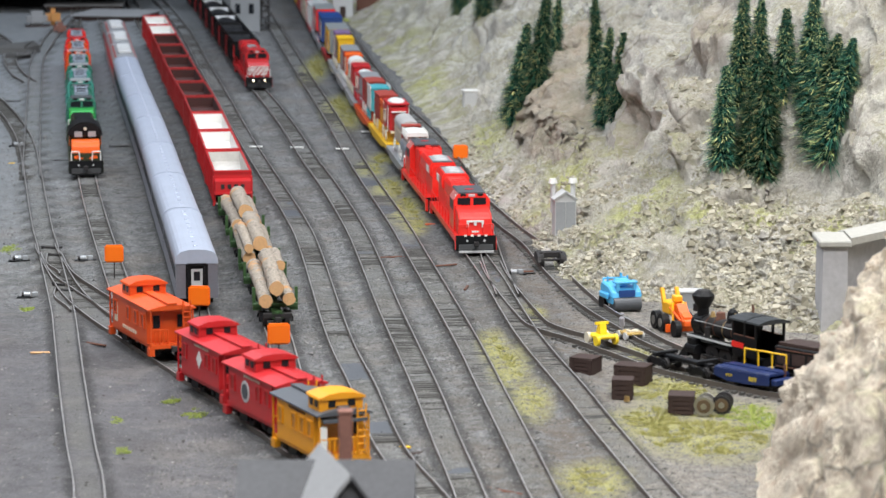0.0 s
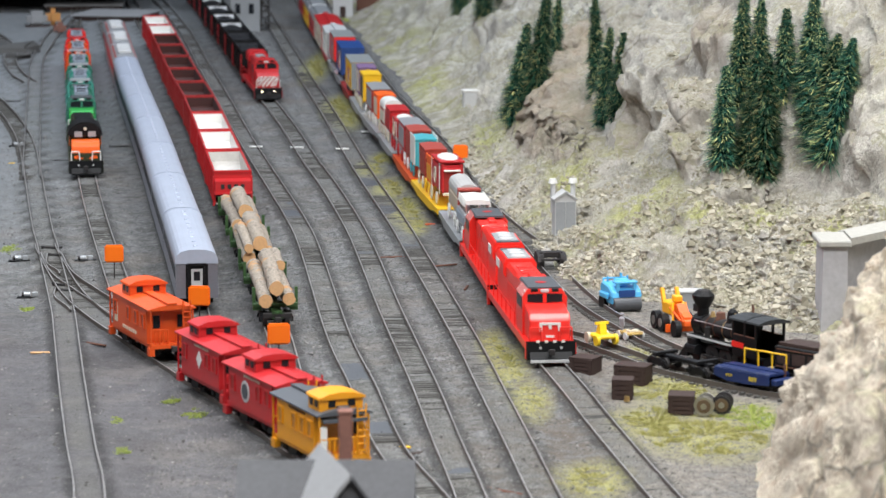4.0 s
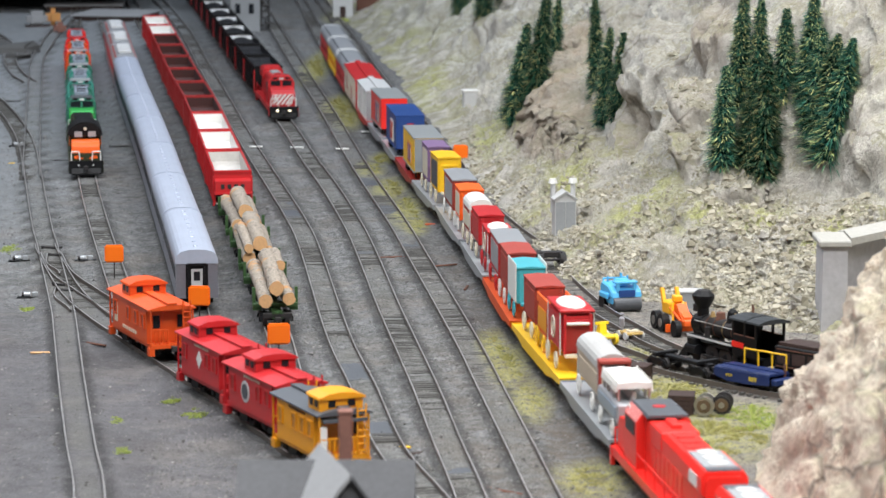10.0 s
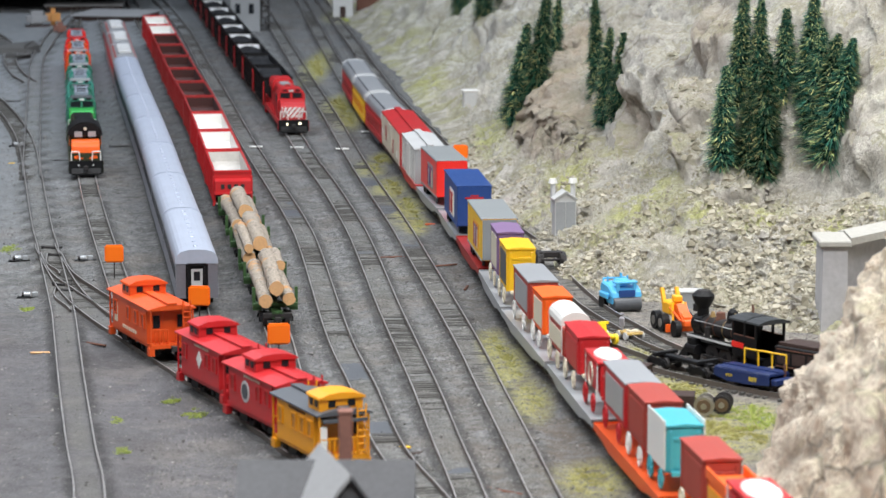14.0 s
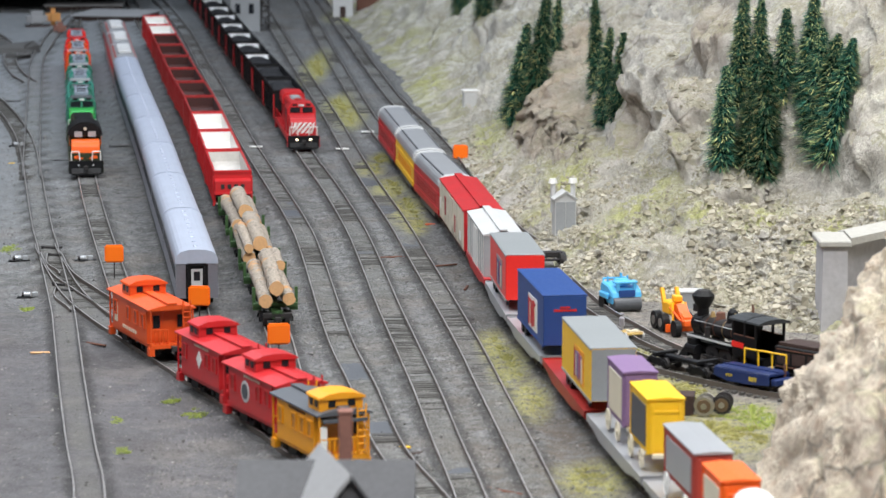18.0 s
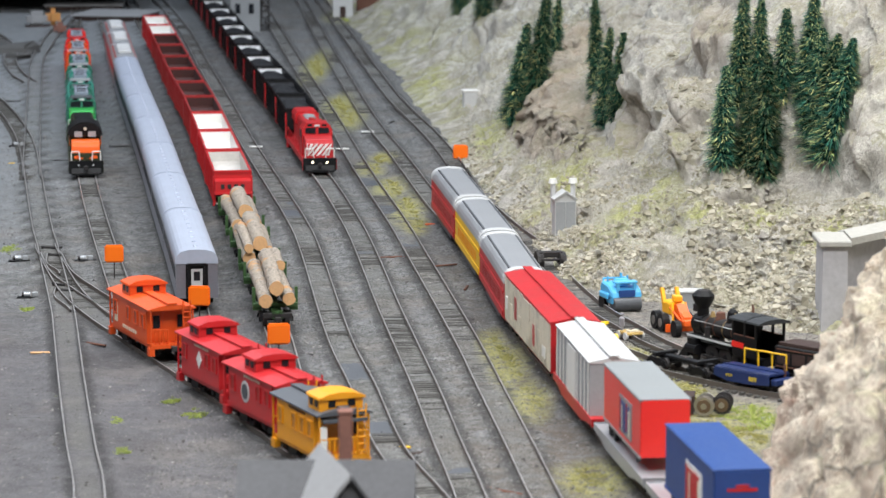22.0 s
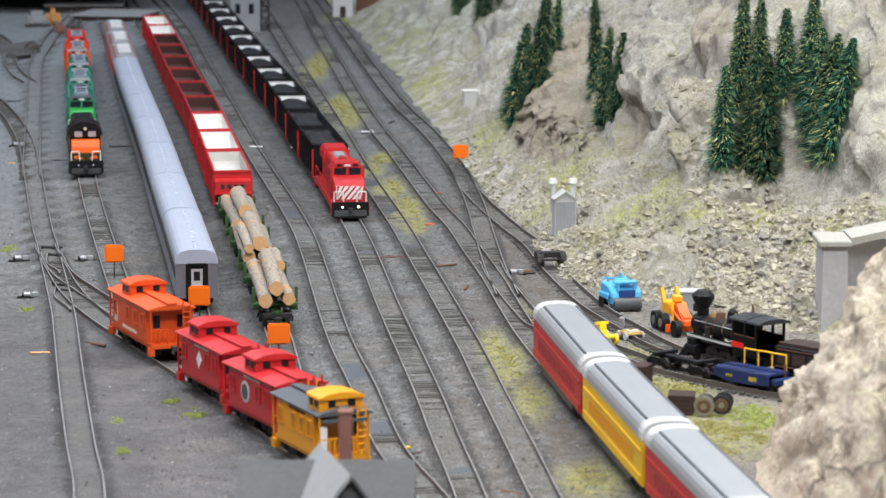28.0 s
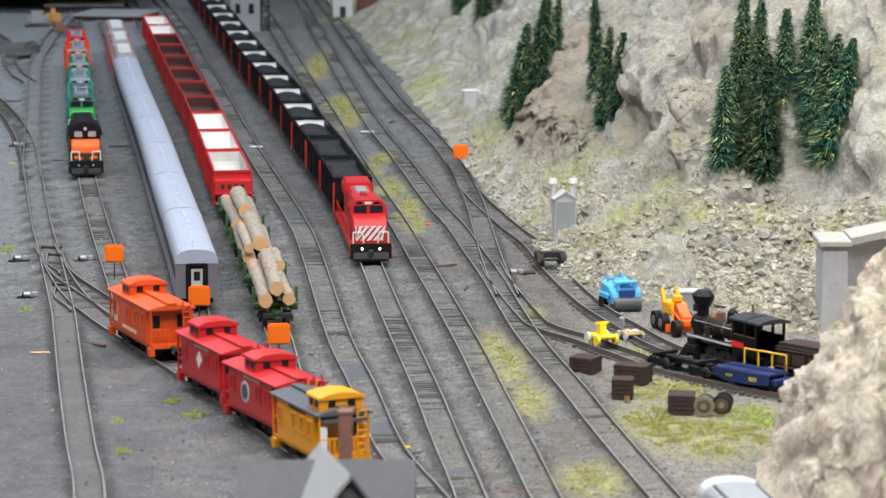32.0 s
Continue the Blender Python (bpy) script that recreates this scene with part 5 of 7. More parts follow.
for a, b in ((6, 250), (252, 496)):
    unit = couple(diesel("diesel_locomotive", "bright red modern freight locomotive with a black pilot", 230, RED, DGREY, RED, group="red locomotives", cab_z=46, marks=WHITE), a, b)
    if a > 100:        # the second unit runs tail first
        for child in unit.children:
            child.matrix_basis = Matrix.Rotation(math.pi, 4, "Z") @ child.matrix_basis
for a, b, paint, lab in ((500, 692, GREY, "grey fish-belly flat car"), (694, 912, YELLOW, "yellow flat car"), (914, 1122, CABORANGE, "orange flat car"), (1124, 1316, GREY, "grey depressed flat car"),
                         (1318, 1537, SILVER, "silver flat car"), (1539, 1722, SILVER, "silver flat car"), (1724, 1910, DRED, "dark red flat car"), (1912, 2076, SILVER, "silver flat car"), (2078, 2240, SILVER, "silver flat car"), (2242, 2405, CRED, "red flat car")):
    couple(flatcar("flat_car", lab + " of the show train", b - a, paint, group="show train flat cars"), a, b)
couple(boxcar("boxcar", "crimson boxcar with mottled cream sides", 221, CRED, CRED, door=MOTTLED, sides=MOTTLED, ribs=MOTTLED), 2409, 2631)
for a, b, paint, lab in ((2633, 2831, CRED, "crimson coach with a silver roof"), (2833, 3035, YELLOW, "yellow coach with a silver roof"), (3037, 3249, CRED, "crimson coach with a silver roof")):
    couple(coach("passenger_car", lab, b - a, paint, SILVER, group="show train coaches", windows=False, seam=DGREY, letters=FADED if paint is CRED else CABYELLOW), a, b)

cp_loco = diesel("diesel_locomotive", "red locomotive with diagonal white nose stripes and lit headlamps", 205, CRED, CRED, CRED, rail=WHITE, lit=True, stripes_on=WHITE)
coal = [(cp_loco, 110)]
HL = 170.0
first = hopper("coal_hopper", "black coal hopper with red corner ladders and a coal load", HL, BLACK, LGREY, CRED, COAL, group="coal train hoppers")
coal.append((first, 225 + HL / 2))
heaped = hopper("coal_hopper", "black coal hopper heaped full of coal", HL, BLACK, COAL, CRED, COAL, group="coal train hoppers")
coal[-1] = (heaped, 225 + HL / 2)
coal.append((first, 225 + HL / 2 + 2 * HL))
coal.append((copy_thing(heaped, at(0, 0)), 225 + HL / 2 + HL))
for k in range(3, 16):
    coal.append((copy_thing(first, at(0, 0)), 225 + HL / 2 + k * HL))

# leading coupler along the main line, and of the coal train, by time
S_MAIN = s_at("main_line", 2655)
MAIN_RUN = [(0, 0), (3, 376), (6, 777), (9, 1187), (12, 1598), (14.5, 1960), (16.5, 2252), (18, 2461), (20, 2738), (22, 3006), (24, 3274), (25, 3401), (28, 3760), (30, 4025), (32, 4312)]
S_COAL = s_at("coal_track", 4090)
COAL_RUN = [(0, 0), (3, 108), (6, 220), (9, 334), (13, 480), (17, 630), (20, 772), (23, 935), (25, 1040), (28, 1220), (30, 1350), (32, 1480)]


def along(run, t):
    xs, ys = [p[0] for p in run], [p[1] for p in run]
    return float(np.interp(t, xs, ys))


# ---------------------------------------------------------------- loads of the show train
TAN = mat("tan_canvas", (0.46, 0.38, 0.29), 0.7, vary=0.15, bump=0.1)
CANVAS = mat("grey_canvas", (0.40, 0.39, 0.38), 0.7, vary=0.12, bump=0.1)


def wagon_wheel(parent, x, y, r, paint):
    bm = bmesh.new()
    n = 14
    for i in range(n):
        a, b = 2 * math.pi * i / n, 2 * math.pi * (i + 1) / n
        cy(bm, (math.cos(a) * r, 0, math.sin(a) * r), (math.cos(b) * r, 0, math.sin(b) * r), 0.8, 0.8, 5)
    for i in range(7):
        a = math.pi * i / 7
        cy(bm, (-math.cos(a) * r, 0, -math.sin(a) * r), (math.cos(a) * r, 0, math.sin(a) * r), 0.45, 0.45, 4)
    cy(bm, (0, -1.2, 0), (0, 1.2, 0), 1.5, 1.5, 8)
    w = part("spoked_wheel", bm, paint, parent)
    w.matrix_basis = at(x, y, 14.2 + r + 0.6)
    return w


def show_wagon(lab, L, hw, z0, z1, side, roof, wheels, front=None, style="flat", group="show wagons", porch=None):
    """A carved parade wagon on spoked wheels, its body from z0 to z1 above the rail."""
    e = thing("show_wagon", lab, "circus wagon", group=group)
    h = L / 2
    hw *= 0.77
    bm = prism(bmesh.new(), [(-hw, z0), (hw, z0), (hw, z1), (-hw, z1)], -h, h, "x")
    bmesh.ops.bevel(bm, geom=list(bm.edges), offset=3.4 if style == "cap" else 0.7, segments=2 if style == "cap" else 1, affect="EDGES")
    part("body", bm, side, e)
    if style == "dome":
        prof = [((hw + 0.6) * math.cos(math.pi * i / 10), z1 + 9 * math.sin(math.pi * i / 10) ** 0.8) for i in range(11)]
        part("canvas_top", prism(bmesh.new(), prof, -h - 0.8, h - 6, "x"), roof, e, smooth=False)
        if porch is not None:
            for s in (-1, 1):
                part("porch_post", box(h - 6, h + 1, s * (hw - 1) - 1.4, s * (hw - 1) + 1.4, z0, z1 + 4, 0.4), porch, e)
            part("porch_roof", box(h - 7, h + 2.5, -hw - 0.6, hw + 0.6, z1 + 3.6, z1 + 6.4, 0.6), porch, e)
            part("porch_wall", box(h - 6, h + 0.6, -hw + 2, hw - 2, z0, z1 + 0.5), porch, e)
    elif style == "cap":
        bm = bmesh.new()
        bmesh.ops.create_uvsphere(bm, u_segments=16, v_segments=8, radius=1)
        for v in bm.verts:
            v.co = Vector((v.co.x * h * 0.86, v.co.y * hw * 0.9, z1 + max(0, v.co.z) * 4.5))
        part("domed_roof", bm, roof, e, smooth=True)
        part("roof_edge", box(-h - 0.8, h + 0.8, -hw - 0.8, hw + 0.8, z1 - 1.2, z1 + 0.8, 0.5), side, e)
    elif style == "open":
        for s in (-1, 1):
            part("side_board", box(-h, h, s * hw - 0.8, s * hw + 0.8, z1 - 1, z1 + 5, 0.4), side, e)
    else:
        part("roof", prism(bmesh.new(), [(-hw - 0.8, z1), (hw + 0.8, z1), (hw + 0.8, z1 + 0.9), (0, z1 + 1.8), (-hw - 0.8, z1 + 0.9)], -h - 0.8, h + 0.8, "x"), roof, e)
    for s in (-1, 1):
        y0, y1 = min(s * hw, s * (hw + 0.6)), max(s * hw, s * (hw + 0.6))
        if front is WHITE:
            part("show_board", box(-h, h, min(s * (hw + 0.8), s * (hw + 1.8)), max(s * (hw + 0.8), s * (hw + 1.8)), z0 + 1, z1 + 4, 0.5), WHITE, e, "tall white show board")
        part("side_panel", box(-h * 0.8, h * 0.8, y0, y1, z0 + 4, z1 - 4), front or side, e)
        for x in (-h * 0.92, h * 0.92):
            part("corner_post", box(x - 0.9, x + 0.9, y0, y1, z0, z1), roof if style != "flat" else side, e)
        if style == "cap":
            ring = [(7 * math.cos(k * math.pi / 8), s * (hw + 0.6), (z0 + z1) / 2 + 7 * math.sin(k * math.pi / 8)) for k in range(17)]
            part("ring_ornament", tube(bmesh.new(), ring, 0.9), CREAM, e)
            part("sunburst", cyl((0, s * (hw + 0.5), (z0 + z1) / 2), (0, s * (hw + 1.0), (z0 + z1) / 2), (z1 - z0) * 0.12, (z1 - z0) * 0.1, 16), wheels, e)
        for x, r in ((h * 0.62, 5.4), (-h * 0.62, 6.2)):
            wagon_wheel(e, x, s * (hw + 1.6), r, wheels)
    part("front_panel", box(h, h + 0.6, -hw * 0.7, hw * 0.7, z0 + 3, z1 - 8), DRED if side is CRED else side, e)
    for y in (-hw * 0.78, hw * 0.78):
        part("front_stile", box(h, h + 1.1, y - 1.0, y + 1.0, z0 + 1, z1 - 2, 0.2), side, e)
    part("front_rail", box(h, h + 1.1, -hw * 0.72, hw * 0.72, z1 - 7.6, z1 - 5.8, 0.2), side, e)
    if style == "cap":
        part("awning", box(h, h + 4, -hw * 0.7, hw * 0.7, z1 - 9, z1 - 7.4, 0.4), WHITE, e)
    part("foot_board", box(h, h + 5, -hw * 0.8, hw * 0.8, z0 - 1, z0 + 1), wheels, e)
    part("tongue", cyl((h, 0, z0 - 3), (h + 12, 0, 16), 0.7, 0.6, 6), wheels, e)
    return e


SKYGREY = mat("pale_blue_silver", (0.34, 0.40, 0.47), 0.4, metal=0.3, vary=0.1, bump=0.04)


def calliope(lab, L):
    e = thing("steam_calliope_wagon", lab, "circus wagon", group="show wagons")
    h = L / 2
    part("body", box(-h, h, -12, 12, 24, 36, 0.8), SILVER, e)
    part("roof", prism(bmesh.new(), [(-10, 44), (10, 44), (11, 45.5), (10, 47.5), (0, 48.5), (-10, 47.5), (-11, 45.5)], -h * 0.75, h * 0.75, "x"), WHITE, e)
    for k in range(7):
        part("scroll_finial", cyl((-h * 0.7 + k * h * 0.23, -10.5, 42), (-h * 0.7 + k * h * 0.23, -10.5, 49), 1.5, 0.6, 8), WHITE, e)
        part("scroll_finial", cyl((-h * 0.7 + k * h * 0.23, 10.5, 42), (-h * 0.7 + k * h * 0.23, 10.5, 49), 1.5, 0.6, 8), WHITE, e)
    for i in range(9):
        part("whistle_pipe", cyl((-h * 0.7 + i * h * 0.17, 0, 36), (-h * 0.7 + i * h * 0.17, 0, 39 + 5 * abs(math.sin(i * 1.1))), 1.8, 1.8, 8), STEEL, e)
    for s in (-1, 1):
        for x in (-h * 0.7, -h * 0.3, h * 0.3, h * 0.7):
            part("roof_post", cyl((x, s * 9.5, 36), (x, s * 9.5, 45), 1.0, 1.0, 6), STEEL, e)
        part("scroll_panel", box(-h * 0.9, h * 0.9, min(s * 12, s * 12.8), max(s * 12, s * 12.8), 27, 34, 0.3), SKYGREY, e)
        for x in (h * 0.62, -h * 0.62):
            wagon_wheel(e, x, s * 12.6, 4.8, WHITE)
    return e


def trailer(lab, L, hw, z0, z1, side, roof, front, poster=None, art=None):
    """A two-axle van trailer standing on its landing gear."""
    e = thing("van_trailer", lab, "trailer", group="show trailers")
    h = L / 2
    bm = box(-h, h, -hw, hw, z0, z1)
    bmesh.ops.bevel(bm, geom=list(bm.edges), offset=0.8, segments=2, affect="EDGES")
    part("body", bm, side, e)
    part("roof", box(-h + 0.4, h - 0.4, -hw + 0.4, hw - 0.4, z1 - 0.2, z1 + 0.5, 0.2), roof, e)
    part("front_wall", box(h - 0.2, h + 0.4, -hw + 0.6, hw - 0.6, z0 + 0.6, z1 - 0.6), front, e)
    if front is BLUE:
        part("front_mark", box(h + 0.3, h + 0.8, -8, 8, z1 - 11, z1 - 9.4), CRED, e)
        part("front_mark", box(h + 0.3, h + 0.8, -3.5, 3.5, z1 - 8.8, z1 - 7.6), CRED, e)
    for y in (-hw, hw):
        part("corner_rail", box(-h, h, y - 0.5, y + 0.5, z1 - 0.9, z1 + 0.3), roof, e)
        part("base_rail", box(-h, h, y - 0.5, y + 0.5, z0 - 0.4, z0 + 1.0), roof, e)
    part("rear_door", box(-h - 0.4, -h + 0.2, -hw + 1, -0.4, z0 + 1, z1 - 1), side, e)
    part("rear_door", box(-h - 0.4, -h + 0.2, 0.4, hw - 1, z0 + 1, z1 - 1), side, e)
    for s in (-1, 1):
        if poster is not None:
            part("poster", box(-h * 0.1, h * 0.55, min(s * hw, s * (hw + 0.4)), max(s * hw, s * (hw + 0.4)), z0 + 4, z1 - 8), poster, e)
            for k in range(5):
                part("poster_stripe", box(-h * 0.06 + k * h * 0.12, -h * 0.02 + k * h * 0.12, min(s * hw, s * (hw + 0.9)), max(s * hw, s * (hw + 0.9)), z0 + 5.5 + 2 * (k % 2), z1 - 10 - 3 * (k % 3)), (CRED, CREAM, art or CRED)[k % 3], e)
            part("poster_picture", box(0, h * 0.45, min(s * hw, s * (hw + 0.7)), max(s * hw, s * (hw + 0.7)), z0 + 7, z1 - 11), art or CRED, e)
        part("landing_leg", box(h * 0.5, h * 0.5 + 2.4, s * hw * 0.7 - 1, s * hw * 0.7 + 1, 14, z0), DGREY, e)
        for x in (-h * 0.72, -h * 0.48):
            part("tyre", cyl((x, s * hw * 0.55, 18.8), (x, s * (hw - 1), 18.8), 4.8, 4.8, 14), BLACK, e)
    part("axle_frame", box(-h * 0.85, -h * 0.35, -hw * 0.5, hw * 0.5, 18, z0), DGREY, e)
    return e


couple(calliope("white and silver calliope organ wagon on a grey flat car", 66), 502, 566)
couple(show_wagon("cream wagon with a rounded grey canvas top and brown-red front", 84, 12.5, 25, 43, TAN, CANVAS, WHITE, TAN, "dome", porch=BROWNRED), 576, 660)
couple(show_wagon("red parade wagon with a white domed cap on cream wheels", 56, 14.5, 25, 55, CRED, WHITE, CREAM, CRED, "cap"), 722, 778)
couple(show_wagon("orange open-sided wagon on the yellow flat car", 44, 13, 24, 46, ORANGE, BROWNRED, YELLOW, CABYELLOW, "open"), 784, 830)
couple(show_wagon("brown-red box wagon on white wheels", 56, 13, 25, 52, BROWNRED, BROWNRED, CREAM), 836, 892)
couple(show_wagon("teal wagon with white side panels and teal wheels", 46, 13, 25, 51, TEAL, TEAL, TEAL, WHITE), 928, 974)
couple(show_wagon("tall brown-red box wagon on white wheels", 54, 13.5, 25, 53, BROWNRED, BROWNRED, WHITE), 984, 1038)
couple(show_wagon("red baggage wagon with a silver roof", 72, 13.5, 25, 52, CRED, SILVER, CRED, SILVER), 1046, 1118)
couple(show_wagon("red tableau wagon with a white cap", 46, 13, 25, 47, CRED, WHITE, CRED, CRED, "cap"), 1142, 1188)
couple(show_wagon("crimson box wagon on yellow wheels", 58, 13, 25, 49, CRED, CRED, CREAM), 1216, 1274)
couple(show_wagon("tan wagon under a white canvas dome", 56, 13, 24, 44, BROWNRED, WHITE, CREAM, CREAM, "dome"), 1286, 1342)
couple(show_wagon("orange wagon with gilt carving on white wheels", 44, 13, 24, 50, ORANGE, ORANGE, WHITE, CREAM), 1368, 1412)
couple(show_wagon("grey and brown cage wagon with a silver roof", 78, 13.5, 24, 51, BROWNRED, SILVER, WHITE, SILVER), 1430, 1508)
couple(show_wagon("tall yellow ticket wagon with cream wheels", 52, 13.6, 24, 56, YELLOW, YELLOW, CREAM, DGREY), 1552, 1604)
couple(show_wagon("dull purple wagon with a cream frame", 52, 13, 24, 57, PURPLE, PURPLE, CREAM, CREAM), 1628, 1680)
couple(trailer("silver van trailer with yellow side panels", 116, 14.5, 22, 56, YELLOW, TRAILERGREY, TRAILERGREY, CABYELLOW, PURPLE), 1716, 1832)
couple(trailer("navy blue van trailer with a red and white poster", 118, 15, 22, 57, BLUE, BLUE, BLUE, WHITE, CRED), 1910, 2028)
couple(trailer("red van trailer with silver roof and pale side poster", 116, 14.5, 22, 56, RED, TRAILERGREY, RED, TRAILERGREY, BLUE), 2098, 2214)
couple(boxcar("container_van", "white and silver ribbed van body on the red flat car", 144, GREY, LGREY, door=WHITE, w=15.5, top=47, wheels=False, ribs=WHITE), 2254, 2400)


# ---------------------------------------------------------------- log cars
def log_car(m):
    e = thing("log_car", "green skeleton log car loaded with cut logs", "flat car", m, "log cars")
    part("spine", box(-92, 92, -4, 4, 9, 13), FRAMEGREEN, e)
    for x in (-62, 62):
        part("bunk", box(x - 5, x + 5, -17, 17, 13, 16.5, 0.5), FRAMEGREEN, e)
        for s in (-1, 1):
            part("stake", box(x - 1.6, x + 1.6, s * 16 - 1.2, s * 16 + 1.2, 14, 28), FRAMEGREEN, e)
            part("stake_foot", box(x - 4, x + 4, s * 14 - 3, s * 14 + 3, 11, 14), FRAMEGREEN, e)
        truck(e, x, 2, BLACK)
    part("end_beam", box(88, 92, -11, 11, 9, 13, 0.5), DARKIRON, e)
    part("end_beam", box(-92, -88, -13, 13, 9, 14, 0.5), FRAMEGREEN, e)
    coupler(e, 92, 1)
    return e


def log(x0, x1, y, z, r, seed, m):
    rng = random.Random(seed)
    bm = bmesh.new()
    rings, n, seg = [], 26, 16
    wob = [rng.uniform(-1, 1) for _ in range(8)]
    for t in (0.0, 0.002, *[i / n for i in range(1, n)], 0.998, 1.0):
        x = x0 + (x1 - x0) * t
        cy0 = y + wob[0] * 1.4 * math.sin(3 * t + wob[1])
        cz0 = z + wob[2] * 0.8 * math.sin(4 * t + wob[3])
        ring = []
        for k in range(seg):
            a = 2 * math.pi * k / seg
            rr = r * (1 - 0.12 * t) * (1 + 0.16 * noise.noise(Vector((x / 9, math.cos(a) * 2 + seed, math.sin(a) * 2))) + 0.12 * max(0.0, noise.noise(Vector((x / 4, math.cos(a) * 3 - seed, math.sin(a) * 3))) - 0.25) * 3)
            ring.append(bm.verts.new((x, cy0 + rr * math.cos(a), cz0 + rr * math.sin(a))))
        rings.append(ring)
    for a, b in zip(rings, rings[1:]):
        for k in range(seg):
            bm.faces.new((a[k], a[(k + 1) % seg], b[(k + 1) % seg], b[k]))
    for ring in (rings[0], rings[-1]):
        f = bm.faces.new(ring if ring is rings[0] else ring[::-1])
        f.material_index = 1
    for f in bm.faces:
        f.smooth = len(f.verts) == 4
    e = part("log", bm, [PEELED, CUTWOOD], None, smooth=True)
    for f in e.data.polygons:
        if len(f.vertices) > 4:
            f.use_smooth = False
    tagged(e, "peeled pale-barked log with an orange cut end", "log", "logs on the log cars")
    e.matrix_basis = m
    return e


# each load: from, to, across, height, radius
LOADS = (((-78, 92, -8.4, 22.2, 5.9), (-70, 84, 8.6, 22.4, 5.6), (-66, 90, 0.2, 31.5, 6.1), (-88, -20, 9.5, 31.0, 4.6)),
         ((-84, 80, -8.0, 22.4, 6.2), (-76, 86, 8.4, 22.8, 6.4), (-80, 64, 0.6, 32.6, 6.9), (-30, 84, -9.6, 32.0, 4.4)),
         ((-70, 88, -8.2, 22.8, 6.6), (-62, 80, 8.2, 22.6, 6.4), (-36, 84, -0.6, 34.0, 7.2)))
sg = s_at("ore_track", 2285)
for k in range(3):
    mid = sg - 97 - k * 194
    pm = R["ore_track"].seat(mid, 120)
    log_car(pm)
    for j, (x0, x1, y, z, r) in enumerate(LOADS[k]):
        log(x0, x1, y, z, r, 31 * k + j, pm)


# ---------------------------------------------------------------- orange marker flags
def flag(x, y, size=16.0, lift=12.0, turn=0.0):
    e = thing("marker_flag", "bright orange square plastic marker on a wire", "marker flag", at(x, y, 0, 0, 0, turn), "orange markers")
    bm = box(-size / 2, size / 2, -2.2, 2.2, lift, lift + size * 0.94)
    bmesh.ops.bevel(bm, geom=list(bm.edges), offset=1.2, segments=2, affect="EDGES")
    part("square", bm, FLAGORANGE, e)
    part("wire", cyl((0, 0, -1), (0, 0, lift), 0.6, 0.6, 6), DARKIRON, e)
    part("base", cyl((0, 0, -1), (0, 0, 1.4), 3.2, 2.6, 10), DARKIRON, e)
    return e


flag(-272, 2540, 15.5, 15.5, 4)
flag(-187, 2352, 16.5, 11.3, -4)
flag(-119.5, 2226, 16.5, 4.5, 6)
flag(19, 3350, 16.0, 2, 0)


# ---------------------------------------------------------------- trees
# Bristle roots darkened and yellowish tips lightened: the crown's shade put into colour.
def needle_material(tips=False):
    m = bpy.data.materials.new("lit_needle_tips" if tips else "bottle_brush_needles")
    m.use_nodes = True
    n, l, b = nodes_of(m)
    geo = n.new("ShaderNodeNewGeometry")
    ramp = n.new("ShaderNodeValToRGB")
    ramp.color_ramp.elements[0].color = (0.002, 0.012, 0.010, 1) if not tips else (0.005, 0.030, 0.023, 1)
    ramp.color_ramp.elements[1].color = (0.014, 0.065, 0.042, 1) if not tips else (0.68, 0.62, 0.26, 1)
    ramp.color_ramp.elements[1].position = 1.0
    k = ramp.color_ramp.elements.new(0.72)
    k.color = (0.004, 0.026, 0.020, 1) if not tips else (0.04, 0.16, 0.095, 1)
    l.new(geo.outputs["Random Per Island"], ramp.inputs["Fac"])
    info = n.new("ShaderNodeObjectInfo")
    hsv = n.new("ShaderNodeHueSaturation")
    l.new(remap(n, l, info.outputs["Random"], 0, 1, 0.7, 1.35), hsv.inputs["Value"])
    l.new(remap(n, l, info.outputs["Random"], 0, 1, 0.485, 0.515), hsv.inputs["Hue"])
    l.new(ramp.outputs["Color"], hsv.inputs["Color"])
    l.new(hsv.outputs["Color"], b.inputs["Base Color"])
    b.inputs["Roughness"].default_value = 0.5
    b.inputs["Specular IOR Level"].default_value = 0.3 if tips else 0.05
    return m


NEEDLE = needle_material()
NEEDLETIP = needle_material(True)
TWIG = mat("twisted_wire_trunk", (0.06, 0.045, 0.03), 0.8, vary=0.3, bump=0.2)


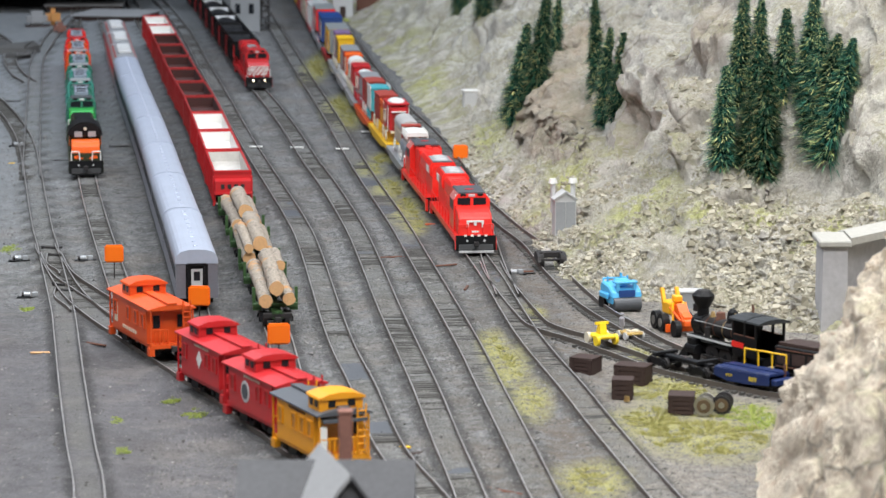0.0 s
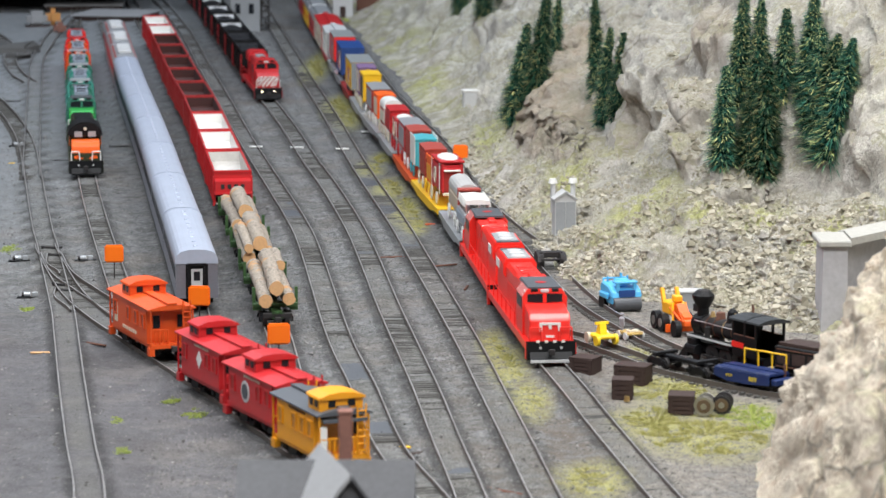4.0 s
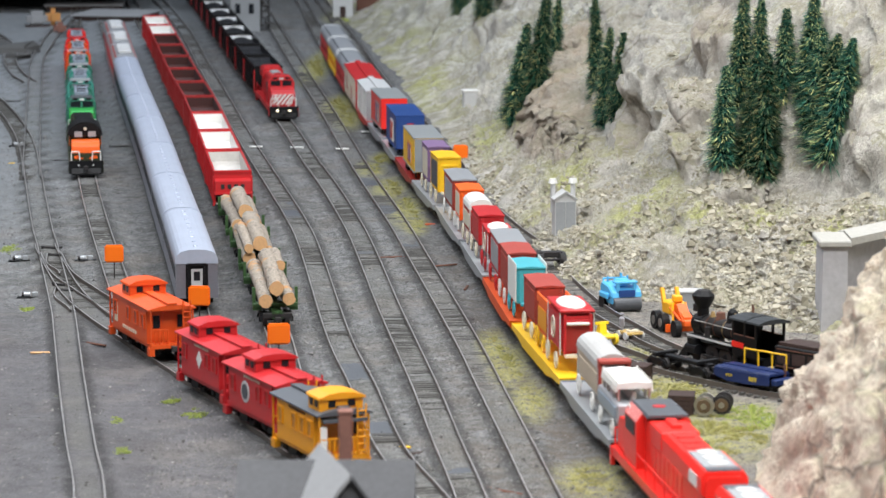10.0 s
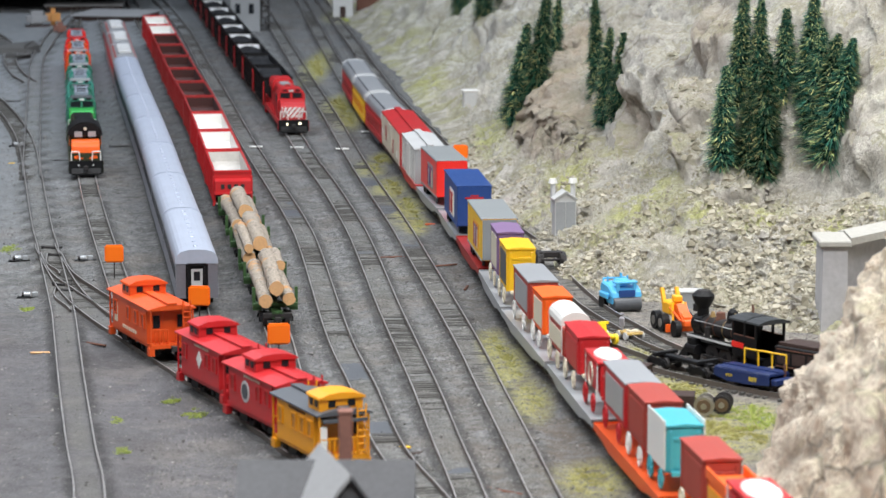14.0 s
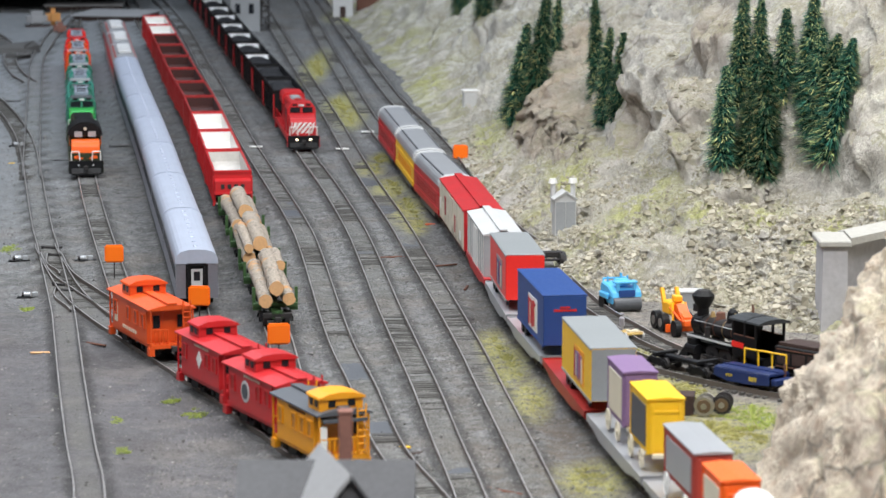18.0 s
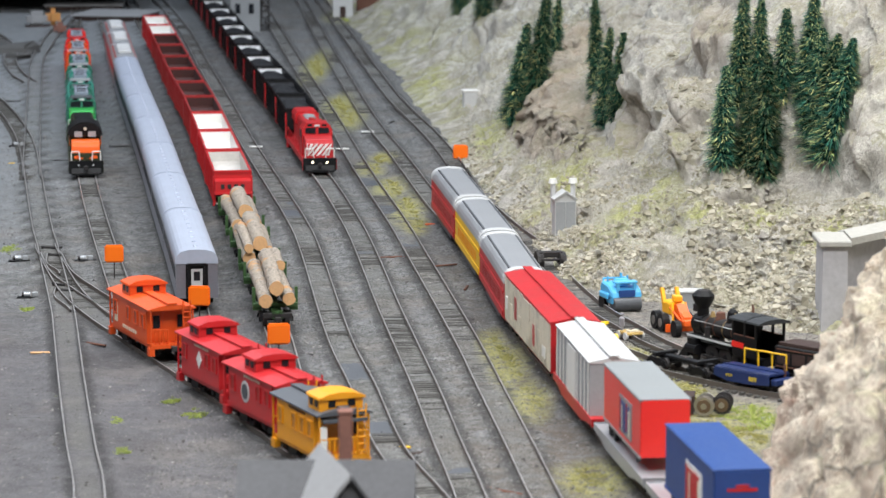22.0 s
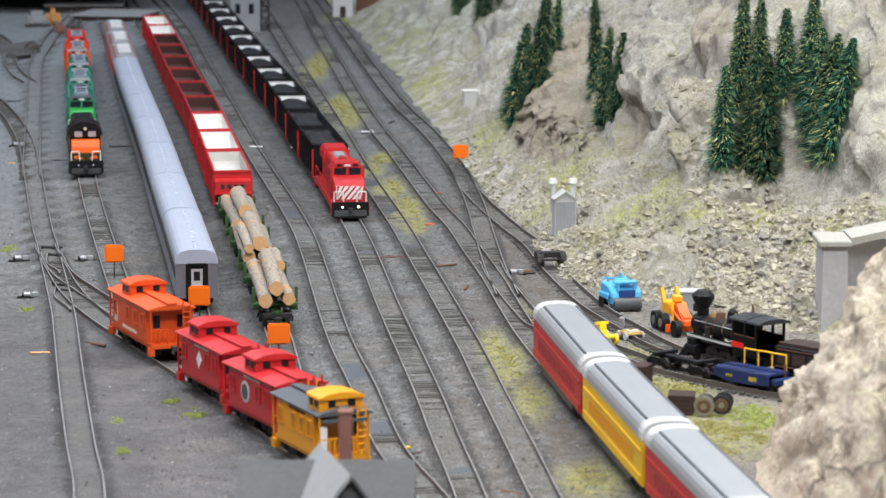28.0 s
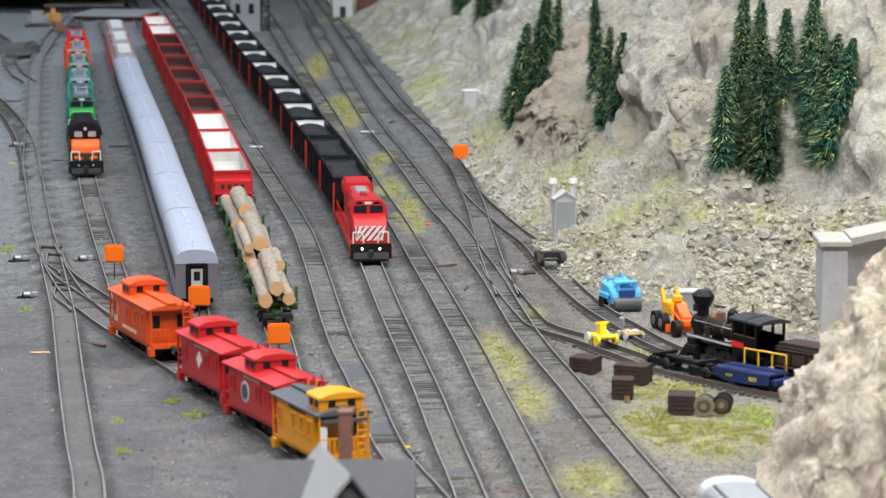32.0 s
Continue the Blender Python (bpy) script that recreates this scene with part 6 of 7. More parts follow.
def brush_tree(x, y, z, height, width, seed, lean=(0, 0)):
    """A bottle-brush conifer: a wire trunk and thousands of drooping bristles in ragged whorls."""
    rng = random.Random(seed)
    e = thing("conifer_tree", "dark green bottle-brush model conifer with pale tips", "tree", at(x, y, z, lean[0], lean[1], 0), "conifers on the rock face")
    part("trunk", cyl((0, 0, -6), (0, 0, height * 0.97), 1.6, 0.5, 8), TWIG, e)
    verts, faces = [], []
    count = int(6500 * min(1.4, max(0.6, height / 110)))
    for i in range(count):
        t = rng.random() ** 0.85
        zz = height * (0.03 + 0.97 * t)
        lobes = 0.88 + 0.13 * math.sin(t * 30 + seed) + 0.10 * math.sin(t * 71 + 2 * seed)
        reach = (width * 0.98 * (1 - t) ** 0.62 + 3.0) * (0.6 + 0.45 * rng.random()) * lobes
        a = rng.uniform(0, 2 * math.pi)
        c, s = math.cos(a), math.sin(a)
        up = rng.uniform(-0.35, 0.45)
        w = rng.uniform(0.3, 0.6)
        p0 = Vector((c * 0.4, s * 0.4, zz))
        p1 = Vector((c * reach * 0.6, s * reach * 0.6, zz + reach * 0.6 * up + reach * 0.06))
        p2 = Vector((c * reach, s * reach, zz + reach * up - reach * 0.10))
        side = Vector((-s, c, rng.uniform(-0.6, 0.6))) * w
        k = len(verts)
        for q in (p0 - side, p0 + side, p1 - side, p1 + side, p2):
            verts.append((q.x * MM, q.y * MM, q.z * MM))
        faces += [(k, k + 1, k + 3, k + 2), (k + 2, k + 3, k + 4)]
    me = bpy.data.meshes.new("crown")
    me.from_pydata(verts, [], faces)
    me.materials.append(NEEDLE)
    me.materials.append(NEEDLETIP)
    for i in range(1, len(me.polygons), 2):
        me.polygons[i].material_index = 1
    o = new("crown", me)
    o.parent = e
    return e


TREES = [(75, 3405, 35, 116, 24, 9.2), (97, 3393, 42, 135, 25, 7.4), (117, 3478, 46, 119, 20, 6.2), (161, 3224, 70, 116, 15, -1.8), (162, 3129, 57, 104, 17, 3.8), (171, 3055, 72, 90, 15, 4.3), (236, 2618, 79, 91, 19, 2.4), (250, 2647, 119, 115, 17, 3.7), (265, 2632, 108, 126, 18, 2.2), (256, 2618, 72, 86, 17, 5.5), (271, 2610, 71, 110, 23, 1.8), (289, 2633, 125, 92, 18, 1.5), (307, 2624, 131, 102, 19, 4.1), (309, 2612, 106, 97, 22, 6.3), (314, 2603, 96, 104, 22, 9.9), (321, 2588, 86, 112, 28, 11.2), (26, 4596, 62, 72, 21, 0.0), (56, 4320, 73, 86, 22, 1.6), (84, 4352, 88, 76, 20, 1.2)]
for k, (tx, ty, tz, th, tw, tl) in enumerate(TREES):
    brush_tree(tx, ty, min(tz + 1, hill_z(tx, ty)), th, tw, 11 + k, (0, tl))


# ---------------------------------------------------------------- the spur beside the rock face
def lone_truck(x, y, turn, paint, lab):
    e = thing("freight_truck", lab, "wheel truck", at(x, y, RAILTOP, 0, 0, turn), "loose trucks")
    bm = bmesh.new()
    for s in (-1, 1):
        prism(bm, [(-15, 4), (-12, 8.5), (-5, 10.5), (5, 10.5), (12, 8.5), (15, 4), (8, 3), (-8, 3)], s * 11 - 1.2, s * 11 + 1.2, "y")
    part("side_frame", bm, paint, e)
    part("bolster", box(-4, 4, -11, 11, 6, 11, 0.5), paint, e)
    for x2 in (-9.5, 9.5):
        part("wheelset", wheelset_mesh(), DARKIRON, e).matrix_basis = at(x2, 0, 0)
    return e


def heading(key, y):
    r = R[key]
    s = s_at(key, y)
    d = r.spot(s + 5) - r.spot(s - 5)
    p = r.spot(s)
    return p.x, p.y, math.degrees(math.atan2(d.y, d.x))


x, y, a = heading("spur_upper", 2610)
lone_truck(x, y, a, DARKIRON, "sooty freight car truck standing on the spur")
x, y, a = heading("spur_lower", 2124)
sk = thing("skeleton_car", "black skeleton log car with bare trucks on the spur", "flat car", at(x, y, RAILTOP, 0, 0, a) @ Matrix.Scale(0.72, 4))
part("spine", box(-40, 40, -4, 4, 9, 13, 0.6), BLACK, sk)
for s in (-1, 1):
    part("bunk", box(s * 30 - 3, s * 30 + 3, -14, 14, 12, 15.5, 0.5), BLACK, sk)
    truck(sk, s * 30, 2, BLACK, 20)
    coupler(sk, s * 40, s)

shed = thing("relay_shed", "light grey gabled relay shed with two capped vent pipes", "shed", at(107, 2722, max(hill_z(107, 2710), hill_z(100, 2712), hill_z(114, 2712)), 0, 0, 8))
part("wall", prism(bmesh.new(), [(-9.5, -9), (9.5, -9), (9.5, 23), (0, 29), (-9.5, 23)], -8, 8, "y"), LGREY, shed)
for s in (-1, 1):
    bm = prism(bmesh.new(), [(0, 29.2), (s * 11, 22.4), (s * 11, 23.8), (0, 30.8)], -9.5, 9.5, "y")
    part("roof_slope", bm, LGREY, shed)
    part("vent_pipe", cyl((s * 9, 6, 10), (s * 9, 6, 37), 2.2, 2.2, 10), LGREY, shed)
    part("vent_cap", cyl((s * 9, 6, 36), (s * 9, 6, 40), 4.2, 3.4, 12), WHITE, shed)
for s in (-1, 1):
    part("door", box(min(s * 0.3, s * 8.6), max(s * 0.3, s * 8.6), -8.7, -7.9, -7, 21), GREY, shed)

small = thing("equipment_box", "pale grey trackside equipment box on the slope", "equipment box", at(33, 3752, hill_z(33, 3752), 0, 0, 10))
part("cabinet", box(-9, 9, -6, 6, -6, 16, 0.8), LGREY, small)
part("lid", box(-10, 10, -7, 7, 16, 19, 0.8), WHITE, small)

# sky-blue road roller
rr = thing("road_roller", "sky-blue toy road roller with a grey drum", "construction vehicle", at(140, 2402, 0, 0, 0, -72) @ Matrix.Scale(0.93, 4))
part("chassis", box(-14, 12, -13, 13, 6, 12, 1), SKYBLUE, rr)
bm = prism(bmesh.new(), [(-15, 11), (13, 11), (11, 17), (4, 21), (-13, 23), (-16, 18)], -13.5, 13.5, "y")
bmesh.ops.bevel(bm, geom=list(bm.edges), offset=1.1, segments=1, affect="EDGES")
part("hood", bm, SKYBLUE, rr)
part("cab_opening", box(11.6, 13.4, -7, 7, 12.5, 18), BLUE, rr)
part("seat", box(-6, 2, -6, 6, 21, 26, 1.2), SKYBLUE, rr)
for s in (-1, 1):
    part("fender", box(-12, 6, min(s * 13, s * 16), max(s * 13, s * 16), 10, 15, 1), SKYBLUE, rr)
    part("rear_wheel", cyl((-9, s * 11, 6), (-9, s * 15, 6), 6.4, 6.4, 16), BLACK, rr)
    part("roll_bar", cyl((-10, s * 9, 20), (-10, s * 9, 27), 0.9, 0.9, 6), SKYBLUE, rr)
part("drum", cyl((10, -12, 6.2), (10, 12, 6.2), 6.4, 6.4, 20), DGREY, rr)
for y0 in (-9, 6):
    part("windscreen_post", box(10, 11.4, y0, y0 + 3, 16, 24, 0.4), SKYBLUE, rr)
part("canopy_edge", box(3, 12, -10, 10, 23.4, 25.4, 0.6), SKYBLUE, rr)
part("exhaust_stack", cyl((-12, 4, 20), (-12, 4, 29), 1.1, 1.1, 8), SKYBLUE, rr)
part("grab_rail", tube(bmesh.new(), [(-15, -10, 20), (-18, -10, 24), (-18, 10, 24), (-15, 10, 20)], 0.8), SKYBLUE, rr)

# yellow-orange grader on black tyres
gr = thing("motor_grader", "yellow and orange toy grader with black tyres", "construction vehicle", at(177, 2300, 0, 0, 0, 107) @ Matrix.Scale(0.84, 4))
part("main_beam", prism(bmesh.new(), [(-22, 17), (-6, 24), (14, 27), (20, 22), (20, 17), (8, 14), (-22, 11)], -3.5, 3.5, "y"), ORANGE, gr)
part("engine_cover", box(2, 22, -8, 8, 15, 27, 1.6), AMBER, gr)
part("front_frame", box(-26, -18, -5, 5, 9, 15, 1), ORANGE, gr)
part("tilt_arm", prism(bmesh.new(), [(-20, 15), (-6, 27), (-2, 25), (-15, 11)], -4.5, 4.5, "y"), ORANGE, gr)
for s in (-1, 1):
    part("steering_rod", cyl((-20, s * 6, 14), (6, s * 7, 23), 1.0, 1.0, 6), ORANGE, gr)
    part("hydraulic_ram", cyl((-8, s * 8, 6), (0, s * 6, 27), 1.2, 1.2, 6), AMBER, gr)
part("operator_seat", box(0, 8, -4, 4, 27, 33, 1), AMBER, gr)
for s in (-1, 1):
    part("lift_arm", prism(bmesh.new(), [(16, 24), (22, 37), (25.5, 37), (20, 23)], s * 7 - 1.5, s * 7 + 1.5, "y"), AMBER, gr)
    for x2 in (8, 25):
        part("tyre", cyl((x2, s * 8, 8.2), (x2, s * 14.5, 8.2), 8.2, 8.2, 18), BLACK, gr)
        part("wheel_rim", cyl((x2, s * 14, 8.2), (x2, s * 15, 8.2), 4.2, 4.2, 14), STEEL, gr)
    part("tyre", cyl((-22, s * 8, 7.5), (-22, s * 13.5, 7.5), 7.5, 7.5, 18), BLACK, gr)
part("blade", box(-8, -6, -15, 15, 2, 9), ORANGE, gr)

gb = thing("storage_tank_box", "grey-green trackside box with a pale lid", "equipment box", at(194, 2412, -1, 0, 0, 6) @ Matrix.Scale(0.75, 4))
part("bin", box(-14, 14, -8, 8, 0, 17, 0.8), GREY, gb)
part("lid", box(-15, 15, -9, 9, 17, 20, 0.8), LGREY, gb)

# steam locomotive with a balloon stack
x, y, a = heading("spur_upper", 2134)
st = thing("steam_locomotive", "black logging locomotive with balloon stack and red cab panel", "locomotive", at(x, y, RAILTOP, 0, 0, a + 180) @ Matrix.Scale(0.78, 4))
part("frame", box(-46, 62, -8, 8, 10, 18), BLACK, st)
part("boiler", cyl((-8, 0, 33), (50, 0, 33), 8.8, 8.2, 20), DARKIRON, st, "black boiler with brass bands", smooth=True)
for bx0 in (2, 16, 30, 42):
    part("boiler_band", cyl((bx0, 0, 33), (bx0 + 1.0, 0, 33), 9.0, 8.8, 20), BRASS if bx0 == 16 else RUST, st)
part("smokebox", cyl((50, 0, 33), (64, 0, 33), 8.8, 8.8, 20), BLACK, st)
part("smokebox_door", cyl((64, 0, 33), (66, 0, 33), 7.4, 6.0, 20), DARKIRON, st)
part("number_plate", cyl((66, 0, 33), (66.6, 0, 33), 2.4, 2.2, 12), BRASS, st)
bm = cyl((57, 0, 40), (57, 0, 47), 5.4, 5.4, 16)
cy(bm, (57, 0, 47), (57, 0, 55), 5.4, 9.6, 18)
cy(bm, (57, 0, 55), (57, 0, 59), 9.6, 10.4, 18)
cy(bm, (57, 0, 59), (57, 0, 63), 10.4, 6.5, 18)
part("balloon_chimney", bm, BLACK, st)
part("chimney_mesh", cyl((57, 0, 63), (57, 0, 63.8), 6.4, 5.6, 16), DARKIRON, st)
part("sand_dome", cyl((30, 0, 40), (30, 0, 47), 5.0, 4.0, 14), RUST, st)
part("steam_dome", cyl((12, 0, 40), (12, 0, 50), 5.6, 4.6, 14), BLACK, st)
part("dome_cap", cyl((12, 0, 50), (12, 0, 53), 4.6, 2.0, 14), BLACK, st)
part("bell", cyl((42, 0, 41), (42, 0, 46), 2.8, 1.4, 12), BRASS, st)
part("whistle", cyl((4, 3, 41), (4, 3, 50), 0.8, 0.8, 8), BRASS, st)
for s in (-1, 1):
    part("running_board", box(-8, 60, min(s * 9, s * 15), max(s * 9, s * 15), 23.5, 24.4), BLACK, st)
    part("board_edge", box(-8, 60, min(s * 15, s * 15.6), max(s * 15, s * 15.6), 22.8, 24.6), LGREY, st, "pale edge of the running board")
    part("handrail", tube(bmesh.new(), [(-6, s * 10.4, 37), (56, s * 10.0, 37)], 0.45), STEEL, st)
    part("air_pump", cyl((34, s * 11.5, 25), (34, s * 11.5, 34), 2.6, 2.6, 10), DARKIRON, st)
    part("air_tank", cyl((-2, s * 11.5, 20), (22, s * 11.5, 20), 2.6, 2.6, 12), BLACK, st)
    part("cab_side", box(-44, -9, min(s * 15, s * 16), max(s * 15, s * 16), 17, 35), BLACK, st)
    part("cab_panel", box(-26, -9, min(s * 16, s * 16.5), max(s * 16, s * 16.5), 24, 29), RED, st, "red lettering panel")
    for x2 in (-43, -27, -10):
        part("cab_post", box(x2 - 1.2, x2 + 1.2, s * 15.5 - 0.8, s * 15.5 + 0.8, 35, 48), BLACK, st)
    part("window_rail", box(-42, -11, s * 15.5 - 0.5, s * 15.5 + 0.5, 35, 36), RUST, st)
    part("cylinder", cyl((44, s * 13.5, 12), (60, s * 13.5, 12), 5, 5, 14), BLACK, st)
    part("valve_chest", box(46, 58, s * 13.5 - 3.5, s * 13.5 + 3.5, 16, 22, 0.6), BLACK, st)
    part("side_rod", box(-14, 40, s * 13 - 0.6, s * 13 + 0.6, 7, 9), DARKIRON, st)
    for x2 in (-12, 8, 28):
        part("driving_wheel", cyl((x2, s * 7.4, 9.6), (x2, s * 10.8, 9.6), 9.6, 9.6, 18), DARKIRON, st)
        part("counterweight", cyl((x2, s * 10.8, 9.6), (x2, s * 11.6, 9.6), 3.0, 2.6, 12), BLACK, st)
    part("pilot_wheel", cyl((54, s * 7.4, 4.8), (54, s * 10.2, 4.8), 4.8, 4.8, 14), DARKIRON, st)
part("cab_front", box(-11, -9, -15, 15, 17, 48), BLACK, st)
part("cab_roof", prism(bmesh.new(), [(-17.5, 48), (17.5, 48), (17, 49.5), (9, 51.6), (0, 52.4), (-9, 51.6), (-17, 49.5)], -50, -5, "x"), OLDROOF, st)
part("roof_rib", prism(bmesh.new(), [(-17.7, 48), (17.7, 48), (17.2, 49.7), (9, 52), (0, 52.8), (-9, 52), (-17.2, 49.7)], -30, -28.6, "x"), BLACK, st)
part("roof_whistle", cyl((-18, 0, 54), (-18, 0, 61), 1.2, 1.0, 8), RUST, st)
part("pilot", prism(bmesh.new(), [(62, 3), (76, 2), (66, 14), (62, 14)], -13, 13, "y"), BLACK, st)
part("headlamp", box(60, 68, -4, 4, 43, 50, 0.8), DARKIRON, st)
part("lamp_lens", cyl((68, 0, 46.5), (68.6, 0, 46.5), 2.6, 2.6, 12), LGREY, st)
part("cab_floor", box(-46, -9, -14, 14, 16, 18), BLACK, st)

x, y, a = heading("spur_upper", 2074)
td = thing("tender", "black timber-loading tender with red striping", "tender", at(x, y, RAILTOP, 0, 0, a + 180) @ Matrix.Scale(0.78, 4))
part("underframe", box(-38, 38, -13, 13, 10, 14), BLACK, td)
part("tank", box(-36, 36, -15, 15, 14, 33, 0.8), BLACK, td)
part("coal_bunker", box(-8, 34, -12, 12, 33, 36), DARKWOOD, td)
part("tool_box", box(-32, -12, -8, 8, 33, 42, 1), DGREY, td)
part("tool_box_lid", box(-33, -11, -9, 9, 42, 43.4, 0.4), BLACK, td)
part("stripe", box(-34, 34, -15.5, -15, 15, 16), RUST, td)
part("stripe", box(-34, 34, 15, 15.5, 15, 16), RUST, td)
part("stripe", box(-34, 34, 15, 15.4, 30, 31), RUST, td)
for k in range(4):
    for s in (-1, 1):
        part("panel_frame", box(-32 + k * 17, -18 + k * 17, min(s * 15, s * 15.4), max(s * 15, s * 15.4), 18, 28), DARKWOOD, td)
for x2 in (-21, 21):
    truck(td, x2, 2, BLACK)

# blue work flat
x, y, a = heading("spur_lower", 2078)
wf = thing("work_flat_car", "navy blue work flat car with a yellow hand rail", "flat car", at(x, y, RAILTOP, 0, 0, a) @ Matrix.Scale(0.68, 4))
part("deck", box(-38, 34, -15, 15, 14, 16.5, 0.5), DBLUE, wf)
for s in (-1, 1):
    part("side_sill", prism(bmesh.new(), [(-38, 8), (-38, 15), (34, 15), (34, 6), (10, 4), (-20, 4)], min(s * 14.4, s * 15.6), max(s * 14.4, s * 15.6), "y"), DBLUE, wf)
    for k in range(3):
        part("yellow_mark", box(-22 + k * 3, -20 + k * 3, min(s * 15.4, s * 15.9), max(s * 15.4, s * 15.9), 9, 11.4), OLDYELLOW, wf)
        part("yellow_mark", box(8 + k * 3.4, 10.6 + k * 3.4, min(s * 15.4, s * 15.9), max(s * 15.4, s * 15.9), 7.6, 11.8), OLDYELLOW, wf)
    truck(wf, s * 22, 2, BLACK)
part("hand_rail", tube(bmesh.new(), [(-22, 13, 16), (-22, 13, 33), (32, 13, 33), (32, 13, 16)], 0.9), YELLOW, wf, "yellow hand rail")
for x2 in (-4, 14):
    part("rail_post", cyl((x2, 13, 16), (x2, 13, 33), 0.9, 0.9, 6), YELLOW, wf)
for k in range(11):
    part("deck_plank", box(-37.4 + k * 6.5, -31.4 + k * 6.5, -14.6, 14.6, 16.4, 17.2, 0.25), DBLUE, wf)
part("centre_channel", box(-37, 33, -1.5, 1.5, 17.2, 18.2), DBLUE, wf)
part("brake_stand", cyl((33, 10, 8), (33, 10, 24), 1.4, 1.4, 8), RUST, wf)
part("end_step", box(34, 42, -13, 13, 6, 12, 0.8), DBLUE, wf)

# small rail carts
x, y, a = heading("spur_lower", 2230)
sp = thing("rail_speeder", "bright yellow rail speeder on small wheels", "rail cart", at(x, y, RAILTOP, 0, 0, a) @ Matrix.Scale(0.9, 4))
part("platform", box(-10, 10, -8, 8, 5, 8, 0.8), LEMON, sp)
part("seat", prism(bmesh.new(), [(-4, 8), (4, 8), (2, 17), (-1, 17)], -3, 3, "y"), LEMON, sp)
part("hand_bar", box(-1, 1, -6, 6, 16, 18), LEMON, sp)
for x2 in (-8, 8):
    for s in (-1, 1):
        part("wheel", cyl((x2, s * 7, 4.4), (x2, s * 9.5, 4.4), 4.4, 4.4, 14), CREAM if x2 < 0 else LEMON, sp)
x, y, a = heading("spur_upper", 2272)
ct = thing("push_cart", "small yellow push cart on the spur rails", "rail cart", at(x - 10, y + 6, 0.4, 0, 0, a + 12) @ Matrix.Scale(0.86, 4))
part("platform", box(-9, 9, -8, 8, 4, 6, 0.5), TANWOOD, ct)
part("tool_tray", box(1, 7, -5, 5, 6, 8.4, 0.4), CREAM, ct)
for k in range(4):
    part("deck_board", box(-8.6 + k * 4.4, -5 + k * 4.4, -8.2, 8.2, 6, 6.6), TANWOOD, ct)
part("tool_handle", cyl((4, -4, 8), (5, 5, 11), 0.5, 0.5, 6), DARKWOOD, ct)
for x2 in (-6, 6):
    for s in (-1, 1):
        part("wheel", cyl((x2, s * 7, 3.4), (x2, s * 9, 3.4), 3.4, 3.4, 12), LGREY, ct)
bm = cyl((0, -1.1, 0), (0, -1.0, 9), 1.0, 1.1, 8)
cy(bm, (0, 1.1, 0), (0, 1.0, 9), 1.0, 1.1, 8)
cy(bm, (0, 0, 9), (0, 0, 15), 2.0, 2.3, 10)
cy(bm, (0, 0, 15), (0, 0, 16.4), 2.3, 0.9, 10)
for s in (-1, 1):
    cy(bm, (0, s * 2.4, 15), (1.2, s * 3.0, 9.5), 0.8, 0.7, 6)
bmesh.ops.create_uvsphere(bm, u_segments=10, v_segments=7, radius=1.5, matrix=Matrix.Translation((0, 0, 17.8)))
fg = part("painted_figurine", bm, FIGURE, None)
tagged(fg, "tiny painted plastic figurine standing by the cart", "figurine")
fg.matrix_basis = at(x - 16, y + 10, 0)


def crate(x, y, turn, w, d, h):
    e = thing("crate", "dark brown wooden crate on the dry grass", "crate", at(x, y, -0.8, 0, 0, turn) @ Matrix.Scale(0.86, 4), "dark crates")
    bm = box(-w, w, -d, d, 0, h)
    bmesh.ops.bevel(bm, geom=list(bm.edges), offset=0.5, segments=1, affect="EDGES")
    part("box", bm, DARKWOOD, e)
    part("lid", box(-w - 0.6, w + 0.6, -d - 0.6, d + 0.6, h, h + 1.4, 0.4), DARKWOOD, e)
    for s in (-1, 1):
        for k in range(4):
            z = 0.8 + k * h / 4
            part("plank", box(-w - 0.3, w + 0.3, min(s * d, s * (d + 0.6)), max(s * d, s * (d + 0.6)), z, z + h / 4 - 0.7), DARKWOOD, e)
        for x2 in (-w * 0.8, w * 0.8):
            part("batten", box(x2 - 1, x2 + 1, min(s * d, s * (d + 1.1)), max(s * d, s * (d + 1.1)), 0, h), DARKWOOD, e)
    return e


crate(100, 2142, -28, 10, 9, 13)
crate(131, 2104, -22, 13, 9, 15)
crate(121, 2054, -6, 8, 8, 15)
crate(157, 2006, -8, 9.5, 10, 14)
cb = thing("copper_bolt", "small copper-coloured bolt in the grass", "bolt", at(123, 2040, 0))
part("bolt_head", cyl((0, 0, 0), (0, 0, 3.4), 2.2, 1.8, 10), BRASS, cb)
for x, y, m_, lab in ((172, 2000, STEEL, "loose nickel-plated wheelset lying in the grass"), (184, 2004, DARKIRON, "loose dark iron wheelset lying in the grass")):
    e = thing("loose_wheelset", lab, "wheelset", at(x, y, 0, 0, 0, 78), "loose wheelsets")
    part("wheel", cyl((-8, 0, 6.2), (-5.5, 0, 6.2), 6.2, 6.2, 20), m_, e)
    part("wheel", cyl((5.5, 0, 6.2), (8, 0, 6.2), 6.2, 6.2, 20), m_, e)
    part("hub", cyl((-9, 0, 6.2), (9, 0, 6.2), 2.0, 2.0, 12), STEEL, e)
    for u in (-1, 1):
        part("wheel_web", cyl((u * 8, 0, 6.2), (u * 8.3, 0, 6.2), 4.6, 4.4, 20), BROWNWEB, e)
    part("flange", cyl((-6, 0, 6.4), (-5, 0, 6.4), 6.8, 6.8, 20), m_, e)

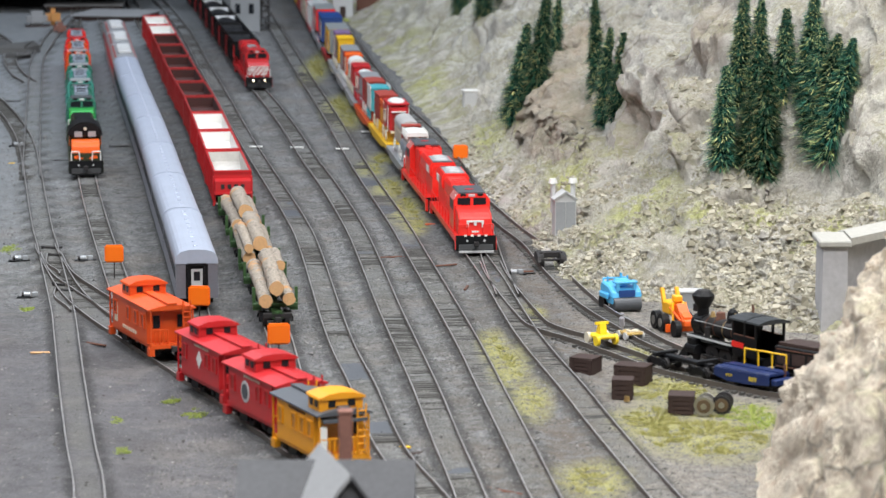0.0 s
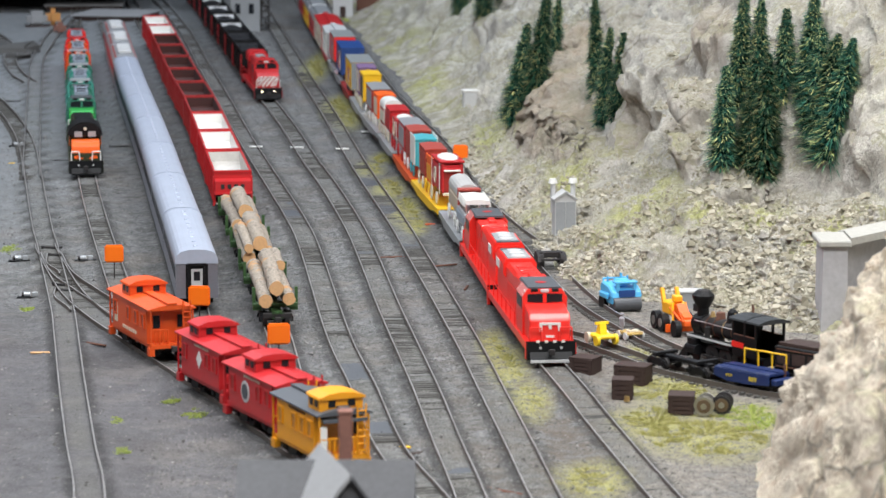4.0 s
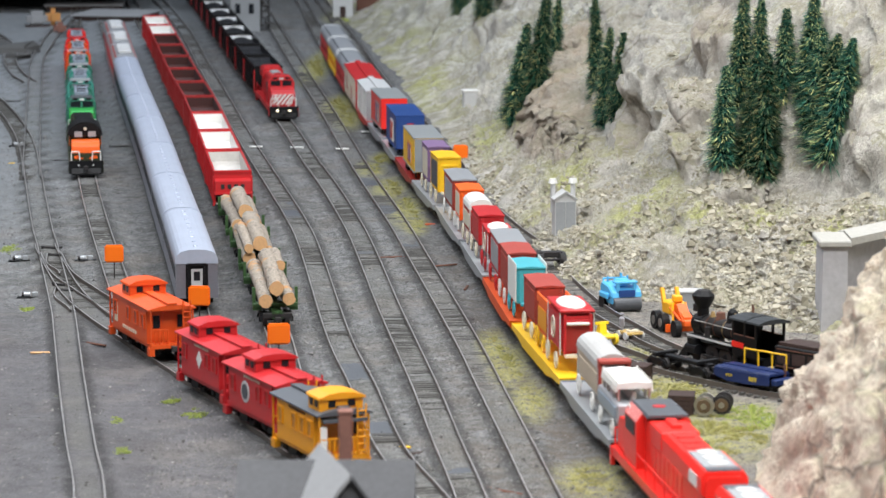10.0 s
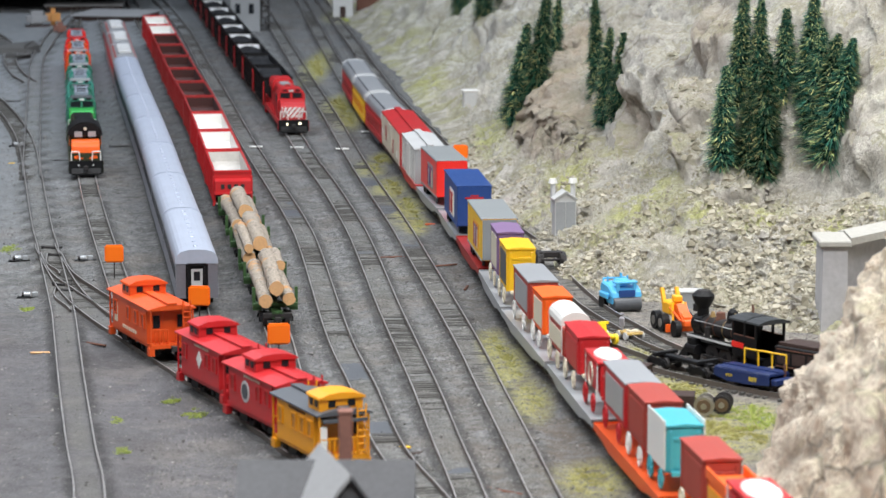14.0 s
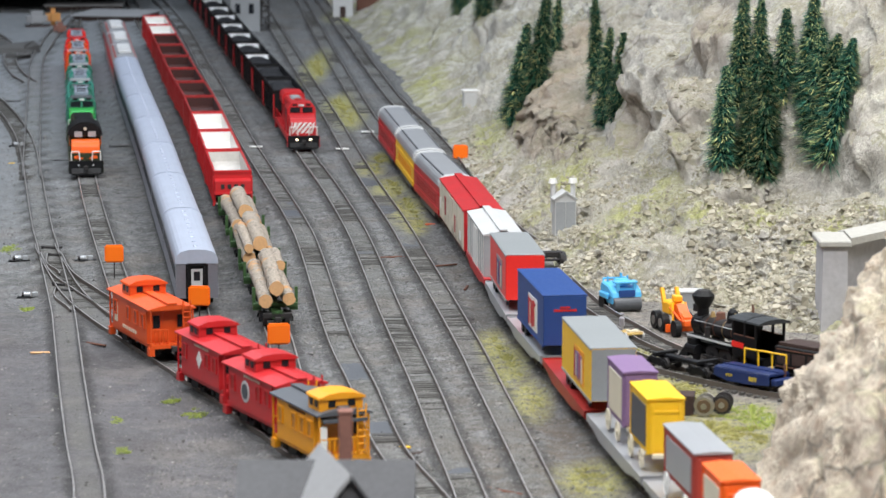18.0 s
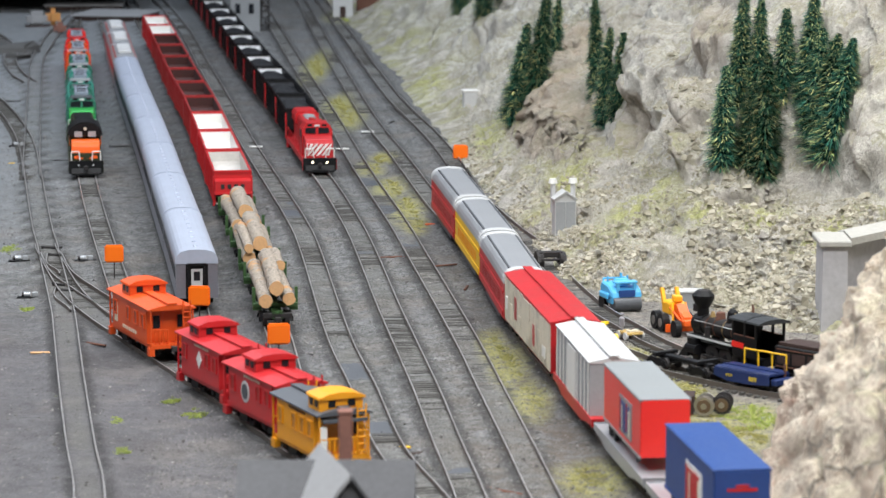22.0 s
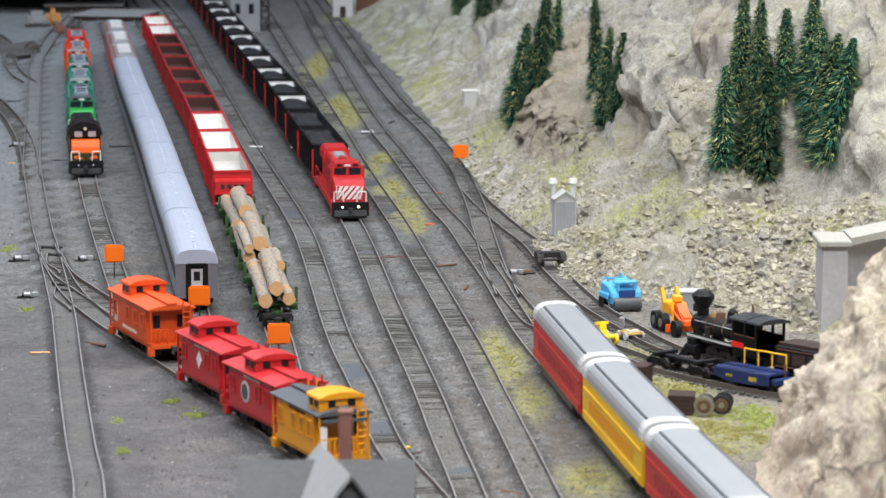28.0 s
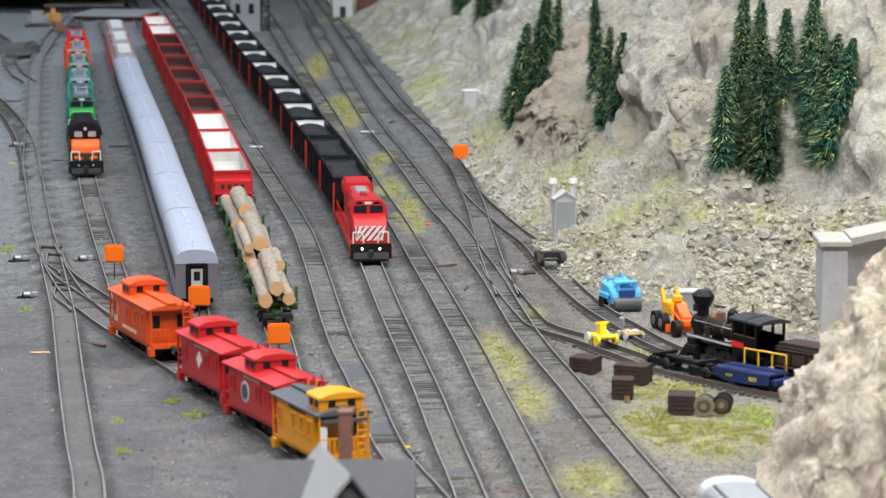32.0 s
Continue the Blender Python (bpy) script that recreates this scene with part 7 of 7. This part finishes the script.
# ---------------------------------------------------------------- concrete portal
pt = thing("tunnel_portal", "weathered grey concrete portal pier with a pale coping", "portal")
part("pier", prism(bmesh.new(), [(283, -4), (303, -4), (302, 66), (284, 66)], 2292, 2335, "y"), CONCRETE, pt)
part("wing_wall", prism(bmesh.new(), [(300, 2310), (520, 2570), (508, 2582), (288, 2322)], 20, 66, "z"), CONCRETE, pt)
part("coping", box(280.5, 305, 2288, 2337, 66, 71, 1.0), CONCRETETOP, pt)
part("coping", prism(bmesh.new(), [(305.5, 2300), (526, 2566), (505, 2590), (300, 2338), (305.5, 2338)], 66, 71.5, "z"), CONCRETETOP, pt)

# ---------------------------------------------------------------- roof in the foreground
dp = thing("depot_building", "grey shingled depot roof with a pale cross gable and brown stack", "building", at(-54, 1440, 0))
part("wall", box(-38, 38, -40, 40, -3, 62), PLANKGREY, dp)
for s in (-1, 1):
    part("roof_slope", prism(bmesh.new(), [(0, 91), (0, 94), (s * 50, 58), (s * 50, 55)], -43, 41, "x"), ROOFGREY, dp)
# left gable slope in a paler grey than the right: its light is painted
for nm, prof, y0, y1, m_ in (("cross_gable_wall", [(-24, 60), (24, 60), (0, 95)], -54, -51, ROOFGREY), ("cross_gable_roof", [(0, 97), (0, 99.5), (-30, 61), (-30, 58.5)], -56, 12, PLANKGREY), ("cross_gable_roof", [(0, 97), (0, 99.5), (28, 61), (28, 58.5)], -56, 12, ROOFGREY)):
    bm = prism(bmesh.new(), prof, y0, y1, "y")
    for v in bm.verts:
        v.co.x += -2 - 0.25 * v.co.y
    part(nm, bm, m_, dp)
part("chimney", box(4, 10.5, 14, 21, 60, 113, 0.6), CHIMNEY, dp)
part("chimney_cap", box(3.6, 10.9, 13.6, 21.4, 113, 114.5, 0.5), CHIMNEY, dp)

# ---------------------------------------------------------------- far end of the layout
tn = thing("staging_tunnel", "black painted cover over the far staging tracks", "tunnel cover")
part("front_board", box(-1290, -530, 5420, 5440, 66, 330), NIGHT, tn)
part("roof_board", box(-1290, -530, 5440, 7200, 66, 80), NIGHT, tn)
part("back_board", box(-1290, -530, 6600, 6620, 0, 66), NIGHT, tn)
part("side_board", box(-1290, -1270, 5440, 7200, 0, 66), NIGHT, tn)
bd = thing("trackside_building", "pale grey two-storey trackside building", "building", at(-322, 5080, -1))
part("wall", box(-24, 24, -20, 30, 0, 130, 0.6), GREY, bd)
part("roof", box(-26, 26, -22, 32, 130, 134), GREY, bd)
for z in (30, 62, 96):
    for x2 in (-12, 10):
        part("window", box(x2 - 4, x2 + 4, -20.6, -19.8, z, z + 16), GLASS, bd)
tw = thing("lattice_tower", "dark steel lattice signal tower", "tower", at(-291, 5070, -1))
for sx in (-1, 1):
    for sy in (-1, 1):
        part("leg", cyl((sx * 7, sy * 7, 0), (sx * 4, sy * 4, 170), 1.2, 1.0, 6), DARKIRON, tw)
for k in range(9):
    z = 6 + k * 18
    part("brace", tube(bmesh.new(), [(-6.6, -6.8, z), (6, -6, z + 18), (-6.4, -6.4, z + 18)], 0.7, 5), DARKIRON, tw)
for px, py, w, d, h, m_, lab in ((-172, 5360, 17, 20, 48, LGREY, "pale grey lineside hut at the far end"), (-118, 5420, 32, 25, 60, RUST, "brown timber freight house at the far end")):
    e = thing("lineside_hut", lab, "hut", at(px, py, -4))
    part("wall", box(-w, w, -d, d, 0, h, 0.5), m_, e)
    part("roof", prism(bmesh.new(), [(-w - 3, h), (w + 3, h), (0, h + 14)], -d - 3, d + 3, "y"), GREY, e)
    part("door", box(-5, 5, -d - 0.6, -d + 0.2, 1, 24), DARKWOOD, e)

for x, y, w, h, m_, lab in ((-676, 5170, 17, 26, PLANKGREY, "grey covered load by the staging tracks"), (-650, 5180, 12, 30, RAWWOOD, "orange-brown load by the staging tracks"), (-618, 5010, 10, 20, CHIMNEY, "brown sack pile by the staging tracks")):
    e = thing("yard_load", lab, "load", at(x, y, -1, 0, 0, 12), "loads by the staging tracks")
    bm = box(-w, w, -w, w, 0, h)
    bmesh.ops.bevel(bm, geom=list(bm.edges), offset=h * 0.28, segments=2, affect="EDGES")
    part("cover", bm, m_, e)
    part("skid", box(-w - 1, w + 1, -w - 1, w + 1, -0.5, 2.5), DARKWOOD, e)
for x, y, w, d, turn in ((-640, 5560, 70, 60, 4), (-560, 5330, 62, 70, -10)):
    e = thing("loading_platform", "pale grey loading platform by the staging tracks", "platform", at(x, y, -1, 0, 0, turn), "far platforms")
    part("deck", box(-w, w, -d, d, 9, 12, 0.6), PLANKGREY, e)
    part("base", box(-w + 4, w - 4, -d + 4, d - 4, 0, 9), DARKWOOD, e)

# ---------------------------------------------------------------- points at the yard throat
def guard_rail(pts, lab):
    e = thing("guard_rail", lab, "rail", group="guard rails")
    bm = bmesh.new()
    P = smooth_line([(x, y, 0) for x, y in pts], 8)
    rows = []
    for i, p in enumerate(P):
        d = (P[min(i + 1, len(P) - 1)] - P[max(i - 1, 0)]).normalized()
        nrm = Vector((-d.y, d.x, 0))
        rows.append([bm.verts.new(p + nrm * o + Vector((0, 0, z))) for o, z in ((-1.0, 0.4), (-0.45, 4.2), (0.45, 4.2), (1.0, 0.4))])
    for a, b in zip(rows, rows[1:]):
        for i in range(3):
            bm.faces.new((a[i], a[i + 1], b[i + 1], b[i])).material_index = 1 if i == 1 else 0
    part("check_rail", bm, [RAILSIDE, RAILHEAD], e)
    return e


for pts in (((-343, 2662), (-337, 2612), (-324, 2575), (-319, 2555)), ((-314, 2484), (-309, 2440), (-294, 2395), (-289, 2377))):
    guard_rail(pts, "short worn check rail inside the points")
for x0, y0, x1, y1 in ((-352, 2704, -335, 2704), (-341, 2662, -331, 2662), (-318, 2506, -303, 2500), (-313, 2478, -295, 2474)):
    e = thing("throw_bar", "dark steel throw bar across the points", "throw bar", group="throw bars")
    part("bar", cyl((x0, y0, 2.8), (x1, y1, 2.8), 1.0, 1.0, 6), DARKIRON, e)
    part("pivot", cyl((x0, y0, 0.5), (x0, y0, 4.4), 1.6, 1.4, 8), DARKIRON, e)

# ---------------------------------------------------------------- lineside clutter
for k, (x, y, turn) in enumerate(((-365, 2646, 4), (-332, 2456, 2), (-309, 2646, 10), (-480, 3480, 0), (60, 2570, 20))):
    e = thing("switch_machine", "small silver and black switch motor beside the points", "switch machine", at(x, y, -0.5, 0, 0, turn) @ Matrix.Scale(0.72, 4), "switch machines")
    part("base_plate", box(-13, 13, -5, 5, 0, 2.2, 0.4), BLACK, e)
    part("motor", cyl((-5, 0, 4.4), (2, 0, 4.4), 2.8, 2.8, 12), SILVER, e)
    part("motor_cap", cyl((-7.5, 0, 4.4), (-5, 0, 4.4), 2.0, 2.4, 12), DARKIRON, e)
    part("lever", cyl((-10, 2, 2), (-9, 3, 8), 0.7, 0.7, 6), SILVER, e)
    part("coil", box(4, 10, -3.4, 3.4, 2, 7, 0.6), GREY, e)
    part("throw_bar", box(10, 26, -1, 1, 1, 2.2), BLACK, e)
for x, y in ((-209, 3452), (-163, 3446), (-112, 3433), (-88, 3600)):
    e = thing("white_marker_strip", "thin white plastic strip laid across the ties", "marker strip", at(x, y, 2.4, 0, 0, 1), "white strips")
    part("strip", box(-7.5, 7.5, -3.5, 3.5, 0, 1.0, 0.2), WHITE, e)
for key, y, L in (("yard_track_east", 2140, 60), ("yard_track_east", 2960, 110), ("yard_track_east", 1960, 40), ("runaround", 2745, 80), ("runaround", 2960, 60), ("runaround", 3180, 60), ("coal_track", 2690, 12), ("coal_track", 1830, 14), ("main_line", 2560, 60)):
    x, y, a = heading(key, y)
    e = thing("magnet_plate", "dark grey plate fixed between the rails", "track plate", at(x, y, 0.6, 0, 0, a), "track plates")
    part("plate", box(-L / 2, L / 2, -7.4, 7.4, 0, 1.3, 0.3), DGREY, e)
for k, (x, y, turn, L, m_, lab) in enumerate(((-46, 2665, 10, 22, RUST, "rusty scrap bar lying between the tracks"), (-31, 2669, 70, 9, CRED, "red scrap of plastic on the ballast"), (32, 1779, -40, 40, RUST, "rusty length of scrap rail"),
                                              (-12, 2864, 20, 9, CABORANGE, "orange scrap on the ballast"), (-24, 1896, 5, 8, YELLOW, "yellow scrap beside the rail"), (-17, 1878, 30, 9, DARKWOOD, "dark wooden scrap beside the rail"),
                                              (19, 2503, 75, 20, RUST, "rusty scrap bar beside the main line"), (-64, 3704, 80, 60, DARKIRON, "dark rod lying across the ties"), (-102, 2211, -30, 20, DARKIRON, "dark scrap bar near the marker"),
                                              (-255, 2249, -30, 20, RUST, "rusty scrap strip by the ladder track"), (-292, 2215, 15, 14, CUTWOOD, "pale wooden stick on the ground"), (-465, 3322, 35, 8, YELLOW, "yellow scrap on the grey ballast"),
                                              (-416, 3347, -12, 22, DARKIRON, "dark scrap strip on the ballast"), (-365, 3476, 12, 22, DARKIRON, "dark scrap strip on the ballast"), (-553, 3964, 5, 24, DARKIRON, "dark scrap strip on the ballast"), (0, 2620, 30, 26, RUST, "rusty scrap bar on the ballast"),
                                              (8, 2960, 60, 20, RUST, "rusty scrap bar on the ballast"), (-8, 3080, 15, 18, CRED, "red scrap of plastic on the ballast"), (68, 2585, 10, 18, RUST, "rusty scrap bar on the ballast"))):
    bm = box(-L / 2, L / 2, -1.1, 1.1, 0, 1.5)
    bmesh.ops.bevel(bm, geom=list(bm.edges), offset=0.5, segments=1, affect="EDGES")
    for v in bm.verts:
        v.co.y += 1.5 * math.sin(v.co.x * 0.2 + k)
    ob = tagged(part("scrap_piece", bm, m_), lab, "scrap", "scrap on the ballast")
    ob.matrix_basis = at(x, y, -0.4, 0, 0, turn)

# ---------------------------------------------------------------- grass and stones
def random_island_material(name, a, b, c, rough=0.9):
    m = bpy.data.materials.new(name)
    m.use_nodes = True
    n, l, bs = nodes_of(m)
    geo = n.new("ShaderNodeNewGeometry")
    ramp = n.new("ShaderNodeValToRGB")
    ramp.color_ramp.elements[0].color, ramp.color_ramp.elements[1].color = (*a, 1), (*c, 1)
    ramp.color_ramp.elements.new(0.5).color = (*b, 1)
    l.new(geo.outputs["Random Per Island"], ramp.inputs["Fac"])
    l.new(ramp.outputs["Color"], bs.inputs["Base Color"])
    bs.inputs["Roughness"].default_value = rough
    return m


GRASS = random_island_material("dry_turf", (0.20, 0.20, 0.05), (0.36, 0.34, 0.10), (0.50, 0.45, 0.22))
LIME = random_island_material("lime_turf", (0.22, 0.30, 0.04), (0.34, 0.42, 0.08), (0.46, 0.50, 0.16))
STONE = random_island_material("ballast_stones", (0.05, 0.047, 0.045), (0.15, 0.145, 0.135), (0.30, 0.29, 0.275))
PALESTONE = random_island_material("rubble_stones", (0.24, 0.215, 0.155), (0.35, 0.32, 0.245), (0.50, 0.46, 0.37))


def turf(patches, material, name, lab, per):
    rng = random.Random(len(name) + per)
    verts, faces = [], []
    for x, y, rx, ry in patches:
        for _ in range(int(per * max(1.0, rx * ry / 300.0))):
            a, r = rng.uniform(0, 2 * math.pi), math.sqrt(rng.random())
            px, py = x + math.cos(a) * r * rx, y + math.sin(a) * r * ry
            if fractal(px, py, 2, 14, 3) < -0.05 + 0.5 * (r - 0.6) or inland(TOE, px, py) > 15:
                continue
            c, s = math.cos(a * 7), math.sin(a * 7)
            h, w = rng.uniform(0.4, 1.5), rng.uniform(0.15, 0.4)
            k = len(verts)
            for q in ((px - c * w, py - s * w, -0.6), (px + c * w, py + s * w, -0.6), (px + rng.uniform(-1.5, 1.5), py + rng.uniform(-1.5, 1.5), h)):
                verts.append((q[0] * MM, q[1] * MM, q[2] * MM))
            faces.append((k, k + 1, k + 2))
    me = bpy.data.meshes.new(name)
    me.from_pydata(verts, [], faces)
    me.materials.append(material)
    return tagged(new(name, me), lab, "grass", kind="stuff")


turf([(36, 2238, 7, 58), (46, 2161, 10, 77), (59, 2041, 9, 58), (153, 2080, 27, 40), (167, 1933, 39, 62), (137, 1968, 22, 54), (89, 1805, 17, 38), (-77, 3273, 11, 59), (-54, 3115, 13, 79), (-35, 2951, 12, 100), (-26, 2856, 8, 56), (-131, 3896, 16, 139), (-181, 4429, 15, 226), (-113, 3766, 14, 116), (71, 2382, 5, 26), (141, 2204, 8, 34), (-64, 3372, 11, 41)], GRASS, "dry_grass", "patchy dry yellow-green turf between the tracks", 1500)
turf([(201, 1986, 22, 45), (-212, 1977, 7, 12), (-183, 2045, 7, 11), (-163, 2000, 9, 17), (-381, 2714, 10, 27), (-199, 1883, 6, 12), (-170, 5369, 29, 129), (-328, 2408, 7, 16), (-259, 2060, 3, 8)], LIME, "lime_grass", "small tufts of bright lime turf", 900)


def stone_verts(rng, r):
    base = [Vector(v) for v in ((1, 0, 0), (-1, 0, 0), (0, 1, 0), (0, -1, 0), (0, 0, 1), (0, 0, -1))]
    q = Euler((rng.uniform(0, 6), rng.uniform(0, 6), rng.uniform(0, 6))).to_matrix()
    return [q @ (v * r * rng.uniform(0.6, 1.2)) for v in base]


OCTA = [(0, 2, 4), (2, 1, 4), (1, 3, 4), (3, 0, 4), (2, 0, 5), (1, 2, 5), (3, 1, 5), (0, 3, 5)]


def scatter(name, lab, spots, material, cat):
    rng = random.Random(len(spots))
    verts, faces = [], []
    for x, y, z, r in spots:
        k = len(verts)
        for v in stone_verts(rng, r):
            verts.append(((x + v.x) * MM, (y + v.y) * MM, (z + v.z * 0.85) * MM))
        faces += [tuple(k + i for i in f) for f in OCTA]
    me = bpy.data.meshes.new(name)
    me.from_pydata(verts, [], faces)
    me.materials.append(material)
    return tagged(new(name, me), lab, cat, kind="stuff")


rng = random.Random(5)
spots = []
while len(spots) < 80000:
    y = 1650 + 2600 * rng.random() ** 1.6
    x = rng.uniform(-0.15, 0.13) * y * 1.05
    if (y < 2600 and x < -105 - 0.04 * y and rng.random() < 0.75) or inland(KNOLL, x, y) > -4 or (y > 2200 and inland(TOE, x, y) > 0):
        continue
    spots.append((x, y, ground_surface(x, y), rng.uniform(0.3, 0.85) if rng.random() < 0.97 else rng.uniform(1.0, 1.9)))
scatter("ballast", "loose grey ballast stones over the yard", spots, STONE, "ballast")
CUBE = [(0, 1, 3, 2), (4, 6, 7, 5), (0, 4, 5, 1), (2, 3, 7, 6), (0, 2, 6, 4), (1, 5, 7, 3)]


def shards(name, lab, spots, material):
    """Flat broken chips of plaster lying on a slope."""
    rng = random.Random(len(spots) + 1)
    verts, faces = [], []
    for x, y, z, r in spots:
        k = len(verts)
        q = Euler((rng.uniform(-0.7, 0.7), rng.uniform(-0.5, 0.5), rng.uniform(0, 6.28))).to_matrix()
        flat = rng.uniform(0.3, 0.75)
        for i in range(8):
            v = Vector(((i & 1) - 0.5, (i >> 1 & 1) - 0.5, (i >> 2) - 0.5)) * 2
            v = Vector((v.x * r * rng.uniform(0.55, 1.25), v.y * r * 0.75 * rng.uniform(0.5, 1.25), v.z * r * flat * rng.uniform(0.6, 1.1)))
            if i > 3:
                v.x, v.y = v.x * 0.8, v.y * 0.8
            v = q @ v
            verts.append(((x + v.x) * MM, (y + v.y) * MM, (z + v.z) * MM))
        faces += [tuple(k + i for i in f) for f in CUBE]
    me = bpy.data.meshes.new(name)
    me.from_pydata(verts, [], faces)
    me.materials.append(material)
    return tagged(new(name, me), lab, "rubble", kind="stuff")


spots, big = [], []
while len(spots) < 12000:
    y = 2300 + 1300 * rng.random() ** 2.2
    x = rng.uniform(20, 345)
    d = inland(TOE, x, y)
    if not -9 < d < 160 or (x < 205 and fractal(x, y, 3, 60, 2) < -0.12) or (d > (80 if x < 215 else 135) and rng.random() < 0.72) or (y > 2950 and d > 30) or math.hypot((x - 168) / 36, (y - 2690) / 70) < 0.9 or math.hypot(x - 107, y - 2712) < 14:
        continue
    u = rng.random()
    r = rng.uniform(0.6, 1.6) if u < 0.66 else rng.uniform(1.6, 2.8) if u < 0.95 else rng.uniform(2.8, 4.8 if x > 205 else 3.6)
    if d < 0:
        r *= 0.6
    z = hill_z(x, y)
    spots.append((x, y, z + r * 0.15, r))
    if len(big) < 280 and 2 < d < (60 if x < 215 else 110) and y < 2900:
        big.append((x + rng.uniform(-3, 3), y, z))
shards("rubble", "pale broken plaster rubble on the talus slope", spots, PALESTONE)
forms = []
for k in range(8):
    bm = bmesh.new()
    bx(bm, -1.2, 1.2, -0.8, 0.8, -0.42, 0.42, 0.22)
    for v in bm.verts:
        v.co = v.co * (0.85 + 0.8 * noise.noise(v.co * 1.1 + Vector((k * 5, 0, 0))))
        v.co.x += 0.4 * v.co.z * noise.noise(Vector((k * 3.3, 1, 2)))
    forms.append(mesh_of(bm, "rock", ROCK))
for k, (x, y, z) in enumerate(big):
    o = new("rock", forms[k % 8])
    o.parent = hill
    sc = rng.uniform(2.4, 4.6) if k % 6 else rng.uniform(4.6, 7.5)
    o.matrix_basis = at(x, y, z + sc * 0.15, rng.uniform(-25, 25), rng.uniform(-25, 25), rng.uniform(0, 360)) @ Matrix.Scale(sc, 4)

dark_forms = []
for k in (1, 4):
    me = forms[k].copy()
    me.materials.clear()
    me.materials.append(DARKROCK)
    dark_forms.append(me)
for k, (x, y, sc) in enumerate(((-640, 4640, 24), (-622, 4560, 14), (-668, 4720, 18), (-600, 5080, 12))):
    o = tagged(new("boulder", dark_forms[k % 2]), "dark grey boulder at the edge of the yard", "boulder", "yard boulders")
    o.matrix_basis = at(x, y, sc * 0.3, 0, 0, 40 * k) @ Matrix.Scale(sc, 4)


def motions():
    times = [k * 1.0 for k in range(33)]
    for ob, back, base in consist:
        walk(ob, [(t, MAIN.seat(S_MAIN + along(MAIN_RUN, t) - back, base)) for t in times])
    for ob, back in coal:
        walk(ob, [(t, COAL_ROUTE.seat(S_COAL + along(COAL_RUN, t) - back, 100)) for t in times])


motions()
